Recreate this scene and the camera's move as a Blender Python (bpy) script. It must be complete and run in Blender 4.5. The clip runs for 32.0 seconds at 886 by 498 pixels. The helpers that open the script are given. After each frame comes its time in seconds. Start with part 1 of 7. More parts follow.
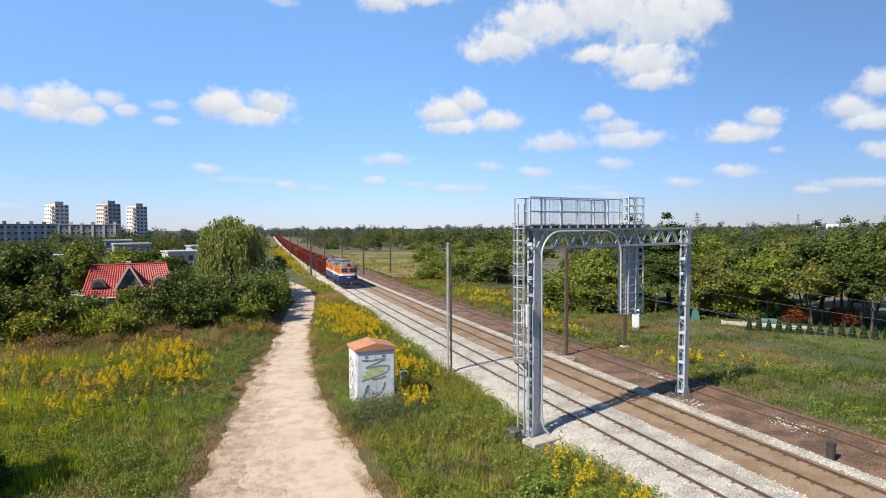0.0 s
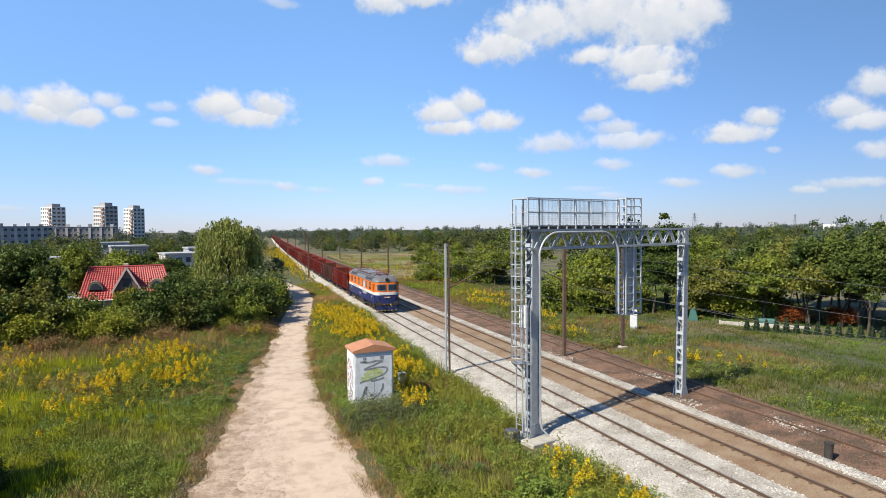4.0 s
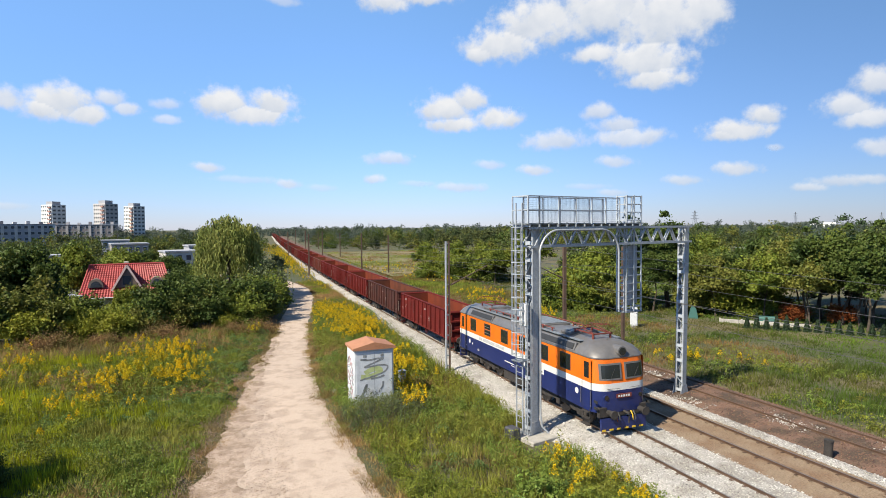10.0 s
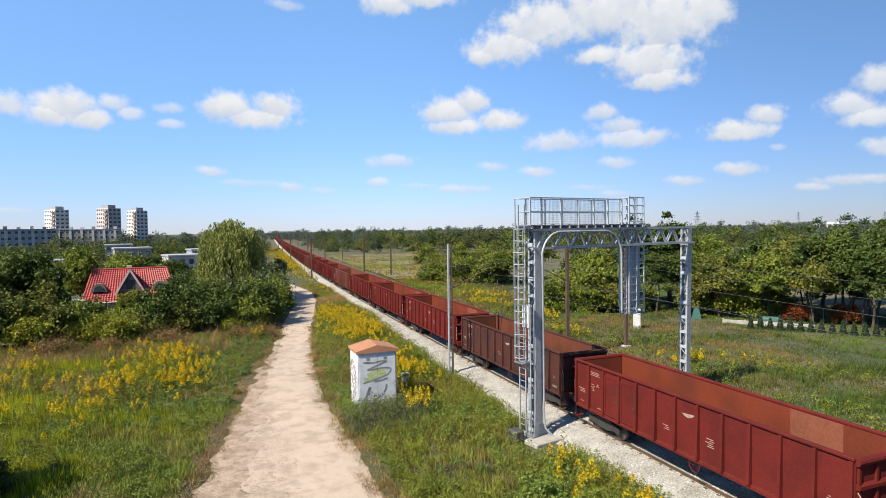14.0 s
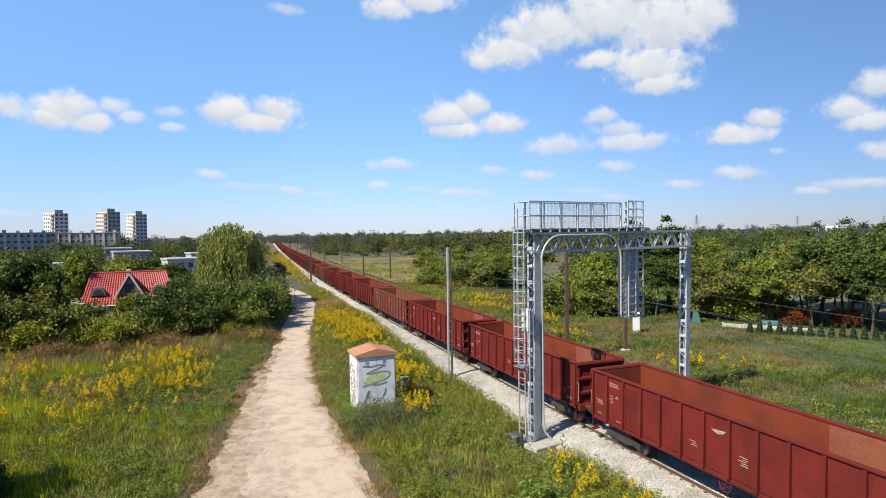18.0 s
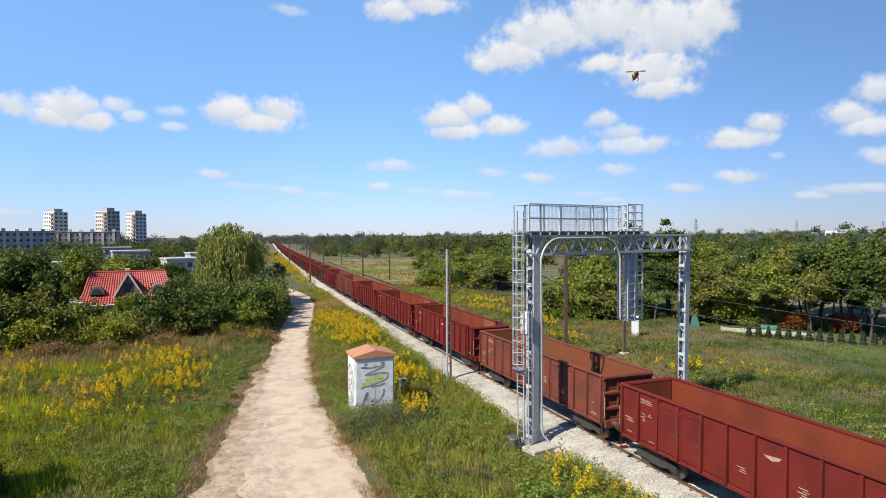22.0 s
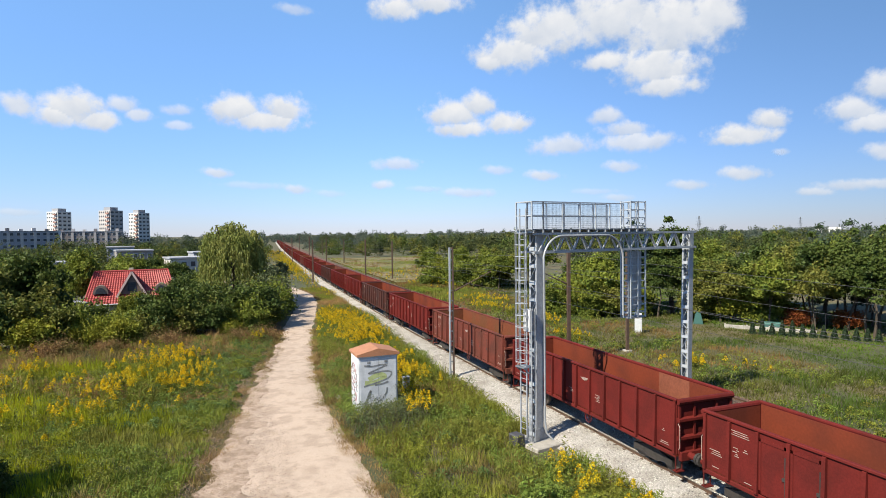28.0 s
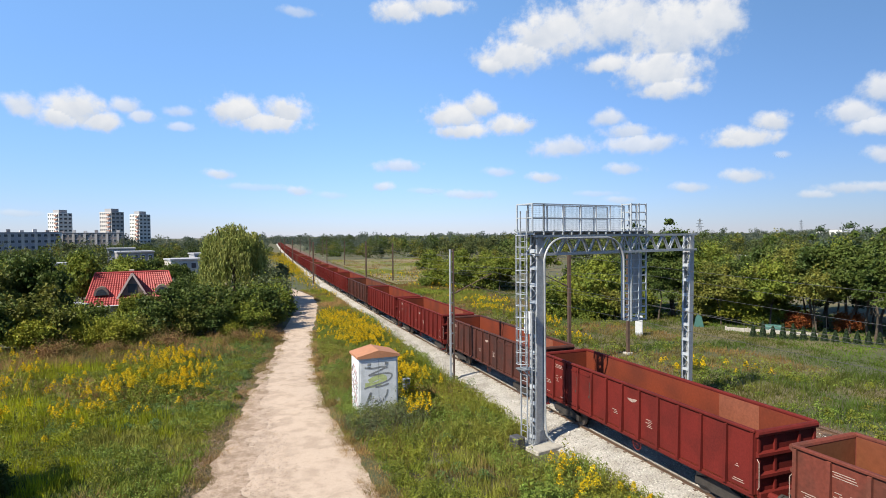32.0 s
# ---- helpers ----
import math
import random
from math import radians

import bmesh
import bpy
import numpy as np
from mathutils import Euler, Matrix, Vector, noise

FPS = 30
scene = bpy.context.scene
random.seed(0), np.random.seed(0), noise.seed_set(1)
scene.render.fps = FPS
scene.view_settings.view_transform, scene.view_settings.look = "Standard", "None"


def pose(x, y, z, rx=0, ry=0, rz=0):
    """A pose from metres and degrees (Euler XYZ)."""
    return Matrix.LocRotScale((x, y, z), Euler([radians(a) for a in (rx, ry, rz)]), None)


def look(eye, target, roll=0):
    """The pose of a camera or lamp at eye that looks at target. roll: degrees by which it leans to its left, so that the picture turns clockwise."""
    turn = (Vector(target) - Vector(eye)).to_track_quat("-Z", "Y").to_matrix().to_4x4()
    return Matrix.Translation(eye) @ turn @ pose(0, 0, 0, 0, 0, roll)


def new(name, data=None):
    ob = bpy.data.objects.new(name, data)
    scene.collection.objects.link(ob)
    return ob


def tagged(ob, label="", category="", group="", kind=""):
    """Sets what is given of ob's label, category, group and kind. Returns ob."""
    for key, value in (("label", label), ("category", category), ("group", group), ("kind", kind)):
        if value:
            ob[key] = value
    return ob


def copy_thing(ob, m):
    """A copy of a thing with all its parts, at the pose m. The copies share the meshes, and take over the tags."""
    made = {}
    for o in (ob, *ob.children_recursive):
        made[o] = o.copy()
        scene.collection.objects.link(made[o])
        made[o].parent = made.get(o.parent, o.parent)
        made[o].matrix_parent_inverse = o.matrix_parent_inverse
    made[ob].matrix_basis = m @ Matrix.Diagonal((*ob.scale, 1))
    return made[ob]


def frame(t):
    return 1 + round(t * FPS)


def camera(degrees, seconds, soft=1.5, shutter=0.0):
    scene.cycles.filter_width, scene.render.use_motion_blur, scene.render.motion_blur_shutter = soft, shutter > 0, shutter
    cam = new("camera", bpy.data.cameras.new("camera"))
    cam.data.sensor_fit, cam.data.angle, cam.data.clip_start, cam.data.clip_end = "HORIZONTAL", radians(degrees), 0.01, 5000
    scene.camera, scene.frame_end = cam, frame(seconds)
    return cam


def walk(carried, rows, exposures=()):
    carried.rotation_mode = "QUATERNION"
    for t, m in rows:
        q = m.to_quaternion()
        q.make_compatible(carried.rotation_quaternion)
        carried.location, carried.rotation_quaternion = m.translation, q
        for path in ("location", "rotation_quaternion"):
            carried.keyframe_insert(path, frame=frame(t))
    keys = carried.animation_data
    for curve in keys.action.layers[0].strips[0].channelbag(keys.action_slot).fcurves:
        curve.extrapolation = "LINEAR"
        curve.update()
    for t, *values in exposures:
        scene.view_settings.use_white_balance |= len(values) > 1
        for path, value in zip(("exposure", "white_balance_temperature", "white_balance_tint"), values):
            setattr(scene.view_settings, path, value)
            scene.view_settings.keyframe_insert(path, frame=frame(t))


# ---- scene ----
# x: across the line to the right, y: along the line away from the bridge, z = 0: top of the rails.
EYE_Z = 9.727
cam = camera(74.61, 32.0, soft=0.6)
# seconds, heading to the right of y, tilt down, lean (degrees)
TURNS = [
    (0, 20.803, 2.129, -0.313), (0.5, 20.798, 2.045, -0.316), (1, 20.801, 2.149, -0.236), (1.5, 20.770, 2.403, -0.492), (2, 20.859, 2.307, -0.550),
    (2.5, 20.902, 2.242, -0.652), (3, 20.824, 2.186, -0.585), (3.5, 20.993, 2.084, -0.528), (5.5, 20.925, 1.931, -0.347), (6, 20.923, 1.954, -0.316),
    (6.5, 20.897, 2.076, -0.537), (7, 20.988, 2.396, -0.507), (7.5, 20.989, 2.383, -0.556), (8, 21.009, 2.242, -0.629), (8.5, 21.016, 2.217, -0.561),
    (9, 21.063, 2.235, -0.475), (9.5, 20.973, 2.257, -0.600), (10, 20.990, 2.235, -0.480), (10.5, 21.063, 2.087, -0.399), (11, 21.065, 1.984, -0.474),
    (11.5, 21.068, 1.992, -0.503), (12, 20.978, 1.880, -0.636), (12.5, 20.922, 1.865, -0.596), (13, 20.852, 1.848, -0.581), (13.5, 20.766, 1.925,
    -0.724), (14, 20.760, 2.002, -0.858), (14.5, 20.761, 1.944, -0.884), (16.5, 20.835, 1.789, -0.764), (17, 20.699, 1.728, -0.823), (17.5, 20.829,
    1.655, -0.837), (18, 20.829, 1.644, -0.832), (18.5, 20.769, 1.733, -0.691), (19, 20.838, 1.722, -0.664), (19.5, 21.072, 1.294, -0.531), (20,
    20.919, 1.629, -0.329), (20.5, 20.851, 1.579, -0.253), (21, 20.863, 1.597, -0.258), (21.5, 20.929, 1.532, -0.314), (22, 20.886, 1.457, -0.369),
    (22.5, 20.865, 1.448, -0.311), (23, 20.779, 1.405, -0.359), (23.5, 20.704, 1.432, -0.472), (24, 20.702, 1.500, -0.438), (24.5, 20.764, 1.432,
    -0.414), (25, 20.776, 1.505, -0.362), (25.5, 20.758, 1.441, -0.436), (27.5, 20.626, 1.648, -0.568), (28, 20.624, 1.644, -0.610), (28.5, 20.708,
    1.519, -0.476), (29, 20.771, 1.516, -0.419), (29.5, 20.775, 1.564, -0.392), (30, 20.703, 1.517, -0.470), (30.5, 20.649, 1.517, -0.313), (31,
    20.652, 1.496, -0.341), (31.5, 20.661, 1.443, -0.382), (32, 20.568, 1.442, -0.500)]
walk(cam, [(t, pose(0, 0, EYE_Z, 90 - tilt, 0, -head) @ pose(0, 0, 0, 0, 0, lean)) for t, head, tilt, lean in TURNS])

# ---- sky and sun ----
SUN_EL, SUN_AZ = radians(45), radians(250)
SUN_FROM = Vector((math.sin(SUN_AZ) * math.cos(SUN_EL), math.cos(SUN_AZ) * math.cos(SUN_EL), math.sin(SUN_EL)))
world = bpy.data.worlds.new("sky")
scene.world = world
world.use_nodes = True
wt = world.node_tree
sky = wt.nodes.new("ShaderNodeTexSky")
sky.sky_type, sky.sun_disc, sky.sun_elevation, sky.sun_rotation = "NISHITA", False, SUN_EL, SUN_AZ
sky.air_density, sky.dust_density, sky.ozone_density = 1.1, 0.0, 5.0
# hazy late-summer air: the sky fades smoothly from deep blue overhead to a soft pale blue at the horizon
tint = wt.nodes.new("ShaderNodeMix")
tint.data_type, tint.blend_type = "RGBA", "MULTIPLY"
tint.inputs[0].default_value = 1.0
way, parts, rise, shade = (wt.nodes.new("ShaderNode" + n) for n in ("TexCoord", "SeparateXYZ", "MapRange", "Mix"))
rise.inputs[1].default_value, rise.inputs[2].default_value = 0.0, 0.42
shade.data_type = "RGBA"
shade.inputs[6].default_value, shade.inputs[7].default_value = (0.46, 0.535, 0.86, 1), (1.01, 1.14, 1.18, 1)
wt.links.new(way.outputs["Generated"], parts.inputs[0]), wt.links.new(parts.outputs[2], rise.inputs[0])
wt.links.new(rise.outputs[0], shade.inputs[0]), wt.links.new(shade.outputs[2], tint.inputs[7])
wt.links.new(sky.outputs[0], tint.inputs[6])
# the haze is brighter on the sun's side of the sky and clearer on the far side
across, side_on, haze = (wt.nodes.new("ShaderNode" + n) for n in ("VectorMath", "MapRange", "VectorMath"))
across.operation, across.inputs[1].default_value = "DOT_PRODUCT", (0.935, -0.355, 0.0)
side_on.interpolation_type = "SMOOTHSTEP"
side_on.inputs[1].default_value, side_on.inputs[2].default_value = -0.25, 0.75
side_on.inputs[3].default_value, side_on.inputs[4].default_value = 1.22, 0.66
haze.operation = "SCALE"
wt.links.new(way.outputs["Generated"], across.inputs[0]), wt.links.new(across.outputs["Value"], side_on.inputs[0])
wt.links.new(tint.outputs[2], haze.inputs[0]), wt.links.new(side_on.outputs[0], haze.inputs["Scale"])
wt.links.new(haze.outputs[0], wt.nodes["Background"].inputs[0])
wt.nodes["Background"].inputs[1].default_value = 0.0758
sun = new("sun", bpy.data.lights.new("sun", "SUN"))
sun.data.energy, sun.data.angle, sun.data.color = 5.0, radians(0.55), (1.0, 0.9, 0.72)
sun.matrix_world = look(SUN_FROM * 100, (0, 0, 0))
scene.view_settings.exposure = 1.1


# ---- materials ----
def mat(name, base, rough=0.8, metal=0.0, var=0.15, scale=3.0, fine=40.0, bump=0.0, second=None, mix=(0.45, 0.6), island=0.0, ob_rand=0.0, trans=0.0, bump_scale=None, coord="Object", spec=0.5):
    """A plain surface with blotches of a second colour, fine grain, and relief."""
    base = tuple(0.89 * c for c in base)
    second = tuple(0.89 * c for c in second) if second else None
    m = bpy.data.materials.new(name)
    m.use_nodes = True
    nt = m.node_tree
    N, L = nt.nodes, nt.links
    b = N["Principled BSDF"]
    b.inputs["Roughness"].default_value, b.inputs["Metallic"].default_value = rough, metal
    b.inputs["Specular IOR Level"].default_value = spec
    tc = N.new("ShaderNodeTexCoord")

    def tex(s, detail=4.0):
        n = N.new("ShaderNodeTexNoise")
        n.inputs["Scale"].default_value, n.inputs["Detail"].default_value = s, detail
        L.new(tc.outputs[coord], n.inputs["Vector"])
        return n

    big, small = tex(scale), tex(fine, 3.0)
    ramp = N.new("ShaderNodeMapRange")
    ramp.inputs[1].default_value, ramp.inputs[2].default_value = mix
    L.new(big.outputs[0], ramp.inputs[0])
    mixc = N.new("ShaderNodeMix")
    mixc.data_type = "RGBA"
    mixc.inputs[6].default_value = (*base, 1)
    mixc.inputs[7].default_value = (*(second or tuple(c * (1 - var) for c in base)), 1)
    L.new(ramp.outputs[0], mixc.inputs[0])
    hsv = N.new("ShaderNodeHueSaturation")
    L.new(mixc.outputs[2], hsv.inputs["Color"])
    val = N.new("ShaderNodeMapRange")
    val.inputs[3].default_value, val.inputs[4].default_value = 1 - var, 1 + var
    val.inputs[1].default_value, val.inputs[2].default_value = 0.3, 0.7
    L.new(small.outputs[0], val.inputs[0])
    last = val.outputs[0]
    for on, amount in (("island", island), ("rand", ob_rand)):
        if amount:
            if on == "island":
                src = N.new("ShaderNodeNewGeometry").outputs["Random Per Island"]
            else:
                src = N.new("ShaderNodeObjectInfo").outputs["Random"]
            r = N.new("ShaderNodeMapRange")
            r.inputs[3].default_value, r.inputs[4].default_value = 1 - amount, 1 + amount
            L.new(src, r.inputs[0])
            mul = N.new("ShaderNodeMath")
            mul.operation = "MULTIPLY"
            L.new(last, mul.inputs[0]), L.new(r.outputs[0], mul.inputs[1])
            last = mul.outputs[0]
            if on == "island":
                h = N.new("ShaderNodeMapRange")
                h.inputs[3].default_value, h.inputs[4].default_value = 0.5 - 0.06 * amount, 0.5 + 0.06 * amount
                L.new(src, h.inputs[0]), L.new(h.outputs[0], hsv.inputs["Hue"])
    L.new(last, hsv.inputs["Value"])
    L.new(hsv.outputs[0], b.inputs["Base Color"])
    if bump:
        bn = N.new("ShaderNodeBump")
        bn.inputs["Strength"].default_value, bn.inputs["Distance"].default_value = 1.0, bump
        src = tex(bump_scale, 3.0) if bump_scale else small
        L.new(src.outputs[0], bn.inputs["Height"]), L.new(bn.outputs[0], b.inputs["Normal"])
    if trans:
        t = N.new("ShaderNodeBsdfTranslucent")
        L.new(hsv.outputs[0], t.inputs[0])
        ms = N.new("ShaderNodeMixShader")
        ms.inputs[0].default_value = trans
        L.new(b.outputs[0], ms.inputs[1]), L.new(t.outputs[0], ms.inputs[2]), L.new(ms.outputs[0], N["Material Output"].inputs[0])
    return m


M = {
    "ground": mat("meadow", (0.045, 0.052, 0.018), 0.95, var=0.4, scale=0.12, fine=6.0, second=(0.095, 0.078, 0.034), mix=(0.42, 0.62), bump=0.05),
    "stony": mat("brown stony soil", (0.32, 0.245, 0.187), 0.95, var=0.25, scale=1.6, fine=14.0, second=(0.22, 0.16, 0.115), bump=0.02),
    "dirt": mat("trodden dirt", (0.39, 0.31, 0.245), 0.95, var=0.2, scale=1.4, fine=22.0, second=(0.315, 0.245, 0.19), bump=0.012),
    "field": mat("dry stubble field", (0.165, 0.13, 0.058), 0.95, var=0.25, scale=0.08, fine=2.0, second=(0.105, 0.115, 0.036), bump=0.05),
    "litter": mat("brown leaf litter", (0.27, 0.18, 0.125), 0.95, var=0.2, scale=1.0, island=0.4),
    "ballast_pale": mat("pale ballast", (0.34, 0.325, 0.3), 0.9, var=0.4, scale=0.5, fine=16.0, second=(0.25, 0.235, 0.21), bump=0.05),
    "ballast_rust": mat("rusty ballast", (0.21, 0.152, 0.1), 0.92, var=0.3, scale=0.6, fine=16.0, second=(0.165, 0.105, 0.062), bump=0.04),
    "ballast_old": mat("old stained ballast", (0.14, 0.08, 0.053), 0.95, var=0.35, scale=0.7, fine=12.0, second=(0.06, 0.038, 0.024), bump=0.05),
    "rail": mat("rusty rail steel", (0.118, 0.0703, 0.0444), 0.6, 0.3, var=0.25, scale=2.0, fine=30),
    "railtop": mat("worn rail head", (0.222, 0.2, 0.185), 0.35, 0.8, var=0.15),
    "sleeper": mat("stained sleeper", (0.178, 0.148, 0.118), 0.9, var=0.2, ob_rand=0.15, bump=0.006),
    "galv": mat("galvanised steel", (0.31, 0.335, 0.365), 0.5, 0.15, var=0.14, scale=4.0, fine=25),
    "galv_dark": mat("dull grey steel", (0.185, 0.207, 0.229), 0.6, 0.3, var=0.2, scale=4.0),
    "concrete": mat("weathered concrete", (0.311, 0.296, 0.266), 0.9, var=0.18, scale=2.0, fine=30, bump=0.004),
    "rustpost": mat("rusty brown post", (0.085, 0.052, 0.036), 0.85, var=0.25, scale=2.0),
    "wire": mat("dark cable", (0.06, 0.06, 0.065), 0.6, 0.2),
}


M.update({
    "whitepaint": mat("weathered white paint", (0.488, 0.503, 0.518), 0.55, var=0.08, scale=3, fine=30),
    "under": mat("grimy running gear", (0.035, 0.03, 0.027), 0.85, 0.2, var=0.3, scale=3),
    "wheel": mat("worn wheel steel", (0.12, 0.1, 0.09), 0.5, 0.6, var=0.2),
    "chalk": mat("faded white lettering", (0.3, 0.22, 0.19), 0.8, var=0.25, scale=6),
    "wagon_red": mat("oxide red wagon paint", (0.104, 0.0132, 0.0108), 0.7, var=0.14, scale=0.9, fine=18, second=(0.082, 0.0118, 0.0098), ob_rand=0.08, spec=0.12),
    "wagon_dark": mat("dark weathered wagon paint", (0.06, 0.02, 0.015), 0.75, var=0.25, scale=0.9, fine=14, second=(0.042, 0.018, 0.015), ob_rand=0.08, spec=0.2),
    "wagon_faded": mat("faded brown wagon paint", (0.122, 0.031, 0.021), 0.75, var=0.16, scale=0.8, fine=9, second=(0.09, 0.029, 0.02), ob_rand=0.08, spec=0.2),
    "inner_red": mat("rust-red bare inner steel", (0.138, 0.028, 0.0125), 0.8, var=0.1, scale=0.5, fine=10, second=(0.095, 0.022, 0.012), mix=(0.4, 0.65), spec=0.15),
    "inner_patch": mat("lighter rust-red inner panel", (0.175, 0.058, 0.034), 0.8, var=0.12, scale=0.8, fine=12, spec=0.15),
    "grass_lime": mat("lime green tall grass", (0.31, 0.33, 0.016), 0.6, var=0.2, scale=0.2, fine=1.2, second=(0.24, 0.27, 0.018), island=0.22, trans=0.35, spec=0.12),
    "weed": mat("dark green weed leaves", (0.135, 0.185, 0.034), 0.55, var=0.2, scale=0.3, fine=2.0, second=(0.17, 0.18, 0.03), island=0.24, trans=0.22, spec=0.12),
    "twig": mat("grey-brown twigs", (0.0962, 0.074, 0.0555), 0.9, var=0.2, island=0.4),
    "inner_brown": mat("brown scoured inner steel", (0.135, 0.042, 0.02), 0.8, var=0.1, scale=0.5, fine=8, second=(0.115, 0.045, 0.021), spec=0.15),
    "inner_dark": mat("dark reddish inner steel", (0.11, 0.034, 0.018), 0.8, var=0.18, scale=0.5, fine=10, second=(0.075, 0.026, 0.015), spec=0.15),
    # distance haze is put into the colour of these two far leaf materials
    "leaf_far": mat("green far leaves greyed for haze", (0.062, 0.082, 0.034), 0.6, var=0.25, scale=0.05, fine=0.5, second=(0.098, 0.11, 0.04), island=0.24, trans=0.42, spec=0.1),
    "leaf_hazy": mat("far leaves tinted blue-green for haze", (0.085, 0.11, 0.085), 0.7, var=0.25, scale=0.02, fine=0.3, second=(0.115, 0.135, 0.095), island=0.22, trans=0.4, spec=0.05),
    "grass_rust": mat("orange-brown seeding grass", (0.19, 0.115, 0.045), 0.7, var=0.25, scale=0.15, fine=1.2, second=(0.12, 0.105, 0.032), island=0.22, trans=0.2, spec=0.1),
    "stone_red": mat("red-brown old ballast stone", (0.14, 0.075, 0.05), 0.92, var=0.2, scale=1.0, second=(0.07, 0.048, 0.032), island=0.5),
    # sunlight on the thin gantry bars is put into this paler steel
    "galv_sunlit": mat("galvanised steel with sunlight in its tone", (0.35, 0.385, 0.425), 0.5, 0.1, var=0.1, scale=4.0, fine=25),
    "leaf_lime": mat("sunny yellow-green leaves", (0.23, 0.235, 0.028), 0.55, var=0.2, scale=0.35, fine=2.0, second=(0.15, 0.175, 0.024), island=0.24, trans=0.25, spec=0.12),
    "grit": mat("pale pebbles and grit", (0.38, 0.31, 0.25), 0.95, var=0.15, scale=1.0, second=(0.24, 0.18, 0.135), island=0.5),
    "grass_lush": mat("deep green lush grass", (0.058, 0.09, 0.015), 0.6, var=0.25, scale=0.12, fine=1.2, second=(0.082, 0.086, 0.02), island=0.22, trans=0.25, spec=0.12),
    "loco_blue": mat("dark blue loco paint", (0.010, 0.018, 0.09), 0.4, var=0.12, scale=1.2, fine=20),
    "loco_white": mat("white loco paint", (0.533, 0.533, 0.518), 0.4, var=0.06, scale=1.5, fine=20),
    "loco_orange": mat("bright orange loco paint", (0.629, 0.126, 0.00592), 0.38, var=0.08, scale=1.2, fine=20),
    "loco_grey": mat("silver-grey roof paint", (0.135, 0.13, 0.128), 0.42, 0.25, var=0.09, scale=0.6, fine=5),
    "loco_red": mat("red roof equipment paint", (0.15, 0.03, 0.018), 0.55, var=0.2, scale=3),
    "loco_yellow": mat("warning yellow paint", (0.555, 0.37, 0.0222), 0.5, var=0.1),
    "loco_lettering": mat("grey lettering", (0.3, 0.3, 0.3), 0.6, var=0.05),
    "rubber": mat("black rubber", (0.02, 0.02, 0.02), 0.6),
    "dark_glass": mat("dark glass", (0.012, 0.016, 0.018), 0.08, var=0.05, spec=0.8),
    "lens": mat("lamp lens", (0.55, 0.55, 0.52), 0.1, var=0.05, spec=0.8),
    "kiosk": mat("pale grey-white kiosk paint", (0.5, 0.53, 0.56), 0.6, var=0.08, scale=1.5, fine=16, second=(0.43, 0.46, 0.49)),
    "kiosk_roof": mat("orange-brown roof sheet", (0.34, 0.155, 0.08), 0.75, var=0.12, scale=1.5, fine=16),
    "spray_dark": mat("dark spray paint", (0.2, 0.215, 0.225), 0.6, var=0.3, scale=5),
    "spray_green": mat("yellow-green spray paint", (0.385, 0.444, 0.2), 0.6, var=0.15, scale=5),
    "spray_white": mat("white spray paint", (0.555, 0.57, 0.592), 0.6, var=0.1, scale=5),
    "spray_red": mat("red-brown spray paint", (0.296, 0.148, 0.148), 0.6, var=0.3, scale=5),
    "bark": mat("grey-brown bark", (0.0666, 0.0518, 0.037), 0.95, var=0.3, scale=3, fine=20, bump=0.03),
    "leaf_dark": mat("dark green leaves", (0.075, 0.102, 0.022), 0.55, var=0.2, scale=0.35, fine=2.0, second=(0.046, 0.072, 0.018), island=0.24, trans=0.22, spec=0.12),
    "leaf_mid": mat("mid green leaves", (0.158, 0.185, 0.027), 0.55, var=0.2, scale=0.35, fine=2.0, second=(0.092, 0.125, 0.022), island=0.24, trans=0.22, spec=0.12),
    "leaf_yellow": mat("yellowish green leaves", (0.185, 0.2, 0.026), 0.55, var=0.2, scale=0.35, fine=2.0, second=(0.115, 0.14, 0.022), island=0.22, trans=0.22, spec=0.12),
    "leaf_golden": mat("goldenrod leaves", (0.19, 0.2, 0.026), 0.6, var=0.2, scale=0.35, fine=2.0, second=(0.12, 0.145, 0.024), island=0.24, trans=0.25, spec=0.1),
    "herb": mat("cool green herb leaves", (0.115, 0.17, 0.048), 0.55, var=0.2, scale=0.3, fine=2.0, second=(0.08, 0.13, 0.04), island=0.24, trans=0.22, spec=0.12),
    "lawn": mat("bright mown lawn", (0.085, 0.135, 0.018), 0.6, var=0.2, scale=0.15, fine=1.2, second=(0.065, 0.1, 0.016), island=0.2, trans=0.25, spec=0.1),
    "leaf_willow": mat("willow leaves", (0.25, 0.265, 0.075), 0.55, var=0.2, scale=0.35, fine=2.0, second=(0.17, 0.2, 0.05), island=0.22, trans=0.35, spec=0.12),
    "leaf_olive": mat("olive green leaves", (0.14, 0.14, 0.028), 0.55, var=0.2, scale=0.35, fine=2.0, second=(0.095, 0.112, 0.024), island=0.24, trans=0.2, spec=0.12),
    "leaf_fir": mat("blue-green fir needles", (0.03, 0.05, 0.026), 0.6, var=0.2, scale=0.35, fine=2.0, second=(0.042, 0.066, 0.03), island=0.22, trans=0.1, spec=0.12),
    "leaf_sage": mat("silvery sage-green leaves", (0.11, 0.13, 0.06), 0.6, var=0.2, scale=0.35, fine=2.0, second=(0.075, 0.095, 0.042), island=0.22, trans=0.2, spec=0.12),
    "leaf_rust": mat("reddish brown leaves", (0.21, 0.125, 0.055), 0.6, var=0.2, scale=0.5, fine=2.0, second=(0.13, 0.115, 0.035), island=0.22, trans=0.22, spec=0.12),
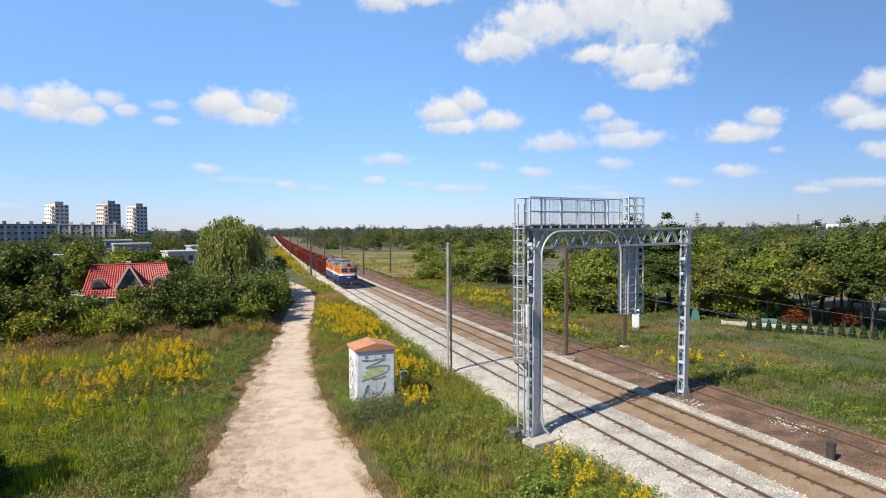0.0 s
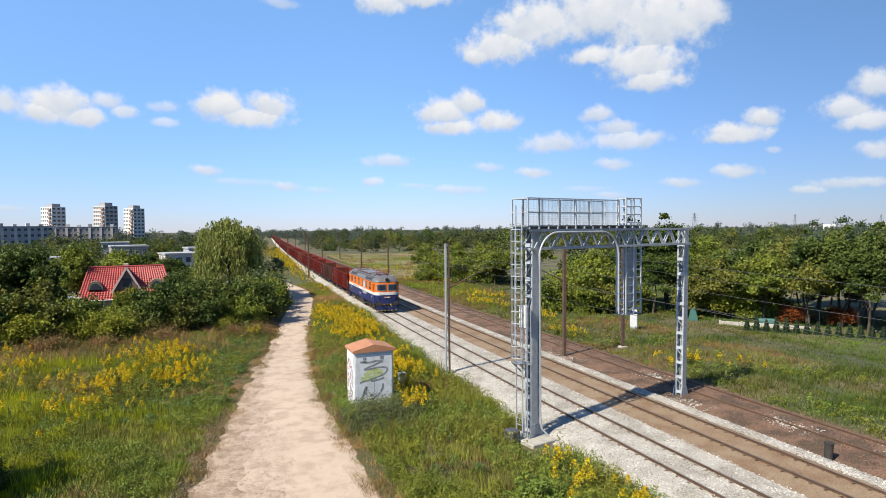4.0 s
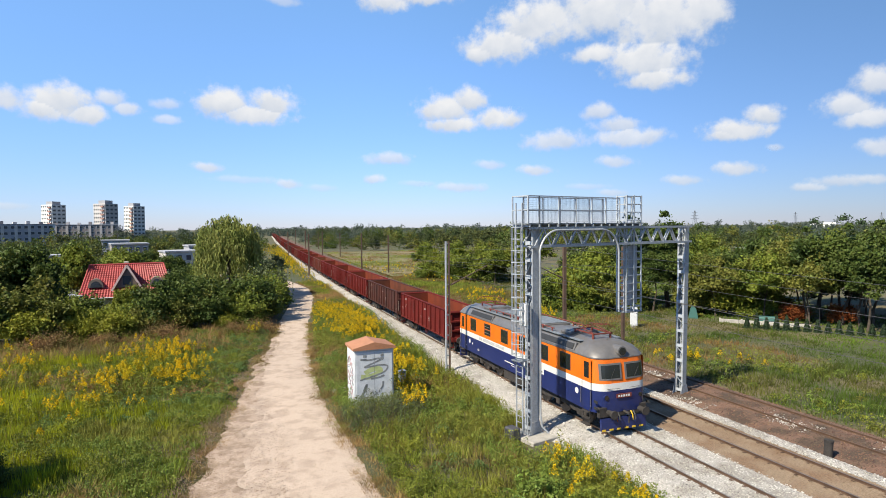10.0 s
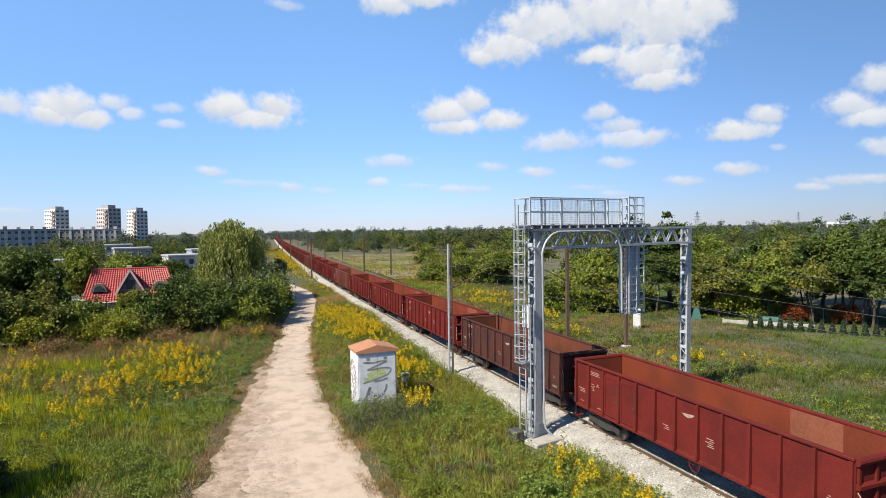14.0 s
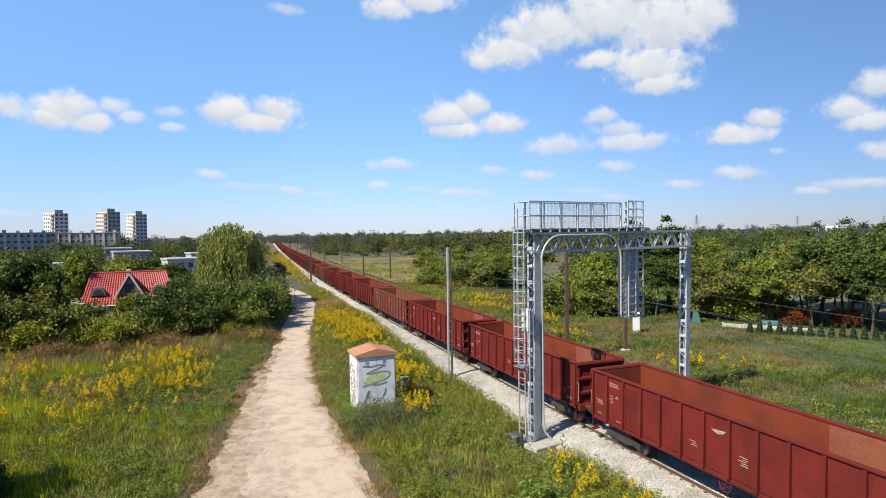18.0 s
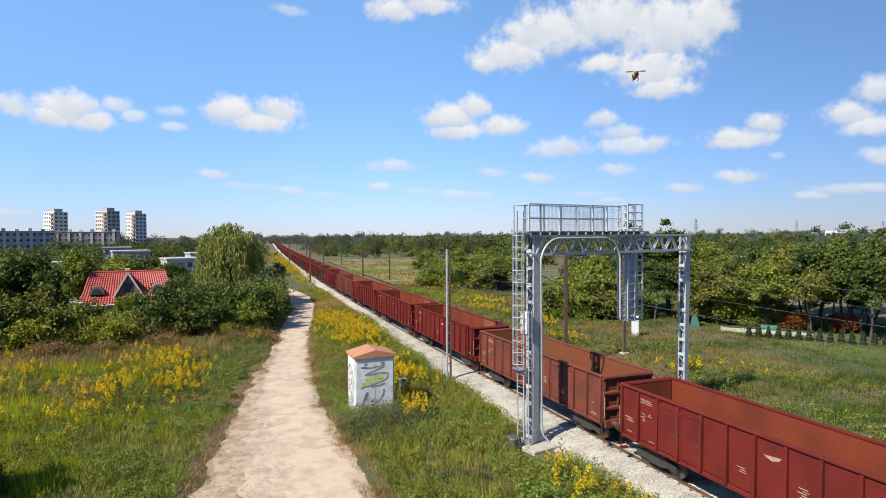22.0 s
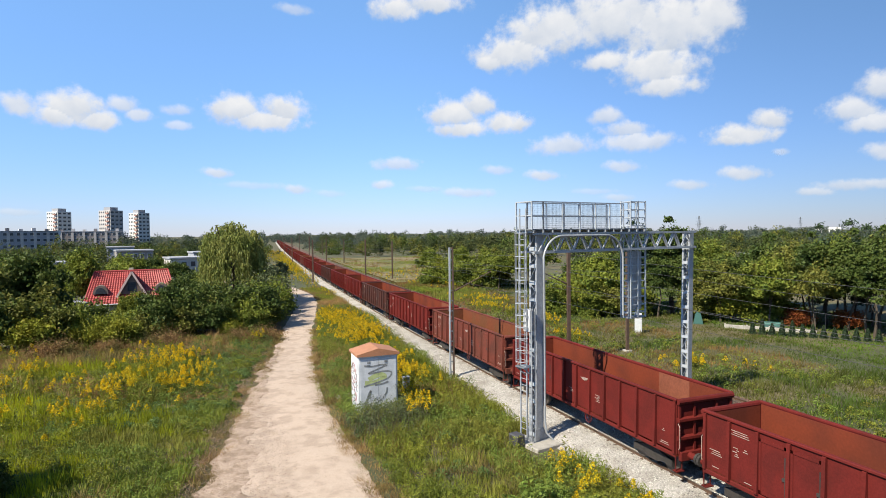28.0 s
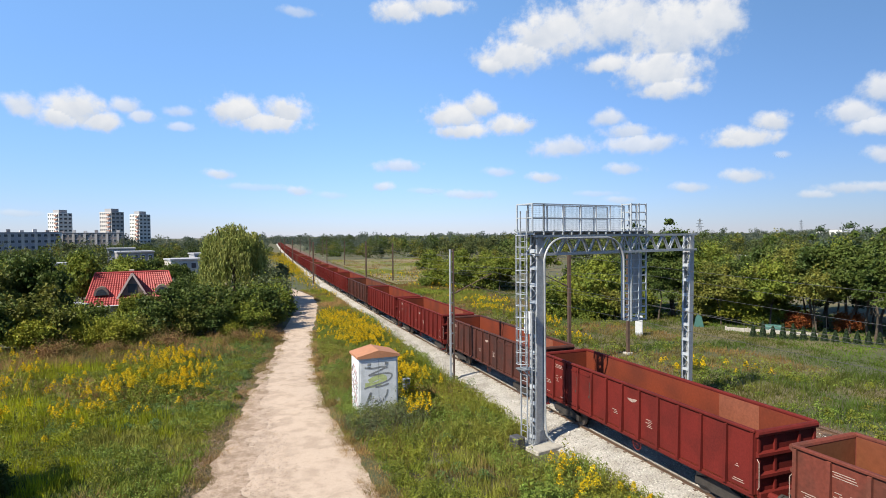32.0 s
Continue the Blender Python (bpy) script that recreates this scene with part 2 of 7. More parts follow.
    "grass": mat("green grass blades", (0.18, 0.215, 0.03), 0.6, var=0.25, scale=0.12, fine=1.2, second=(0.195, 0.195, 0.04), island=0.22, trans=0.3, coord="Object", spec=0.12),
    "leaf_red": mat("red autumn leaves", (0.19, 0.055, 0.018), 0.6, var=0.2, scale=0.5, fine=2.0, second=(0.17, 0.06, 0.016), island=0.22, trans=0.22, spec=0.12),
    "grass_dry": mat("dry grass blades", (0.29, 0.185, 0.078), 0.7, var=0.25, scale=0.15, fine=1.2, second=(0.2, 0.155, 0.055), island=0.22, trans=0.22, spec=0.12),
    "golden": mat("goldenrod flowers", (0.62, 0.42, 0.012), 0.7, var=0.2, scale=0.3, fine=2.0, second=(0.48, 0.36, 0.015), island=0.2, trans=0.3, spec=0.1),
    "stone": mat("pale ballast stone", (0.38, 0.365, 0.34), 0.9, var=0.1, scale=1.0, second=(0.28, 0.26, 0.23), island=0.55),
    "roof_tile": mat("red roof tiles", (0.29, 0.036, 0.034), 0.5, var=0.15, scale=0.8, fine=12, ob_rand=0.12),
    "render": mat("cream wall render", (0.444, 0.407, 0.311), 0.9, var=0.1),
    "panel_white": mat("pale concrete panel", (0.66, 0.66, 0.64), 0.9, var=0.08, scale=0.1, fine=1.0),
    "panel_pale": mat("dull concrete panel", (0.46, 0.44, 0.43), 0.9, var=0.1, scale=0.1, fine=1.0),
    "balcony": mat("reddish balcony panel", (0.3, 0.17, 0.14), 0.9, var=0.1, ob_rand=0.15),
    "panel_grey": mat("grey concrete panel", (0.29, 0.3, 0.33), 0.9, var=0.1, scale=0.1, fine=1.0),
    "panel_brown": mat("brown-grey facade", (0.23, 0.21, 0.21), 0.9, var=0.15, scale=0.1, fine=1.0),
    "far_glass": mat("far dark windows", (0.05, 0.06, 0.075), 0.2, var=0.2),
    "bee_dark": mat("dark brown bee body", (0.03, 0.02, 0.012), 0.6, var=0.3, scale=300, fine=900),
    "bee_gold": mat("golden bee hair", (0.42, 0.26, 0.07), 0.8, var=0.3, scale=300, fine=1500),
    "bee_wing": mat("clear bee wing", (0.5, 0.48, 0.44), 0.4, var=0.1, trans=0.6),
    "barge": mat("pale pink barge board", (0.62, 0.47, 0.43), 0.7, var=0.08),
    "dormer": mat("grey-brown dormer cladding", (0.163, 0.126, 0.104), 0.8, var=0.15),
    "brick_orange": mat("orange wall", (0.37, 0.118, 0.0518), 0.85, var=0.12),
    "teal": mat("turquoise sheet", (0.035, 0.11, 0.095), 0.6, var=0.1),
    "blue_car": mat("blue paint", (0.008, 0.015, 0.04), 0.3, var=0.1),
})

# ---- mesh helpers ----
class Mesh:
    """Gathers points and faces of one part."""

    def __init__(self):
        self.v, self.f = [], []

    def add(self, verts, faces):
        o = len(self.v)
        self.v += [tuple(p) for p in verts]
        self.f += [tuple(i + o for i in f) for f in faces]
        return self

    def box(self, x0, x1, y0, y1, z0, z1, c=0.0):
        if c <= 0:
            v = [(x, y, z) for z in (z0, z1) for y in (y0, y1) for x in (x0, x1)]
            return self.add(v, [(0, 2, 3, 1), (4, 5, 7, 6), (0, 1, 5, 4), (2, 6, 7, 3), (0, 4, 6, 2), (1, 3, 7, 5)])
        c = min(c, 0.45 * (x1 - x0), 0.45 * (y1 - y0), 0.45 * (z1 - z0))
        bm = bmesh.new()
        bmesh.ops.create_cube(bm, size=1)
        for p in bm.verts:
            p.co = Vector(((x0 + x1) / 2 + p.co.x * (x1 - x0), (y0 + y1) / 2 + p.co.y * (y1 - y0), (z0 + z1) / 2 + p.co.z * (z1 - z0)))
        bmesh.ops.bevel(bm, geom=list(bm.edges), offset=c, segments=1, affect="EDGES")
        bm.verts.index_update()
        self.add([p.co for p in bm.verts], [[p.index for p in f.verts] for f in bm.faces])
        bm.free()
        return self

    def bar(self, p, q, w, d=None, n=4, up=(0, 0, 1)):
        """A bar from p to q: square for n=4 with widths w, d, else round with radius w."""
        p, q = Vector(p), Vector(q)
        ax = (q - p).normalized()
        u = Vector(up)
        if abs(ax.dot(u)) > 0.95:
            u = Vector((0, 1, 0))
        s = ax.cross(u).normalized()
        u = s.cross(ax)
        if n == 4:
            d = d or w
            ring = [s * (i * w / 2) + u * (j * d / 2) for i, j in ((-1, -1), (1, -1), (1, 1), (-1, 1))]
        else:
            ring = [s * (w * math.cos(2 * math.pi * i / n)) + u * (w * math.sin(2 * math.pi * i / n)) for i in range(n)]
        k = len(ring)
        faces = [(i, (i + 1) % k, k + (i + 1) % k, k + i) for i in range(k)] + [tuple(range(k))[::-1], tuple(range(k, 2 * k))]
        return self.add([p + r for r in ring] + [q + r for r in ring], faces)

    def tube(self, pts, r, n=6):
        pts = [Vector(p) for p in pts]
        rings, u = [], None
        for i, p in enumerate(pts):
            ax = (pts[min(i + 1, len(pts) - 1)] - pts[max(i - 1, 0)]).normalized()
            if u is None:
                u = Vector((0, 0, 1)) if abs(ax.z) < 0.9 else Vector((0, 1, 0))
            s = ax.cross(u).normalized()
            u = s.cross(ax)
            rings.append([p + s * (r * math.cos(2 * math.pi * k / n)) + u * (r * math.sin(2 * math.pi * k / n)) for k in range(n)])
        return self.loft(rings)

    def prism(self, poly, y0, y1, axis="y"):
        """A closed outline pushed along an axis; poly are (x, z) for y, (x, y) for z, (y, z) for x."""
        k = len(poly)
        put = {"y": lambda a, b, t: (a, t, b), "z": lambda a, b, t: (a, b, t), "x": lambda a, b, t: (t, a, b)}[axis]
        v = [put(a, b, y0) for a, b in poly] + [put(a, b, y1) for a, b in poly]
        return self.add(v, [(i, (i + 1) % k, k + (i + 1) % k, k + i) for i in range(k)] + [tuple(range(k))[::-1], tuple(range(k, 2 * k))])

    def loft(self, rings, close=True, caps=True):
        k = len(rings[0])
        v = [p for r in rings for p in r]
        f = []
        for j in range(len(rings) - 1):
            for i in range(k if close else k - 1):
                f.append((j * k + i, j * k + (i + 1) % k, (j + 1) * k + (i + 1) % k, (j + 1) * k + i))
        if caps:
            f += [tuple(range(k))[::-1], tuple(range((len(rings) - 1) * k, len(rings) * k))]
        return self.add(v, f)

    def mesh(self, name, smooth=False):
        me = bpy.data.meshes.new(name)
        me.from_pydata(self.v, [], self.f)
        bm = bmesh.new()
        bm.from_mesh(me)
        bmesh.ops.recalc_face_normals(bm, faces=bm.faces)
        bm.to_mesh(me)
        bm.free()
        if smooth:
            me.polygons.foreach_set("use_smooth", [True] * len(me.polygons))
            me.set_sharp_from_angle(angle=radians(35))
        return me


def part(name, mesh, material, parent=None, label="", at=None, smooth=False):
    """One mesh object, under a thing or a part."""
    me = mesh.mesh(name, smooth) if isinstance(mesh, Mesh) else mesh
    if material is not None and not me.materials:
        me.materials.append(material)
    ob = new(name, me)
    if at is not None:
        ob.matrix_basis = at
    if parent is not None:
        ob.parent = parent
    if label:
        ob["label"] = label
    return ob


def thing(name, label, category, at=None, group="", kind=""):
    ob = new(name)
    ob.empty_display_size = 0.3
    if at is not None:
        ob.matrix_basis = at
    return tagged(ob, label, category, group, kind)


def quads(name, centres, right, up, material):
    """A mesh of free quads from arrays of centres and half-axes."""
    n = len(centres)
    v = np.empty((n, 4, 3), np.float32)
    v[:, 0], v[:, 1], v[:, 2], v[:, 3] = centres - right - up, centres + right - up, centres + right + up, centres - right + up
    return soup(name, v.reshape(-1, 3), np.arange(n * 4).reshape(-1, 4), material)


def tris(name, centres, right, up, material):
    """A mesh of free pointed leaves."""
    n = len(centres)
    v = np.empty((n, 3, 3), np.float32)
    v[:, 0], v[:, 1], v[:, 2] = centres - right - up, centres + right - up, centres + up * 1.4
    return soup(name, v.reshape(-1, 3), np.arange(n * 3).reshape(-1, 3), material)


def soup(name, verts, faces, material):
    me = bpy.data.meshes.new(name)
    verts, faces = np.asarray(verts, np.float32), np.asarray(faces, np.int32)
    me.vertices.add(len(verts))
    me.vertices.foreach_set("co", verts.ravel())
    k = faces.shape[1]
    me.loops.add(faces.size)
    me.loops.foreach_set("vertex_index", faces.ravel())
    me.polygons.add(len(faces))
    me.polygons.foreach_set("loop_start", np.arange(0, faces.size, k, dtype=np.int32))
    me.polygons.foreach_set("loop_total", np.full(len(faces), k, np.int32))
    me.update(calc_edges=True)
    me.materials.append(material)
    return me


def rnd(seed):
    return np.random.default_rng(seed)


def unit(a):
    return a / np.maximum(np.linalg.norm(a, axis=-1, keepdims=True), 1e-9)


# ---- the line ----
TRACK_A, TRACK_B, TRACK_C = 17.5, 21.7, 26.9
BEND, EASE = 0.0717, 120.0


def lateral(y):
    """How far the line has swung to the right at y."""
    u = max(y - 15.0, -60.0)
    return BEND * (u + EASE * (math.exp(-u / EASE) - 1))


def slope(y):
    return BEND * (1 - math.exp(-max(y - 15.0, -60.0) / EASE))


def fall(x, y):
    """Height of the ground."""
    left = min(max((y - 62) / 25, 0), 1) * min(max((2 - x + (y - 60) * 0.06) / 10, 0), 1)
    bumps = 0.12 * noise.noise((x * 0.13, y * 0.13, 0)) + 0.05 * noise.noise((x * 0.6, y * 0.6, 3))
    near = 1.0 if 30 < x or x < 12 else 0.4
    return -0.42 + bumps * near - 3.2 * left * left * (3 - 2 * left)


LINE_YS = [-60, -40, -25, -15, -8, -3, 1, 4, 7, 10, 13, 16, 19, 22, 25, 28, 31, 34, 38, 42, 46, 50, 55, 60, 66, 72, 80, 90, 100, 115, 130, 150, 175, 200, 230, 270, 320, 400, 500, 650, 850, 1100]


def strip(profile, ys=LINE_YS):
    """A sheet along the line; profile: (x, z) from left to right."""
    m = Mesh()
    rings = [[(x + lateral(y), y, z) for x, z in profile] for y in ys]
    return m.loft(rings, close=False, caps=False)


def narrow(y):
    """How far the grass has grown over the edge of the ballast at y."""
    return 0.9 * np.clip((np.asarray(y, float) - 40) / 25, 0, 1)


def build_ground():
    xs = [-4500, -2500, -1200, -600, -300, -180, -120, -90] + [-70 + 3 * i for i in range(0, 51)] + [90, 110, 140, 180, 240, 320, 450, 700, 1200, 2500, 4500]
    ys = [-4500, -2000, -800, -300, -120, -60, -30] + [-15 + 3 * i for i in range(0, 50)] + [142, 160, 180, 200, 230, 260, 300, 360, 450, 600, 900, 1400, 2500, 4500]
    m = Mesh()
    m.loft([[(x, y, fall(x, y)) for x in xs] for y in ys], close=False, caps=False)
    tagged(part("ground", m, M["ground"], smooth=True), "green and straw-coloured rough meadow beside the railway line", "ground", kind="structure")
    pale = strip([(TRACK_A - 3.5, -0.55), (TRACK_A - 2.3, -0.17), (TRACK_A - 1.2, -0.125), (TRACK_A + 1.2, -0.125), (TRACK_A + 2.2, -0.14)])
    pale.v = [(x + (float(narrow(y)) if x - lateral(y) < TRACK_A - 2 else 0.0), y, z) for x, y, z in pale.v]
    tagged(part("trackbed_pale", pale, M["ballast_pale"], smooth=True), "pale grey crushed-stone ballast of the line in use", "ballast", kind="structure")
    tagged(part("trackbed_rusty", strip([(TRACK_A + 2.2, -0.14), (TRACK_B - 1.2, -0.12), (TRACK_B + 1.25, -0.12)]), M["ballast_rust"], smooth=True), "rust-tinted sandy ballast of the second line", "ballast", kind="structure")
    tagged(part("trackbed_edge", strip([(TRACK_B + 1.25, -0.12), (TRACK_B + 1.5, -0.08), (TRACK_B + 1.95, -0.08), (TRACK_B + 2.3, -0.3)]), M["ballast_pale"], smooth=True), "pale stone shoulder beside the second line", "ballast", kind="structure")
    tagged(part("trackbed_old", strip([(TRACK_B + 2.3, -0.3), (TRACK_C - 1.4, -0.17), (TRACK_C + 1.3, -0.17), (TRACK_C + 2.1, -0.45)]), M["ballast_old"], smooth=True), "dark stained ballast of the disused siding", "ballast", kind="structure")


def path_edges():
    """Left and right edge of the dirt track: y, x left, x right."""
    return [(2, -6.0, 7.5), (10, -3.6, 6.4), (16, -2.2, 5.8), (20, -1.6, 5.7), (24, -1.1, 5.7), (28, -0.4, 5.5), (32, 0.2, 5.5), (37, 1.1, 5.6), (43, 2.1, 6.1), (50, 3.6, 6.9), (56, 4.6, 7.7), (62, 5.4, 8.6), (68, 6.4, 9.6), (77, 8.2, 11.2), (86, 9.3, 12.6), (98, 10.3, 13.6), (115, 9.0, 12.0)]


def path_at(y):
    e = path_edges()
    return np.interp(y, [r[0] for r in e], [r[1] for r in e]), np.interp(y, [r[0] for r in e], [r[2] for r in e])


def build_path():
    m = Mesh()
    rings = []
    for i in range(115):
        y = 2 + i
        l, r = path_at(y)
        l += 0.25 * noise.noise((0, y * 0.5, 7)) + 0.12 * noise.noise((0, y * 2, 7))
        r += 0.25 * noise.noise((5, y * 0.5, 9)) + 0.12 * noise.noise((5, y * 2, 9))
        rings.append([(l + (r - l) * k / 8, y, max(fall(l + (r - l) * k / 8, y), -0.6) + (0.03 if 0 < k < 8 else -0.02) + 0.02) for k in range(9)])
    m.loft(rings, close=False, caps=False)
    tagged(part("dirt_track", m, M["dirt"], smooth=True), "pale trodden dirt track through the meadow", "path", kind="structure")


def build_shoulder():
    """Brown stony soil along the worn edge of the dirt track, with a ragged outline."""
    m = Mesh()
    rings = []
    for i in range(190):
        y = 8 + 0.25 * i
        l, _ = path_at(y)
        grow = 1 - min(max((y - 24) / 26, 0), 1)
        a = l - 0.1 + 0.6 * noise.noise((3, y * 0.6, 1)) + 0.2 * noise.noise((3, y * 2.3, 1))
        b = l + 0.35 + 1.5 * grow + 1.3 * grow * noise.noise((8, y * 0.45, 4)) + 0.35 * noise.noise((8, y * 1.9, 4))
        b = max(b, a + 0.2)
        rings.append([(a + (b - a) * k / 6, y, max(fall(a + (b - a) * k / 6, y), -0.6) + (0.062 if 0 < k < 6 else 0.02)) for k in range(7)])
    m.loft(rings, close=False, caps=False)
    tagged(part("track_shoulder", m, M["stony"], smooth=True), "brown stony soil along the edge of the dirt track", "soil", kind="structure")


def build_field():
    m = Mesh()
    rings = []
    for i in range(13):
        y = 112 + 10 * i
        l, r = 33 + lateral(y) * 1.0 - 3.0, 44 + 0.26 * (y - 112) + 4 * noise.noise((1, y * 0.05, 2))
        rings.append([(l + (r - l) * k / 6, y, -0.2 + 0.05 * noise.noise((k, y * 0.1, 5))) for k in range(7)])
    m.loft(rings, close=False, caps=False)
    tagged(part("field", m, M["field"], smooth=True), "dry straw-coloured field beyond the siding", "field", kind="structure")


def rail_profile(x):
    return [(x - 0.075, -0.16), (x - 0.075, -0.145), (x - 0.012, -0.125), (x - 0.012, -0.04), (x - 0.036, -0.03), (x - 0.036, -0.004), (x - 0.03, 0.0), (x + 0.03, 0.0), (x + 0.036, -0.004), (x + 0.036, -0.03), (x + 0.012, -0.04), (x + 0.012, -0.125), (x + 0.075, -0.145), (x + 0.075, -0.16)]


def build_track(centre, label, shiny, sink, first, count):
    tr = thing("railway_track", label, "railway track", kind="structure")
    for side in (-0.752, 0.752):
        m = strip(rail_profile(centre + side))
        m.v = [(x, y, z - sink) for x, y, z in m.v]
        r = part("rail", m, M["rail"], tr)
        if shiny:
            top = strip([(centre + side - 0.028, 0.002), (centre + side + 0.028, 0.002)])
            part("rail_head", top, M["railtop"], r, "worn running surface")
    me = Mesh().box(-1.25, 1.25, -0.12, 0.12, -0.3, -0.145 - sink, 0.02).mesh("sleeper")
    me.materials.append(M["sleeper"])
    plate = Mesh().box(-0.16, 0.16, -0.07, 0.07, -0.16, -0.12, 0.01)
    for k in (-0.13, 0.13):
        plate.box(k - 0.025, k + 0.025, -0.04, 0.04, -0.13, -0.09)
    pme = plate.mesh("rail_fastening")
    pme.materials.append(M["rail"])
    for i in range(count):
        y = first + 0.6 * i
        x = centre + lateral(y)
        s = part("sleeper", me, None, tr, at=pose(x, y, 0, 0, 0, -math.degrees(slope(y))))
        for side in (-0.752, 0.752):
            part("rail_fastening", pme, None, s, at=pose(side, 0, -sink))
    return tr


build_ground()
build_path()
build_shoulder()
build_field()
build_track(TRACK_A, "running track with worn steel rails in pale ballast", True, 0.0, 8.2, 100)
build_track(TRACK_B, "second running track with rust-brown rails", True, 0.0, 8.2, 100)
build_track(TRACK_C, "disused siding with rusty rails sunk in dirt", False, 0.06, 14.2, 50)

# ---- lattice gantry over the line ----
def lacing(m, x0, x1, y, z0, z1, step, w=0.05):
    z, s = z0, 0
    while z + step <= z1 + 1e-6:
        m.bar((x0 if s else x1, y, z), (x1 if s else x0, y, z + step), w, w)
        z, s = z + step, 1 - s
    return m


def lattice_post(parent, x, height, foot, top, lean, label, deep=0.25):
    """Two broad channels, one behind the other, joined on both sides by battens and flat lacing; slightly tapered."""
    def half(z):
        return (foot + (top - foot) * z / height) / 2

    def mid(z):
        return x + lean * z / height

    def channel(y, turned):
        m = Mesh().bar((mid(0.05), y, 0.05), (mid(height), y, height), foot, 0.025, up=(0, 1, 0))
        for e in (-1, 1):
            a, b = mid(0.05) + e * (foot / 2 - 0.012), mid(height) + e * (foot / 2 - 0.012)
            m.bar((a, y + turned * 0.05, 0.05), (b, y + turned * 0.05, height), 0.025, 0.1, up=(0, 1, 0))
        return m

    p = part("post", channel(-deep, 1), M["galv"], parent, label)
    part("post_channel", channel(deep, -1), M["galv"], p)
    n = max(4, int(height / 0.84))
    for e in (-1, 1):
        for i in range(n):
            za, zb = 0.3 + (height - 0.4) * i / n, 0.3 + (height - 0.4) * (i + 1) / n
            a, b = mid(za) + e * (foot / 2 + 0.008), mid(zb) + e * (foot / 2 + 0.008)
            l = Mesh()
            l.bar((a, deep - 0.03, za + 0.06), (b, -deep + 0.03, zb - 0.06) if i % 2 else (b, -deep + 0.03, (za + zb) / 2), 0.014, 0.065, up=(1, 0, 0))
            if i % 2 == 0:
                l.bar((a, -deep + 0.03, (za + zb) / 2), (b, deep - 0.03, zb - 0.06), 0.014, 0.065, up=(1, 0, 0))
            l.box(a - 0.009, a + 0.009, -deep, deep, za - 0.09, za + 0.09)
            # lacing on the sun's side gets the paler tone, the other side plain steel
            part("lacing", l, M["galv_sunlit" if e < 0 else "galv"], p)
    part("base_plate", Mesh().box(x - foot / 2 - 0.24, x + foot / 2 + 0.24, -deep - 0.16, deep + 0.16, 0.0, 0.05, 0.01), M["galv_dark"], p)
    for fy in (-deep - 0.03, deep + 0.03):
        part("gusset", Mesh().prism([(x - foot / 2 - 0.18, 0.05), (x + foot / 2 + 0.18, 0.05), (x + foot / 2 + 0.02, 0.62), (x - foot / 2 - 0.02, 0.62)], fy - 0.012, fy + 0.012), M["galv"], p)
    return p


def railing(parent, pts, z, h=1.27, gaps=(0.62,)):
    for a, b in zip(pts, pts[1:]):
        part("handrail", Mesh().bar((*a, z + h), (*b, z + h), 0.055, 0.055), M["galv_sunlit"], parent)
        for g in gaps:
            part("knee_rail", Mesh().bar((*a, z + g), (*b, z + g), 0.045, 0.045), M["galv_sunlit"], parent)
    for a in pts:
        part("baluster", Mesh().bar((*a, z - 0.05), (*a, z + h), 0.06, 0.06), M["galv_sunlit"], parent)


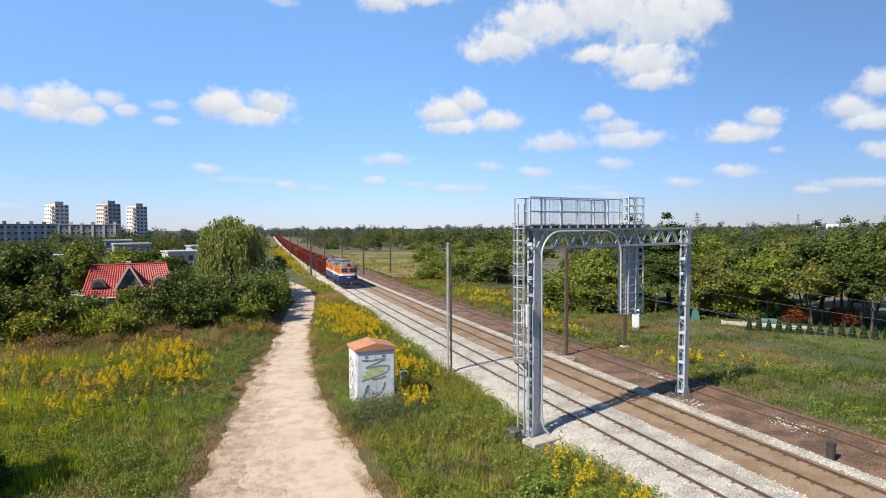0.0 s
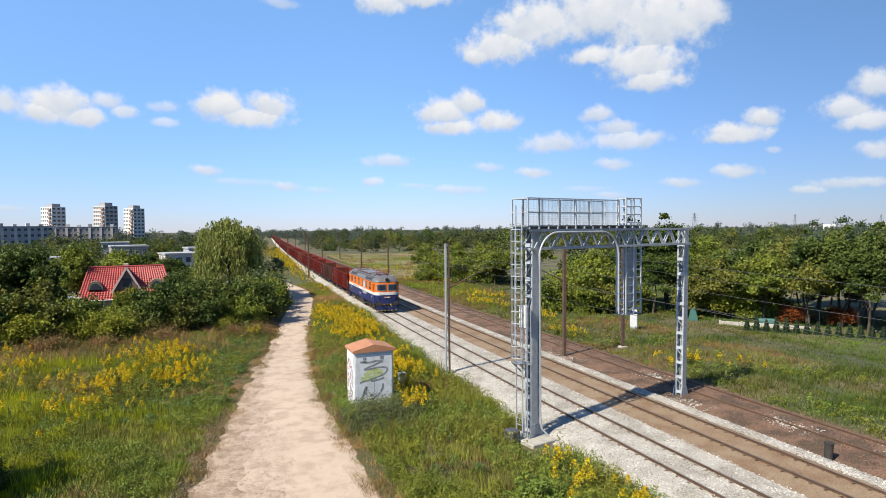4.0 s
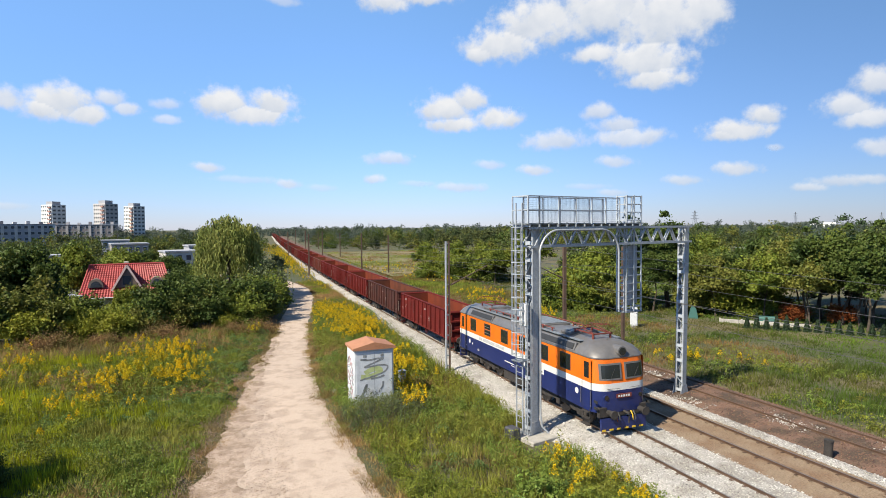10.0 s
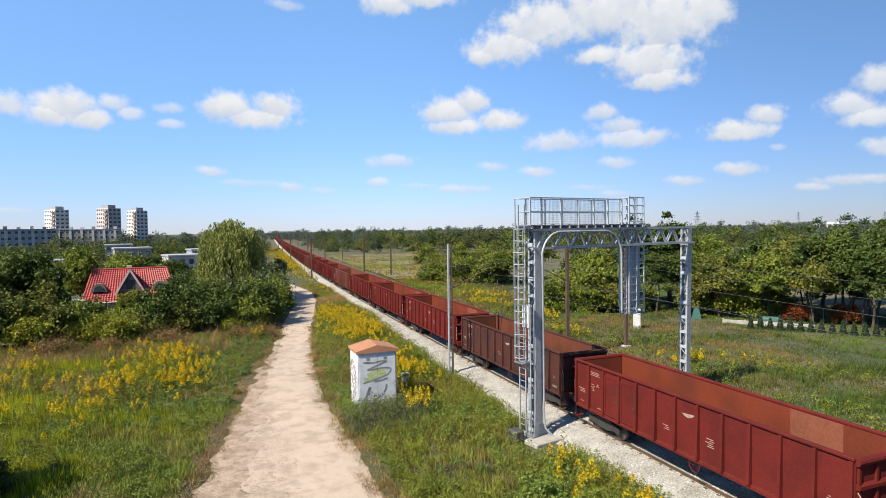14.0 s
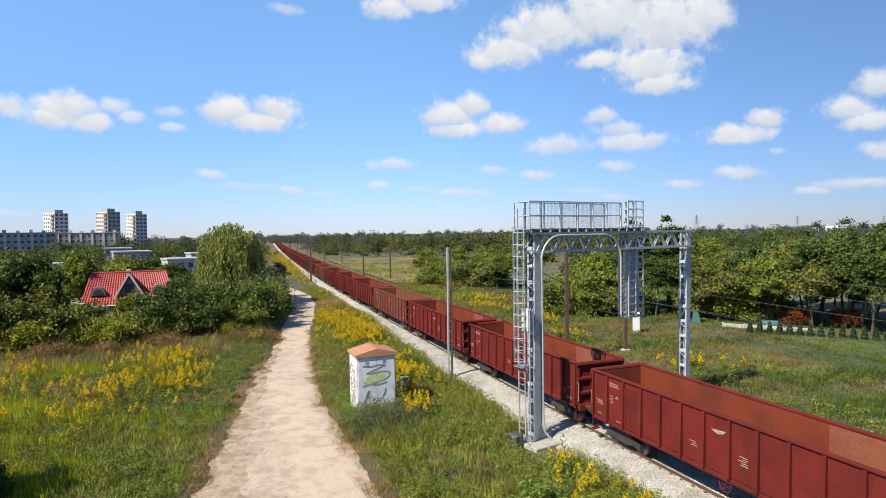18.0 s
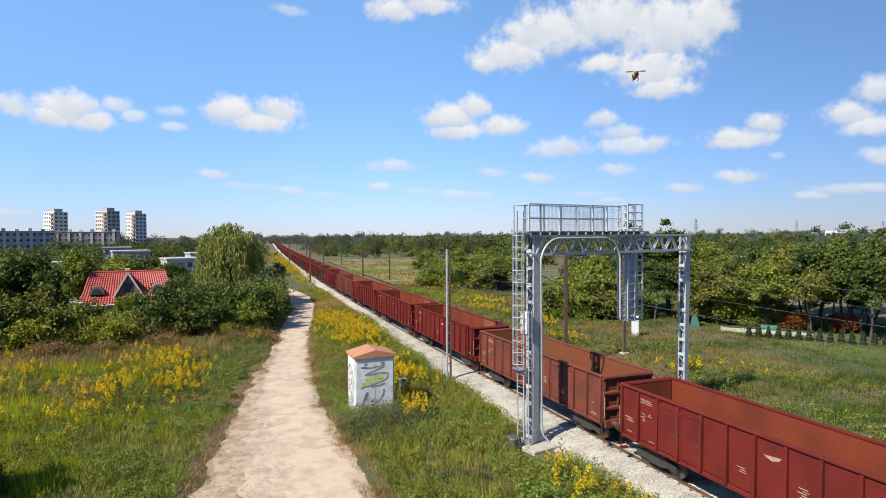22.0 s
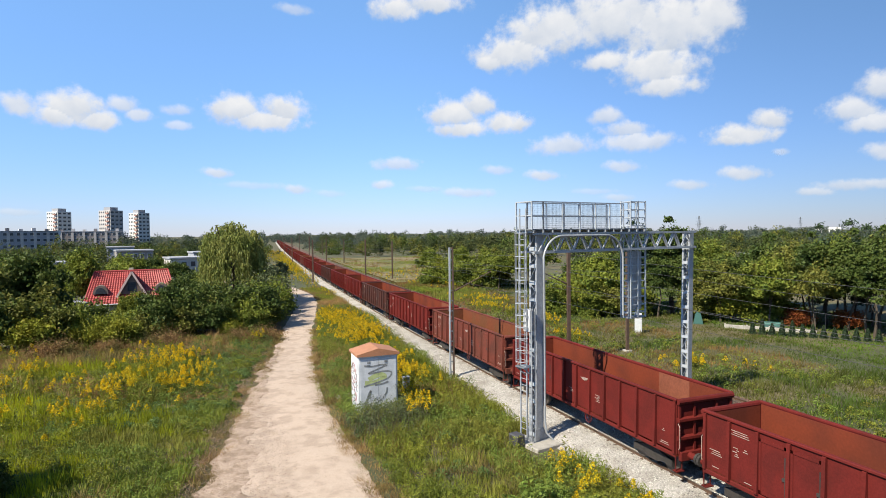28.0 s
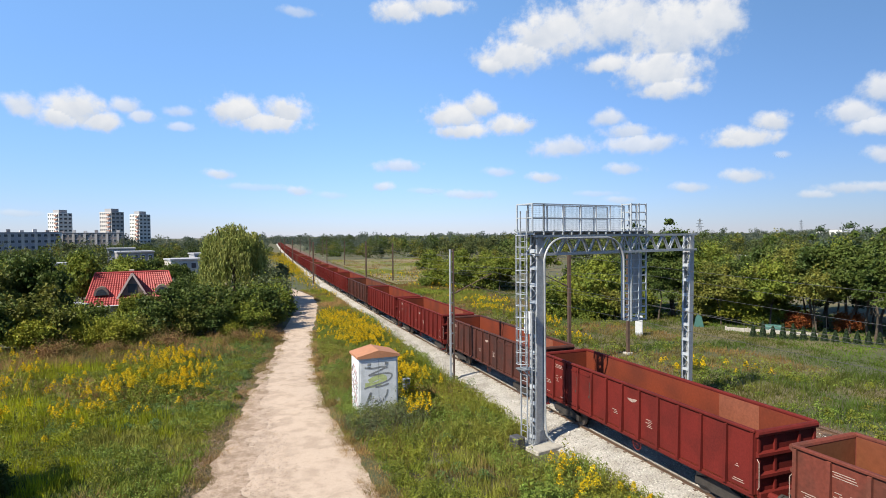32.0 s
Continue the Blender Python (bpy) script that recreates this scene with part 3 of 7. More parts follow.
def build_gantry():
    span = 11.75
    g = thing("signal_gantry", "galvanised lattice steel gantry with walkway and ladder over two tracks", "signal gantry", pose(13.72, 24.4, -0.3, 0, 0, 11.8))
    lattice_post(g, 0.19, 10.1, 0.44, 0.44, 0.08, "lattice post of two steel channels")
    lattice_post(g, span + 0.05, 9.95, 0.36, 0.36, 0.2, "slender lattice post of two steel channels", 0.24)
    # truss: four chords, lattice in both faces
    z0, z1 = 9.03, 9.9
    tr = part("truss", Mesh().bar((-0.3, -0.45, z0), (span + 0.3, -0.45, z0), 0.11, 0.11), M["galv"], g)
    for fy, z in ((0.45, z0), (-0.45, z1), (0.45, z1)):
        part("chord", Mesh().bar((-0.3, fy, z), (span + 0.3, fy, z), 0.11, 0.11), M["galv"], tr)
    n = 22
    for fy in (-0.45, 0.45):
        for i in range(n):
            a, b = span * i / n, span * (i + 1) / n
            za, zb = (z0, z1) if i % 2 == 0 else (z1, z0)
            part("brace", Mesh().bar((a, fy, za), (b, fy, zb), 0.065, 0.065), M["galv"], tr)
    for i in range(12):
        x = span * i / 11
        for z in (z0, z1):
            part("cross_tie", Mesh().bar((x, -0.45, z), (x, 0.45, z), 0.06, 0.06), M["galv"], tr)
    # walkway on the truss
    wk = part("walkway", Mesh().box(-0.55, 7.6, -0.55, 0.55, 10.08, 10.14), M["galv_dark"], g, "steel grating walkway")
    for i in range(14):
        x = -0.4 + 0.6 * i
        part("grating_bar", Mesh().box(x - 0.03, x + 0.03, -0.6, 0.6, 9.96, 10.08), M["galv"], wk)
    for fy in (-0.56, 0.56):
        railing(g, [(x, fy) for x in (0.19, 1.44, 2.62, 3.7, 4.72, 5.75)], 10.14)
    railing(g, [(0.19, -0.56), (-0.5, -0.56), (-0.5, 0.56), (0.19, 0.56)], 10.14)
    # wire mesh behind the railing of the walkway
    for x0, x1 in zip((0.19, 1.44, 2.62, 3.7, 4.72), (1.44, 2.62, 3.7, 4.72, 5.75)):
        for fy in (-0.53, 0.53):
            net = Mesh()
            for i in range(1, int((x1 - x0) / 0.09)):
                net.bar((x0 + 0.09 * i, fy, 10.16), (x0 + 0.09 * i, fy, 11.4), 0.005)
            for i in range(13):
                net.bar((x0, fy, 10.2 + 0.095 * i), (x1, fy, 10.2 + 0.095 * i), 0.005)
            part("mesh_panel", net, M["galv_dark"], wk, "fine wire mesh panel")
    # ladder with safety hoops beside the first post
    lad = part("ladder", Mesh().bar((-0.55, -0.2, 0.1), (-0.55, -0.2, 11.1), 0.05).bar((-0.55, 0.25, 0.1), (-0.55, 0.25, 11.1), 0.05), M["galv"], g, "steel ladder with safety hoops")
    for i in range(34):
        part("rung", Mesh().bar((-0.55, -0.2, 0.35 + 0.3 * i), (-0.55, 0.25, 0.35 + 0.3 * i), 0.015, n=6), M["galv"], lad)
    for i in range(12):
        z = 3.9 + 0.55 * i
        pts = [(-0.55 - 0.38 * math.sin(math.pi * k / 8) - 0.02, 0.025 - 0.32 * math.cos(math.pi * k / 8), z) for k in range(9)]
        part("safety_hoop", Mesh().tube(pts, 0.022, 5), M["galv_sunlit"], lad)
    for k in range(4):
        t = math.pi * (k + 0.5) / 4
        x, y = -0.57 - 0.38 * math.sin(t), 0.025 - 0.32 * math.cos(t)
        part("hoop_strap", Mesh().bar((x, y, 3.9), (x, y, 9.95), 0.035, 0.015), M["galv"], lad)
    lan = part("landing", Mesh().box(-0.8, -0.2, -0.3, 0.35, 3.6, 3.65), M["galv_dark"], g, "small steel landing")
    for y in (-0.25, 0.3):
        part("landing_bracket", Mesh().bar((-0.75, y, 3.6), (-0.2, y, 3.1), 0.05), M["galv"], lan)
    part("drop_ladder", Mesh().bar((-0.42, -0.4, 0.1), (-0.42, -0.4, 6.4), 0.045).bar((-0.2, -0.4, 0.1), (-0.2, -0.4, 6.4), 0.045), M["galv"], g)
    box = part("junction_box", Mesh().box(-0.5, -0.24, -0.35, 0.1, 5.3, 6.35, 0.02), M["whitepaint"], g, "white electrical box")
    for i in range(3):
        part("box_door", Mesh().box(-0.47, -0.27, -0.37, -0.35, 5.36 + 0.33 * i, 5.64 + 0.33 * i), M["galv"], box)
    part("ladder_foot", Mesh().box(-1.25, -0.75, -0.3, 0.35, -0.05, 0.5, 0.05), M["wire"], g, "dark ladder footing")
    # cable pipe in an arch under the walkway
    arch = [(0.75, -0.6, 0.02), (0.5, -0.4, 0.35), (0.44, -0.34, 0.9), (0.44, -0.34, 7.4), (0.2, -0.6, 8.2)]
    arch += [(0.14 + 1.2 * (1 - math.cos(t)), -0.62, 8.55 + 1.25 * math.sin(t)) for t in [math.pi / 2 * k / 8 for k in range(1, 9)]]
    arch += [(4.4, -0.62, 9.8)] + [(4.4 + 1.25 * math.sin(t), -0.62, 8.55 + 1.25 * math.cos(t)) for t in [math.pi / 2 * k / 8 for k in range(1, 9)]] + [(5.65, -0.62, 5.6)]
    part("cable_pipe", Mesh().tube(arch, 0.052, 8), M["galv"], g, "pale arched cable pipe", smooth=True)
    # hanging signal cage
    cg = part("signal_cage", Mesh().box(6.55, 7.82, -0.35, 0.35, 5.3, 5.36), M["galv_dark"], g, "hanging ladder cage of the signal")
    for x in (6.6, 7.2, 7.78):
        for fy in (-0.32, 0.32):
            part("cage_upright", Mesh().bar((x, fy, 5.3), (x, fy, 11.6), 0.07), M["galv_sunlit"], cg)
    for i in range(15):
        z = 5.6 + 0.425 * i
        r = Mesh()
        for a, b in (((6.6, -0.32), (7.78, -0.32)), ((6.6, 0.32), (7.78, 0.32)), ((6.6, -0.32), (6.6, 0.32)), ((7.78, -0.32), (7.78, 0.32))):
            r.bar((*a, z), (*b, z), 0.05)
        part("cage_ring", r, M["galv_sunlit"], cg)
    for x in (6.08, 6.45):
        part("ladder_rail", Mesh().bar((x, -0.28, 5.4), (x, -0.28, 10.0), 0.05), M["galv"], cg)
    for i in range(15):
        part("cage_rung", Mesh().bar((6.08, -0.28, 5.6 + 0.3 * i), (6.45, -0.28, 5.6 + 0.3 * i), 0.018, n=6), M["galv"], cg)
    part("backboard", Mesh().box(6.9, 7.62, -0.2, -0.14, 5.75, 8.9, 0.01), M["galv"], g, "flat grey signal backboard")
    part("foundation", Mesh().box(-0.75, 0.8, -1.15, 0.65, -0.5, 0.04, 0.04), M["concrete"], g, "pale concrete foundation")
    part("foundation", Mesh().box(span - 0.75, span + 0.8, -0.75, 0.65, -0.5, -0.0, 0.04), M["concrete"], g, "pale concrete foundation")
    return g


# ---- masts and wires ----
def build_mast(x, y, h, kind, label, arm=None, lean=0.0):
    m = thing("catenary_mast", label, "mast", pose(x, y, -0.4, 0, lean, -math.degrees(slope(y))), group="masts along the line")
    if kind == "lattice":
        # left chord in pale grey, right chord in darker brown
        for s in (-0.13, 0.13):
            part("chord", Mesh().bar((s, 0, 0), (s * 0.8, 0, h), 0.09, 0.16, up=(0, 1, 0)), M["galv" if s < 0 else "rustpost"], m)
        for i in range(int(h / 0.7)):
            part("batten", Mesh().box(-0.13, 0.13, -0.06, 0.06, 0.5 + 0.7 * i, 0.58 + 0.7 * i), M["galv_dark"], m)
        part("foundation", Mesh().box(-0.35, 0.35, -0.35, 0.35, -0.3, 0.1, 0.03), M["concrete"], m)
    else:
        part("pole", Mesh().bar((0, 0, 0), (0, 0, h), 0.24, 0.2, up=(0, 1, 0)).box(-0.16, 0.16, -0.03, 0.03, 0, h), M["rustpost"], m)
        part("foundation", Mesh().box(-0.3, 0.3, -0.3, 0.3, -0.3, 0.12, 0.03), M["concrete"], m)
    if arm:
        a = part("cantilever", Mesh().bar((0, 0, 6.0), (arm, 0, 7.35), 0.035, n=6), M["rustpost"], m, "slanted cantilever tube")
        part("cantilever_stay", Mesh().bar((0, 0, 7.5), (arm, 0, 7.35), 0.015, n=5), M["wire"], a)
        part("steady_arm", Mesh().bar((arm * 0.45, 0, 6.6), (arm * 0.95, 0, 6.15), 0.02, n=5), M["rustpost"], a)
        part("insulator", Mesh().bar((arm * 0.08, 0, 6.1), (arm * 0.2, 0, 6.27), 0.07, n=8), M["rustpost"], a)
    return m


def build_wires():
    ends = [-48, 37, 122, 195, 270, 350, 430]
    for tx, name in ((TRACK_A, "near"), (TRACK_B, "far")):
        cat = thing("overhead_line", "thin dark overhead contact wire and carrier cable above the " + name + " track", "overhead wire")
        con, car = [], []
        for a, b in zip(ends, ends[1:]):
            k = 8
            pts = [(tx + lateral(a + (b - a) * i / k), a + (b - a) * i / k, 5.72) for i in range(k + 1)]
            cps = [(p[0], p[1], 7.05 - 0.85 * 4 * (i / k) * (1 - i / k)) for i, p in enumerate(pts)]
            con += pts[:-1]
            car += cps[:-1]
            for i in range(k):
                part("dropper_wire", Mesh().bar(pts[i], cps[i], 0.005, n=4), M["wire"], cat)
        part("contact_wire", Mesh().tube(con, 0.009, 4), M["wire"], cat), part("carrier_cable", Mesh().tube(car, 0.009, 4), M["wire"], cat)
    feed = thing("feeder_line", "sagging feeder cable on the mast tops", "cable")
    for x, z in ((24.8, 7.9), (31.4, 6.3)):
        pts = [(x + lateral(a + (b - a) * i / 8), a + (b - a) * i / 8, z - 0.9 * 4 * (i / 8) * (1 - i / 8)) for a, b in zip(ends, ends[1:]) for i in range(8)]
        part("feeder_cable", Mesh().tube(pts, 0.01, 4), M["wire"], feed)


# ---- wagons ----
def wheelset(parent, y, r=0.46):
    w = part("wheelset", Mesh().bar((-0.68, 0, 0), (0.68, 0, 0), 0.08, n=8), M["under"], parent, at=pose(0, y, r))
    for s in (-0.75, 0.75):
        m = Mesh().bar((s - 0.065, 0, 0), (s + 0.065, 0, 0), r, n=18)
        part("wheel", m, M["wheel"], w)
    return w


def build_wagon(paint, inner, label, doors, near, ribs=True):
    """An open high-sided wagon, 13.5 m body, 14.9 m over the buffers; its front faces -y."""
    w = thing("open_wagon", label, "freight wagon", group="wagons of the train")
    P, I = M[paint], M[inner]
    hw, hl, zb, zt = 1.37, 6.75, 1.12, 3.15
    for s in (-1, 1):
        wall = Mesh().box(min(s * hw, s * (hw - 0.05)), max(s * hw, s * (hw - 0.05)), -hl, hl, zb, zt)
        wall = part("side_wall", wall, P, w)
        part("top_rail", Mesh().box(s * (hw + 0.005) - 0.075, s * (hw + 0.005) + 0.075, -hl - 0.04, hl + 0.04, zt, zt + 0.1, 0.02), P, wall)
        part("side_lining", Mesh().box(s * (hw - 0.062) - 0.008, s * (hw - 0.062) + 0.008, -hl + 0.08, hl - 0.08, zb + 0.06, zt - 0.02), I, wall, "bare worn inner face")
        part("sill", Mesh().box(s * hw - 0.06, s * hw + 0.06, -hl, hl, zb - 0.16, zb, 0.02), P, wall)
        n = 12
        posts = [-hl + 0.06] + [-hl + 2 * hl * i / n for i in range(1, n)] + [hl - 0.06]
        stakes = Mesh()
        for i, y in enumerate(posts):
            m = Mesh() if near else stakes
            d = 0.15 if 0 < i < n else 0.12
            m.prism([(s * hw, zb - 0.1), (s * (hw + d), zb), (s * (hw + d * 0.6), zt - 0.03), (s * hw, zt)], y - 0.06, y + 0.06)
            if near:
                part("stake", m, P, wall)
        if not near:
            tagged(part("stake_row", stakes, P, wall), kind="stuff")
            continue
        for k in doors:
            y0, y1 = posts[k] + 0.07, posts[k + 1] - 0.07
            dr = Mesh().box(s * (hw + 0.025) - 0.02, s * (hw + 0.025) + 0.02, y0, y1, zb + 0.05, zt - 0.18, 0.01)
            dr = part("door", dr, P, w)
            fr = Mesh()
            for a, b, c, d in ((y0, y1, zb + 0.05, zb + 0.15), (y0, y1, zt - 0.28, zt - 0.18), (y0, y0 + 0.08, zb + 0.05, zt - 0.18), (y1 - 0.08, y1, zb + 0.05, zt - 0.18)):
                fr.box(s * (hw + 0.055) - 0.015, s * (hw + 0.055) + 0.015, a, b, c, d)
            part("door_frame", fr, P, dr)
            if ribs:
                for z in (1.55, 2.05, 2.5):
                    part("door_rib", Mesh().box(s * (hw + 0.05) - 0.02, s * (hw + 0.05) + 0.02, y0 + 0.1, y1 - 0.1, z - 0.03, z + 0.03), P, dr)
            part("door_latch", Mesh().bar((s * (hw + 0.09), y0 + 0.02, zb + 0.3), (s * (hw + 0.09), y0 + 0.02, zt - 0.5), 0.02, n=6).box(s * (hw + 0.08) - 0.03, s * (hw + 0.08) + 0.03, y0 - 0.05, y0 + 0.12, 1.9, 2.0), M["under"], dr)
        # lettering too small to read, as bars
        for y, z, ww, rows in ((5.2, 2.72, 0.72, 3), (5.35, 2.0, 0.2, 5), (5.0, 2.25, 0.2, 2), (6.2, 1.75, 0.46, 3), (6.25, 1.3, 0.3, 1), (-1.7, 1.75, 0.32, 5), (0.5, 1.72, 0.3, 3), (-6.1, 1.3, 0.5, 2), (-6.05, 1.8, 0.16, 2), (4.9, 1.25, 0.3, 1)):
            for i in range(rows):
                yy = y + 0.04 * ((i * 7) % 3)
                part("lettering_bar", Mesh().box(s * (hw + 0.006) - 0.004, s * (hw + 0.006) + 0.004, yy - ww / 2, yy + ww / 2 - 0.1 * (i % 2), z + 0.07 * i, z + 0.07 * i + 0.024), M["chalk"], wall)
        m = Mesh().prism([(-0.95, 2.68), (-0.3, 2.62), (-0.42, 2.54), (-0.62, 2.5), (-0.82, 2.56)], s * (hw + 0.004) - 0.004, s * (hw + 0.004) + 0.004, axis="x")
        part("emblem", m, M["chalk"], wall, "white winged emblem shape")
        hand = Mesh()
        ring = [(s * (hw - 0.02), -0.9 + 0.26 * math.cos(t), 0.82 + 0.26 * math.sin(t)) for t in [2 * math.pi * i / 14 for i in range(15)]]
        hand.tube(ring, 0.02, 5)
        for i in range(0, 14, 4):
            hand.bar((s * (hw - 0.02), -0.9, 0.82), ring[i], 0.014, n=4)
        part("handbrake_wheel", hand, P, w)
    for s in (-1, 1):
        e = s * hl
        end = part("end_wall", Mesh().box(-hw, hw, e - 0.03, e + 0.03, zb, zt), P, w)
        part("end_lining", Mesh().box(-hw + 0.08, hw - 0.08, e - s * 0.04 - 0.008, e - s * 0.04 + 0.008, zb + 0.06, zt - 0.02), I, end, "bare worn inner face")
        part("end_top_rail", Mesh().bar((-hw, e + s * 0.06, zt - 0.02), (hw, e + s * 0.06, zt - 0.02), 0.12, n=10), P, end, smooth=True)
        for z in ((1.72, 2.42) if near else (2.1,)):
            part("end_rib", Mesh().prism([(e + s * 0.03, z - 0.1), (e + s * 0.15, z - 0.05), (e + s * 0.15, z + 0.05), (e + s * 0.03, z + 0.1)], -hw + 0.02, hw - 0.02, axis="x"), P, end)
        part("headstock", Mesh().box(-1.3, 1.3, e + s * 0.1 - 0.08, e + s * 0.1 + 0.08, 0.85, 1.2, 0.02), P, w)
        for x in (-0.875, 0.875):
            b = part("buffer", Mesh().bar((x, e + s * 0.15, 1.05), (x, e + s * 0.58, 1.05), 0.13, n=10), P, w)
            part("buffer_plate", Mesh().bar((x, e + s * 0.58, 1.05), (x, e + s * 0.685, 1.05), 0.23, n=12), M["under"], b)
        part("coupling", Mesh().bar((0, e + s * 0.1, 1.02), (0, e + s * 0.6, 0.92), 0.07, n=6), M["under"], w)
        if near:
            for x in (-hw + 0.1, -0.55, 0.55, hw - 0.1):
                part("end_stake", Mesh().bar((x, e + s * 0.06, zb), (x, e + s * 0.06, zt), 0.09, 0.08, up=(0, 1, 0)), P, end)
            part("brake_hose", Mesh().tube([(0.3, e + s * 0.15, 0.95), (0.34, e + s * 0.3, 0.7), (0.3, e + s * 0.5, 0.62)], 0.025, 5), M["wire"], w)
            for x in (-1.25, 1.25):
                part("step", Mesh().box(x - 0.18, x + 0.18, e - s * 0.02 - 0.12, e - s * 0.02 + 0.12, 0.42, 0.46).bar((x - 0.15, e, 0.44), (x - 0.15, e, 1.0), 0.03).bar((x + 0.15, e, 0.44), (x + 0.15, e, 1.0), 0.03), P, w)
                part("grab_rail", Mesh().tube([(x * 1.08, e + s * 0.1, 1.3), (x * 1.08, e + s * 0.16, 1.4), (x * 1.08, e + s * 0.16, 2.2), (x * 1.08, e + s * 0.08, 2.3)], 0.016, 5), M["chalk"], w, "pale worn grab rail")
    if near and inner == "inner_red":
        part("lining_panel", Mesh().box(hw - 0.082, hw - 0.072, -4.6, -2.7, zb + 0.06, zt - 0.02), M["inner_patch"], w, "lighter replaced inner panel")
    part("floor", Mesh().box(-hw, hw, -hl, hl, zb - 0.1, zb + 0.05), I, w, "bare steel floor")
    part("underframe", Mesh().box(-0.3, 0.3, -hl, hl, 0.75, zb - 0.1).box(-1.2, 1.2, -0.6, -0.3, 0.8, 1.0).box(-1.2, 1.2, 0.9, 1.2, 0.8, 1.0), M["under"], w)
    for s in (-1, 1):
        bg = part("bogie", Mesh().box(-0.9, 0.9, -0.25, 0.25, 0.5, 0.85), M["under"], w, at=pose(0, s * 5.0, 0))
        for x in (-1.0, 1.0):
            part("bogie_frame", Mesh().prism([(-1.15, 0.3), (-1.15, 0.58), (-0.6, 0.68), (-0.3, 0.82), (0.3, 0.82), (0.6, 0.68), (1.15, 0.58), (1.15, 0.3), (0.65, 0.36), (0.3, 0.26), (-0.3, 0.26), (-0.65, 0.36)], x - 0.06, x + 0.06, axis="x"), M["under"], bg)
        for y in (-0.9, 0.9):
            wheelset(bg, y)
    return w


# ---- locomotive ----
def plan(hw, hl, r, n=6, nose=0.12):
    """Rounded plan outline of the body, slightly bowed at both ends."""
    out = []
    for cx, cy, a0 in ((hw - r, hl - r, 0), (-hw + r, hl - r, 90), (-hw + r, -hl + r, 180), (hw - r, -hl + r, 270)):
        for i in range(n + 1):
            a = radians(a0 + 90 * i / n)
            out.append((cx + r * math.cos(a), cy + r * math.sin(a)))
    return [(x, y + math.copysign(nose * (1 - (x / hw) ** 2), y) if abs(y) > hl - r * 0.9 else y) for x, y in out]


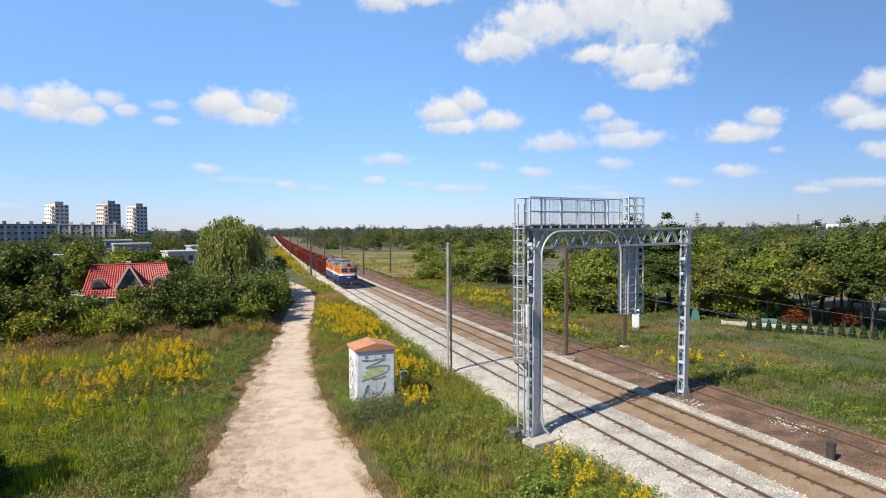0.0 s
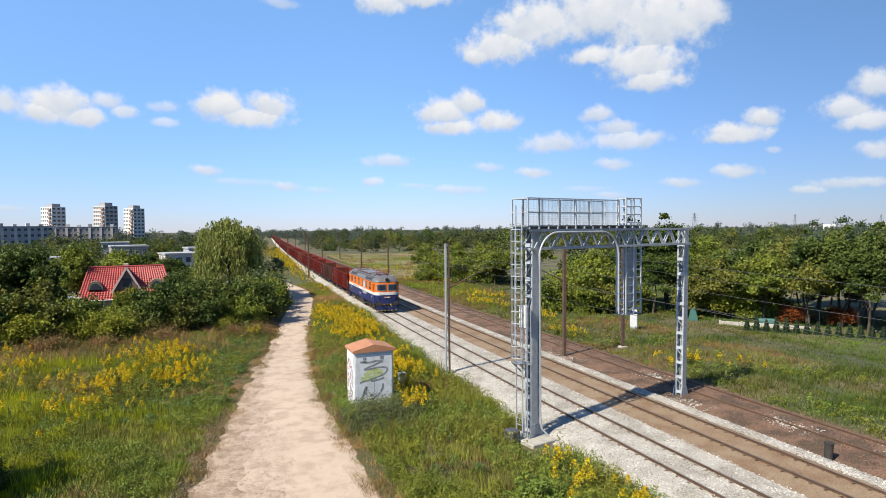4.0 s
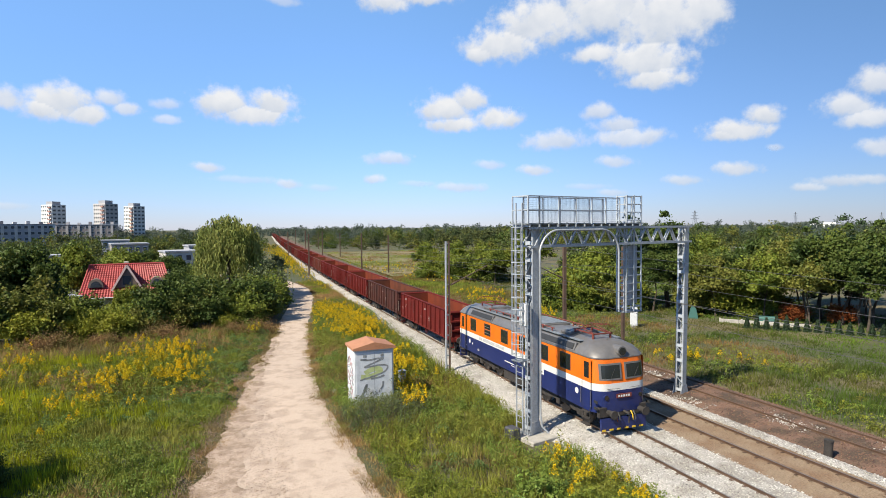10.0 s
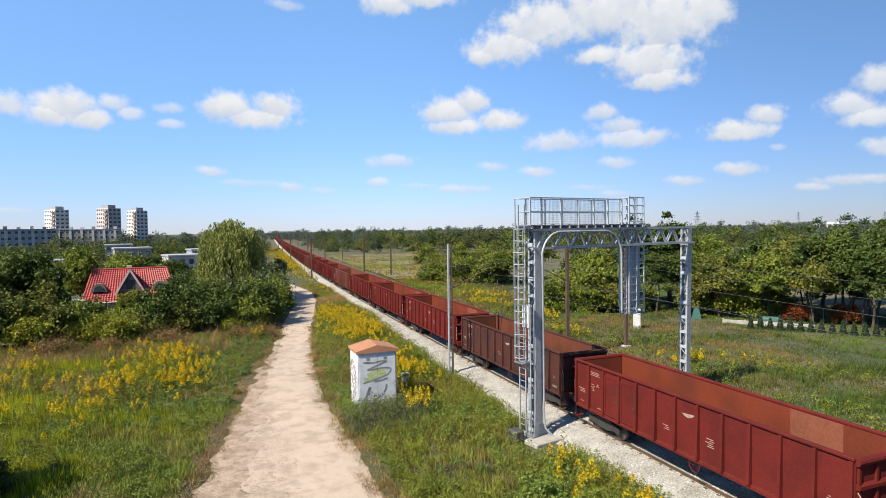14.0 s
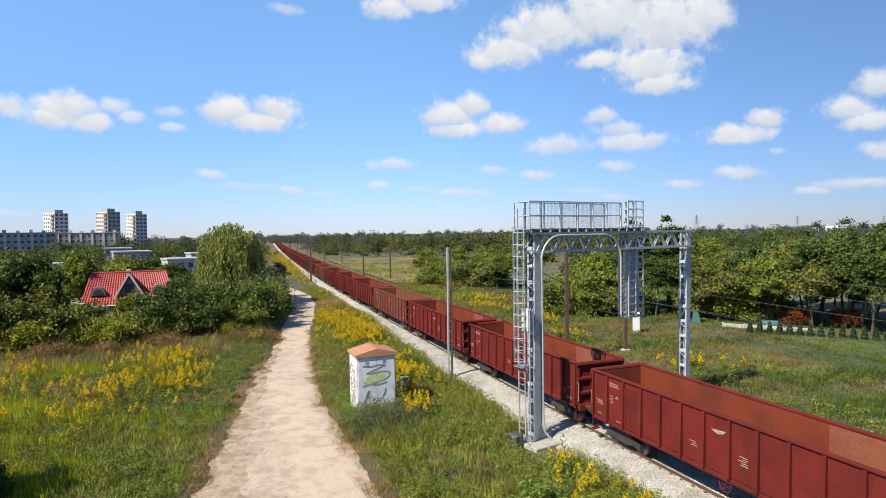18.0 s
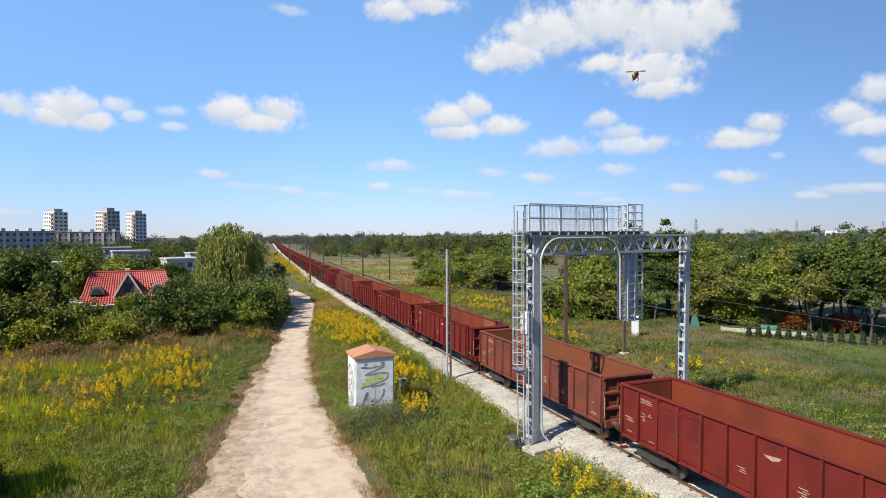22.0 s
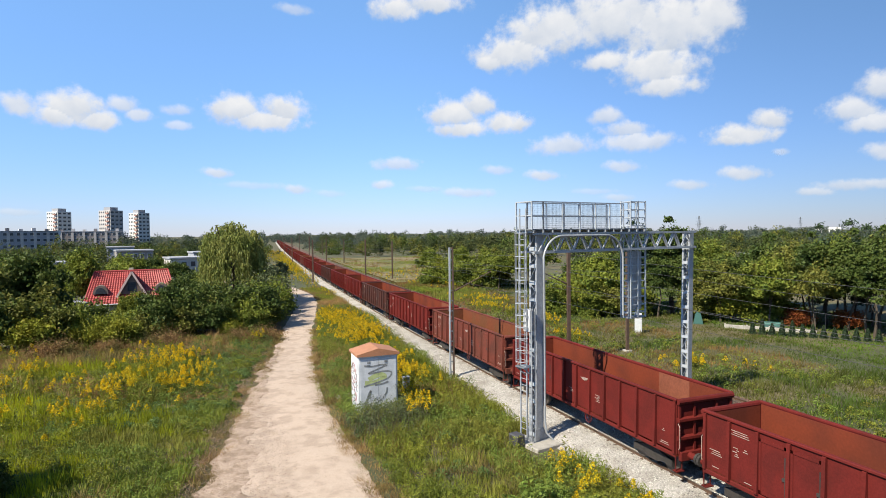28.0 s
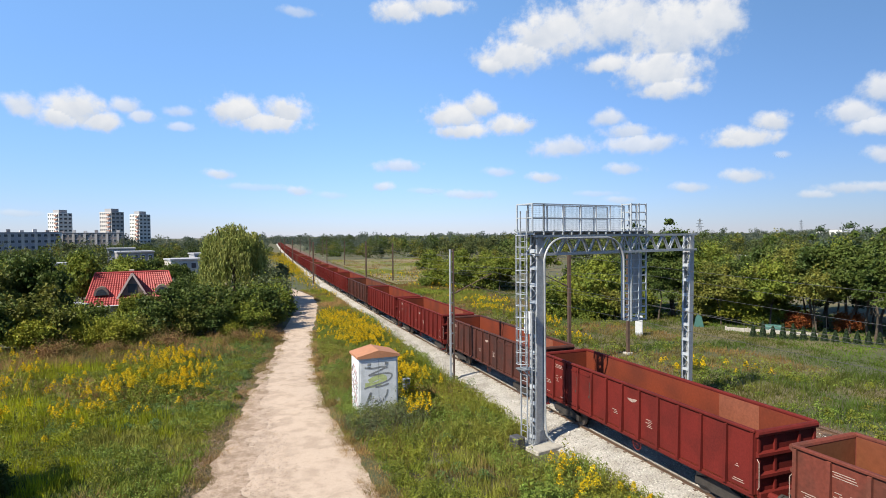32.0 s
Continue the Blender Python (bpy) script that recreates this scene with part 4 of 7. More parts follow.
def build_loco():
    lo = thing("electric_locomotive", "orange, white and blue electric locomotive with a grey roof", "locomotive")
    hw, hl = 1.475, 8.75
    z_b, z_w, z_o, z_t = 1.0, 2.02, 2.36, 3.5

    def band(za, zb, grow=0.0):
        p0 = plan(hw + grow, hl + grow, 0.6)
        rake = lambda z: 0.0 if z < 2.3 else (z - 2.3) * 0.14
        return Mesh().loft([[(x, y - math.copysign(rake(z), y) if abs(y) > hl - 0.75 else y, z) for x, y in p0] for z in (za, zb)])

    body = part("body", band(z_b, z_w), M["loco_blue"], lo, "dark blue lower body", smooth=True)
    part("waist_stripe", band(z_w, z_o), M["loco_white"], lo, "white waist stripe", smooth=True)
    part("upper_body", band(z_o, z_t), M["loco_orange"], lo, "bright orange upper body", smooth=True)
    part("gutter", band(z_t, z_t + 0.05, 0.03), M["loco_grey"], lo, smooth=True)
    rings = []
    for k, (dz, f) in enumerate(((0.05, 0.0), (0.2, 0.07), (0.4, 0.24), (0.55, 0.5), (0.63, 0.85), (0.66, 1.15))):
        rings.append([(x, y - math.copysign(0.17, y) * min(1, abs(y) / 8), z_t + dz) for x, y in plan(hw - f, hl - f * 1.3, 0.6)])
    part("roof", Mesh().loft(rings), M["loco_grey"], lo, "silver-grey rounded roof", smooth=True)
    part("underframe", Mesh().box(-1.2, 1.2, -8.3, 8.3, 0.75, 1.0), M["under"], lo)
    part("equipment_box", Mesh().box(-1.35, 1.35, -1.3, 1.3, 0.35, 0.98, 0.05), M["under"], lo)
    # side windows, vents and doors
    for s in (-1, 1):
        X = s * hw

        def pane(y, z, w, h, name="window", rim=0.05):
            f = part(name, Mesh().box(X - 0.012, X + 0.012, y - w / 2 - rim, y + w / 2 + rim, z - h / 2 - rim, z + h / 2 + rim, 0.008), M["rubber"], lo)
            part("pane", Mesh().box(X + s * 0.014 - 0.004, X + s * 0.014 + 0.004, y - w / 2, y + w / 2, z - h / 2, z + h / 2), M["dark_glass"], f, "dark window glass")
            return f

        for y in (5.75, 0.9, -1.55, -3.93, -6.1):
            pane(y, 2.95, 0.88, 0.72)
        for z in (3.16, 2.76):
            f = pane(3.4, z, 0.85, 0.26, "vent_window")
            part("sliding_rail", Mesh().box(X + s * 0.024 - 0.006, X + s * 0.024 + 0.006, 3.0, 3.8, z - 0.03, z), M["loco_grey"], f)
        for y in (7.6, -7.98):
            d = part("cab_door", Mesh().box(X - 0.006, X + 0.01 if s > 0 else X + 0.006, y - 0.36, y + 0.36, 1.15, z_w - 0.005), M["loco_blue"], lo)
            d2 = part("cab_door_upper", Mesh().box(X - 0.008, X + 0.008, y - 0.36, y + 0.36, z_o + 0.005, 3.42), M["loco_orange"], d)
            part("door_pane", Mesh().box(X - 0.016, X + 0.016, y - 0.2, y + 0.2, 2.55, 3.3), M["dark_glass"], d2, "dark window glass")
            for e in (-0.42, 0.42):
                part("door_grab_rail", Mesh().bar((X + s * 0.05, y + e, 1.25), (X + s * 0.05, y + e, 2.0), 0.012, n=6), M["loco_grey"], d)
            seam = Mesh()
            for e in (-0.37, 0.37):
                seam.box(X - 0.004 + s * 0.004, X + 0.004 + s * 0.004, y + e - 0.012, y + e + 0.012, 1.1, 3.44)
            part("door_seam", seam, M["rubber"], d)
            st = Mesh()
            for z in (0.35, 0.65, 0.95):
                st.box(X - 0.14, X + 0.06, y - 0.28, y + 0.28, z - 0.02, z + 0.02)
            st.bar((X, y - 0.28, 0.3), (X, y - 0.28, 1.1), 0.03).bar((X, y + 0.28, 0.3), (X, y + 0.28, 1.1), 0.03)
            part("footsteps", st, M["under"], lo)
            # step recesses are flat black pieces; their inner shade is in the colour
            for z in (1.2, 1.5):
                part("step_recess", Mesh().box(X - 0.012, X + 0.012, y - 0.75 * (1 if y < 0 else -1) - 0.14, y - 0.75 * (1 if y < 0 else -1) + 0.14, z, z + 0.13), M["rubber"], body)
        # emblem: white shield with an orange and a blue arc
        yl = -2.7
        em = part("emblem", Mesh().prism([(yl - 1.25, 1.72), (yl + 1.05, 1.72), (yl + 1.05, 2.1), (yl + 0.72, 2.36), (yl + 0.72, 2.75), (yl + 0.6, 3.1), (yl + 0.35, 3.38), (yl, 3.44), (yl - 0.35, 3.38), (yl - 0.55, 3.1), (yl - 0.62, 2.75), (yl - 0.6, 2.3), (yl - 1.25, 2.2)], X - 0.006, X + 0.006, axis="x"), M["loco_white"], lo, "white emblem panel")

        def arc(c, rin, rout, a0, a1):
            o = [(c + rout * 0.62 * math.cos(radians(a)), 2.82 + rout * math.sin(radians(a))) for a in range(a0, a1 + 1, 10)]
            i = [(c + rin * 0.62 * math.cos(radians(a)), 2.82 + rin * math.sin(radians(a))) for a in range(a1, a0 - 1, -10)]
            return Mesh().prism(o + i, X - 0.01, X + 0.01, axis="x")

        part("emblem_arc", arc(yl + 0.06, 0.44, 0.7, -70, 80), M["loco_orange"], em, "orange arc")
        part("emblem_arc", arc(yl - 0.06, 0.44, 0.68, 110, 250), M["loco_blue"], em, "blue arc")
        for i in range(2):
            part("emblem_bar", Mesh().box(X - 0.01, X + 0.01, yl - 1.1 + 0.1 * i, yl + 0.85, 1.8 + 0.16 * i, 1.88 + 0.16 * i), M["loco_grey"], em)
        # small markings
        for y, z, w, h in ((5.9, 1.62, 0.14, 0.12), (4.9, 1.35, 0.3, 0.04), (0.2, 1.5, 1.3, 0.06), (-0.3, 1.38, 0.5, 0.035), (4.9, 1.42, 0.22, 0.03), (-2.9, 1.4, 0.25, 0.04), (7.3, 1.55, 0.2, 0.05), (7.0, 1.35, 0.1, 0.07)):
            part("marking_bar", Mesh().box(X - 0.005, X + 0.005, y - w / 2, y + w / 2, z - h / 2, z + h / 2), M["loco_white"], body)
        for y in (-7.15, 6.4):
            part("round_plate", Mesh().bar((X, y, 1.72), (X + s * 0.008, y, 1.72), 0.15, n=18), M["loco_white"], body, "round white plate")
        # three words on the stripe, as plain bars
        slot = 0
        for letters in (4, 12, 8):
            for i in range(letters):
                y = 4.75 - 0.148 * slot
                part("lettering_bar", Mesh().box(X - 0.005, X + 0.005, y - 0.05, y + 0.05, 2.1, 2.29), M["loco_lettering"], lo, "faint grey lettering on the white stripe")
                slot += 1
            slot += 1
        # roof-edge grilles
        for y0, y1 in ((-6.9, -3.4), (2.7, 6.2)):
            gz = Mesh().prism([(s * 1.46, 3.56), (s * 1.5, 3.6), (s * 1.32, 3.98), (s * 1.24, 3.98)], y0, y1)
            g = part("roof_grille", gz, M["loco_grey"], lo, "roof-edge ventilation grille")
            # shade inside the grille opening is put on as a black strip
            part("louvre", Mesh().prism([(s * 1.49, 3.66), (s * 1.505, 3.68), (s * 1.375, 3.93), (s * 1.36, 3.92)], y0 + 0.12, y1 - 0.12), M["rubber"], g, "dark louvre opening")
    # roof equipment
    for y0, y1 in ((-2.9, -0.3), (0.1, 2.6), (-5.6, -4.6), (4.4, 5.4)):
        h = part("roof_hatch", Mesh().box(-0.85, 0.85, y0, y1, 4.1, 4.24, 0.03), M["loco_grey"], lo, "raised grey roof hatch")
        part("hatch_lid", Mesh().box(-0.7, 0.7, y0 + 0.12, y1 - 0.12, 4.24, 4.28, 0.01), M["galv_dark"], h)
    for x in (-0.98, 0.98):
        b = part("roof_busbar", Mesh().bar((x, -4.2, 4.25), (x, 4.2, 4.25), 0.028, n=6), M["loco_red"], lo, "red-painted roof busbar")
        for i in range(9):
            part("insulator", Mesh().bar((x, -4.0 + i, 4.0), (x, -4.0 + i, 4.26), 0.045, n=8), M["loco_red"], b)
        part("roof_walkway", Mesh().box(x * 1.12 - 0.12, x * 1.12 + 0.12, -7.0, 7.0, 4.06, 4.09), M["galv_dark"], lo)
    for c, d in ((-6.3, 1), (5.6, -1)):
        pg = part("pantograph", Mesh().box(-0.55, 0.55, c - 0.9, c - 0.82, 4.35, 4.41).box(-0.55, 0.55, c + 0.82, c + 0.9, 4.35, 4.41).box(-0.55, -0.48, c - 0.9, c + 0.9, 4.35, 4.41).box(0.48, 0.55, c - 0.9, c + 0.9, 4.35, 4.41), M["loco_red"], lo, "folded red pantograph")
        for x in (-0.5, 0.5):
            for y in (-0.8, 0.8):
                part("insulator", Mesh().bar((x, c + y, 4.08), (x, c + y, 4.36), 0.06, n=8), M["loco_red"], pg)
        for x in (-0.45, 0.45):
            part("lower_arm", Mesh().bar((x, c - d * 0.7, 4.42), (x * 1.1, c + d * 1.0, 4.62), 0.02, n=6), M["loco_red"], pg)
            part("upper_arm", Mesh().bar((x * 1.1, c + d * 1.0, 4.62), (x, c - d * 0.6, 4.74), 0.014, n=6), M["loco_red"], pg)
        head = [(-0.95, c - d * 0.6, 4.55), (-0.72, c - d * 0.6, 4.72), (-0.5, c - d * 0.6, 4.78), (0.5, c - d * 0.6, 4.78), (0.72, c - d * 0.6, 4.72), (0.95, c - d * 0.6, 4.55)]
        part("collector_head", Mesh().tube(head, 0.016, 6).tube([(x, y + 0.3, z) for x, y, z in head], 0.016, 6), M["loco_red"], pg)
    # both ends
    for s in (-1, 1):
        E = s * (hl + 0.12)
        rk = 0.16 * s
        def screen(x0, x1, z0, z1, out):
            """A sheet that follows the bowed and raked front between x0 and x1."""
            rows = []
            for i in range(7):
                x = x0 + (x1 - x0) * i / 6
                bow = 0.12 * (1 - (x / hw) ** 2) - max(0.0, abs(x) - (hw - 0.6)) ** 2 * 0.9
                rows.append([(x, s * (hl + bow - (z - 2.3) * 0.14 + o), z) for z, o in ((z0, out), (z1, out), (z1, out - 0.05), (z0, out - 0.05))])
            return Mesh().loft(rows)

        for x in (-0.66, 0.66):
            f = part("windscreen", screen(x - 0.56, x + 0.56, 2.52, 3.28, 0.012), M["loco_grey"], lo, "grey-framed windscreen")
            part("pane", screen(x - 0.47, x + 0.47, 2.6, 3.2, 0.018), M["dark_glass"], f, "dark window glass")
            part("wiper", Mesh().bar((x - 0.1, E - s * 0.0, 2.56), (x + 0.2, E - s * 0.08, 3.05), 0.01, n=4), M["rubber"], f)
        lm = part("roof_headlight", Mesh().bar((0, s * (hl - 0.9), 3.8), (0, s * (hl - 0.02), 3.8), 0.24, n=16), M["loco_grey"], lo, "round roof headlight", smooth=True)
        part("lens", Mesh().bar((0, s * (hl - 0.03), 3.8), (0, s * (hl + 0.01), 3.8), 0.18, n=16), M["dark_glass"], lm)
        for x in (-0.95, 0.95):
            l = part("headlight", Mesh().bar((x, E - s * 0.25, 1.72), (x, E - s * 0.03, 1.72), 0.14, n=14), M["loco_blue"], lo, "round buffer-beam headlight")
            part("lens", Mesh().bar((x, E - s * 0.03, 1.72), (x, E - s * 0.01, 1.72), 0.11, n=14), M["dark_glass"], l)
            part("front_grab_rail", Mesh().bar((x * 0.3, E + s * 0.04, 2.12), (x * 0.95, E - s * 0.03, 2.12), 0.012, n=6), M["loco_grey"], lo)
            b = part("buffer", Mesh().bar((x * 0.92, E, 1.05), (x * 0.92, E + s * 0.42, 1.05), 0.13, n=10), M["under"], lo)
            part("buffer_plate", Mesh().bar((x * 0.92, E + s * 0.42, 1.05), (x * 0.92, E + s * 0.5, 1.05), 0.2, n=16), M["under"], b)
        np_ = part("number_panel", Mesh().box(-0.42, 0.42, E - 0.02, E + 0.02, 1.66, 1.86, 0.01), M["loco_red"], lo, "red number panel")
        for i in range(5):
            part("lettering_bar", Mesh().box(-0.34 + 0.14 * i, -0.25 + 0.14 * i, E + s * 0.023 - 0.004, E + s * 0.023 + 0.004, 1.71, 1.81), M["loco_white"], np_)
        bb = part("buffer_beam", Mesh().box(-1.35, 1.35, E - s * 0.15 - 0.1, E - s * 0.15 + 0.1, 0.8, 1.28, 0.03), M["under"], lo)
        part("coupling_hook", Mesh().bar((0, E, 1.02), (0, E + s * 0.4, 1.0), 0.06, n=6).bar((0.05, E + s * 0.35, 1.0), (0.05, E + s * 0.3, 0.55), 0.035, n=6), M["under"], bb)
        for x, c in ((-0.5, "loco_red"), (-0.35, "wire"), (0.38, "loco_yellow"), (0.52, "wire")):
            part("brake_hose", Mesh().tube([(x, E, 1.0), (x, E + s * 0.14, 0.85), (x + 0.03, E + s * 0.16, 0.6)], 0.03, 6), M[c], bb)
        pl = part("plough", Mesh().prism([(E - s * 0.1, 0.18), (E + s * 0.02, 0.18), (E - s * 0.02, 0.75), (E - s * 0.14, 0.75)], -1.25, 1.25, axis="x"), M["loco_blue"], lo, "rail guard with warning stripes")
        for i in range(6):
            part("warning_stripe", Mesh().box(-1.24 + 0.42 * i, -1.03 + 0.42 * i, E + s * 0.03 - 0.01, E + s * 0.03 + 0.01, 0.19, 0.27), M["loco_yellow"], pl)
    # bogies with three axles
    wheels = []
    for s in (-1, 1):
        bg = part("bogie", Mesh().box(-0.8, 0.8, -2.3, 2.3, 0.55, 0.85), M["under"], lo, at=pose(0, s * 5.0, 0))
        for x in (-1.12, 1.12):
            part("bogie_frame", Mesh().prism([(-2.7, 0.62), (-2.7, 0.8), (2.7, 0.8), (2.7, 0.62), (1.4, 0.5), (0.6, 0.62), (-0.6, 0.62), (-1.4, 0.5)], x - 0.06, x + 0.06, axis="x"), M["under"], bg)
            for y in (-1.95, 0, 1.95):
                part("axle_box", Mesh().box(x - 0.12, x + 0.12, y - 0.2, y + 0.2, 0.42, 0.78, 0.03), M["under"], bg)
                part("spring", Mesh().box(x - 0.1, x + 0.1, y - 0.55, y + 0.55, 0.82, 0.92, 0.02), M["under"], bg)
            part("sand_box", Mesh().box(x - 0.12, x + 0.12, s * 2.3 - 0.25, s * 2.3 + 0.25, 0.45, 0.8, 0.04), M["under"], bg)
        for y in (-1.95, 0, 1.95):
            wheels.append((wheelset(bg, y, 0.62), y, 0.62))
    # drawn in to its full length
    for o in lo.children_recursive:
        if o.type == "MESH" and not o.name.startswith("wheel"):
            for p in o.data.vertices:
                p.co.y *= 0.975
        if o.parent == lo:
            o.location.y *= 0.975
    return lo, wheels


# ---- plants ----
def leaf_mesh(name, centres, size, seed, material, droop=0.0, aspect=1.0):
    r = rnd(seed)
    n = len(centres)
    a = unit(r.normal(size=(n, 3)))
    b = unit(np.cross(a, r.normal(size=(n, 3))))
    if droop:
        b = unit(b * (1 - droop) + np.array([0, 0, -1.0]) * droop)
        a = unit(np.cross(b, r.normal(size=(n, 3))))
    s = (size * r.uniform(0.6, 1.3, n))[:, None]
    return tris(name, centres.astype(np.float32), a * s, b * s * aspect, material)


def crown_points(n, clumps, seed, rad, height, base, spread=0.3, flat=0.8):
    """Leaf positions gathered round many small clumps inside an uneven crown."""
    r = rnd(seed)
    d = unit(r.normal(size=(clumps, 3)))
    d[:, 2] = np.abs(d[:, 2]) * 1.15 - 0.35 if base > 0.5 else r.uniform(-0.8, 0.85, clumps)
    lump = 0.78 + 0.3 * np.sin(3 * np.arctan2(d[:, 1], d[:, 0]) + seed) * r.uniform(0.5, 1, clumps)
    c = d * (lump * r.uniform(0.3, 1.0, clumps) ** 0.4 * r.uniform(0.75, 1.2, clumps))[:, None]
    c = c * np.array([rad, rad, (height - base) * 0.55]) + np.array([0, 0, base + (height - base) * 0.45])
    k = r.integers(0, clumps, n)
    off = r.normal(size=(n, 3)) * rad * spread * r.uniform(0.55, 1.25, clumps)[k][:, None] * np.array([1, 1, flat])
    off = off * (0.35 + 0.65 * r.uniform(size=(n, 1)))
    # leaves gather on the upper side of each clump
    off[:, 2] = np.where(off[:, 2] < 0, off[:, 2] * 0.6, off[:, 2] * 1.1)
    return c[k] + off, c


def trunk_mesh(height, r0, limbs, seed):
    m = Mesh()
    rr = rnd(seed)
    x = y = 0.0
    rings = []
    for k in range(6):
        z = height * k / 5
        rad = r0 * (1 - 0.75 * k / 5)
        rings.append([(x + rad * math.cos(t), y + rad * math.sin(t), z) for t in [2 * math.pi * i / 7 for i in range(7)]])
        x, y = x + rr.normal() * height * 0.02, y + rr.normal() * height * 0.02
    m.loft(rings)
    for c in limbs:
        z0 = height * rr.uniform(0.25, 0.7)
        m.bar((0, 0, z0), tuple(c), r0 * 0.16, n=5)
    return m


TREE_KINDS = {}


def tree_kind(key, height, rad, base, leaves, size, material, seed, clumps=60, spread=0.2, stems=1):
    pts, c = crown_points(leaves, clumps, seed, rad, height, base, spread)
    pts[:, 2] = np.maximum(pts[:, 2], 0.05)
    TREE_KINDS[key] = (leaf_mesh("crown", pts, size, seed, M[material]), trunk_mesh(base + (height - base) * 0.6, 0.035 * height * 0.36, c[:7], seed).mesh("trunk"))
    TREE_KINDS[key][1].materials.append(M["bark"])


def plant(key, x, y, s=1.0, turn=0.0, name="tree", label="", category="tree", group="", z=None, sz=None):
    t = new(name)
    t.empty_display_size = 0.3
    t.matrix_basis = pose(x, y, fall(x, y) - 0.05 if z is None else z, 0, 0, turn) @ Matrix.Diagonal((s, s, sz or s, 1))
    tagged(t, label, category, group)
    part("crown", TREE_KINDS[key][0], None, t)
    part("trunk", TREE_KINDS[key][1], None, t)
    return t


def build_trees():
    tree_kind("broad_dark", 9.5, 3.6, 1.2, 17000, 0.115, "leaf_dark", 11, 75, 0.16)
    tree_kind("broad_mid", 9.5, 3.4, 1.2, 17000, 0.115, "leaf_mid", 12, 75, 0.16)
    tree_kind("broad_yellow", 8.5, 3.2, 1.0, 15000, 0.11, "leaf_yellow", 13, 70, 0.17)
    tree_kind("broad_olive", 9.0, 3.3, 1.3, 15000, 0.115, "leaf_olive", 23, 70, 0.16)
    tree_kind("slim", 10.5, 2.1, 0.8, 12000, 0.105, "leaf_dark", 14, 70, 0.2)
    tree_kind("conifer", 11.0, 1.7, 0.3, 11000, 0.1, "leaf_fir", 24, 80, 0.2)
    tree_kind("bush_dark", 4.2, 2.6, 0.2, 11000, 0.09, "leaf_dark", 15, 50, 0.2)
    tree_kind("bush_mid", 3.8, 2.4, 0.15, 11000, 0.09, "leaf_mid", 16, 50, 0.2)
    tree_kind("bush_olive", 4.0, 2.2, 0.15, 11000, 0.085, "leaf_olive", 25, 48, 0.2)
    tree_kind("bush_yellow", 3.0, 2.2, 0.1, 11000, 0.07, "leaf_lime", 17, 48, 0.22)
    tree_kind("bush_grey", 4.5, 2.6, 0.2, 11000, 0.09, "leaf_sage", 18, 50, 0.22)
    tree_kind("shrub_rust", 1.3, 1.9, 0.03, 7000, 0.04, "leaf_rust", 19, 45, 0.3)
    tree_kind("shrub_red", 2.6, 1.8, 0.3, 5000, 0.07, "leaf_red", 20, 40, 0.25)
    r = rnd(5)
    # thicket left of the dirt track
    row = [("bush_olive", -16.8, 62.5, 1.5), ("slim", -3.8, 65.5, 0.62), ("bush_dark", -5.6, 63.4, 1.15), ("broad_dark", -22, 70, 1.0), ("broad_mid", -27, 78, 1.0), ("bush_mid", -13, 63, 1.1), ("bush_yellow", -10.2, 62, 0.9), ("bush_yellow", -12.8, 61.5, 0.9), ("bush_dark", -6.8, 66, 0.9), ("bush_mid", -8.2, 64.5, 0.85), ("bush_dark", -4.2, 65, 1.35), ("bush_mid", -2.0, 66, 1.2), ("bush_dark", 0.4, 67, 1.25), ("bush_mid", 1.6, 64, 1.05), ("bush_dark", 3.0, 66, 1.25), ("bush_mid", 4.0, 71, 1.2), ("bush_mid", 3.6, 67.0, 1.1), ("bush_mid", 3.0, 63.2, 0.8), ("bush_olive", -3.2, 62.6, 1.0), ("bush_mid", -5.0, 62.8, 0.8), ("bush_dark", -1.3, 62.8, 0.95), ("bush_mid", -8.4, 62.2, 0.85), ("bush_olive", -14.8, 61.6, 1.2), ("bush_yellow", -9.4, 60.6, 1.0), ("slim", -4.4, 68, 0.72), ("bush_dark", -20, 61, 1.3), ("bush_olive", -6.4, 61.8, 0.75), ("bush_yellow", 0.4, 61.6, 0.6),
           ("broad_yellow", -21, 62, 0.7), ("bush_yellow", -16, 60.5, 1.2), ("broad_dark", -17.2, 72, 0.72), ("bush_mid", 5.0, 77, 1.25), ("bush_mid", 5.8, 86, 1.4)]
    for k, x, y, s in row:
        plant(k, x, y, s, r.uniform(0, 360), "bush" if "bush" in k else "tree", "dense leafy green thicket shrub at the edge of the meadow" if "bush" in k else "full broad-leaved green tree behind the thicket", "shrub" if "bush" in k else "tree", "thicket beside the dirt track")
    # added to darken the near meadow corner: a shrub, and an unseen tree for shade
    plant("bush_dark", -8.7, 26.4, 0.4, 40, "bush", "dark green low shrub added to darken the meadow corner", "shrub")
    plant("broad_dark", -11.5, 26.4, 0.66, 80, "tree", "small dense unseen tree added to shade the meadow corner", "tree")
    for k, x, y, s, sz in (("broad_dark", -19.0, 71.5, 1.0, 1.28), ("broad_olive", -21.5, 66.5, 0.8, 0.95), ("broad_mid", -18.6, 93.5, 1.0, 1.33), ("slim", -4.5, 77.5, 1.05, 0.72), ("broad_dark", -3.4, 76.0, 0.7, 0.74), ("broad_yellow", -10.6, 78.5, 0.62, 0.84), ("broad_olive", -8.6, 78.0, 0.5, 0.7), ("bush_grey", 6.3, 91.8, 1.1, 1.3), ("bush_grey", 6.0, 80.5, 0.9, 1.15), ("bush_grey", 6.6, 97.0, 1.0, 1.25)):
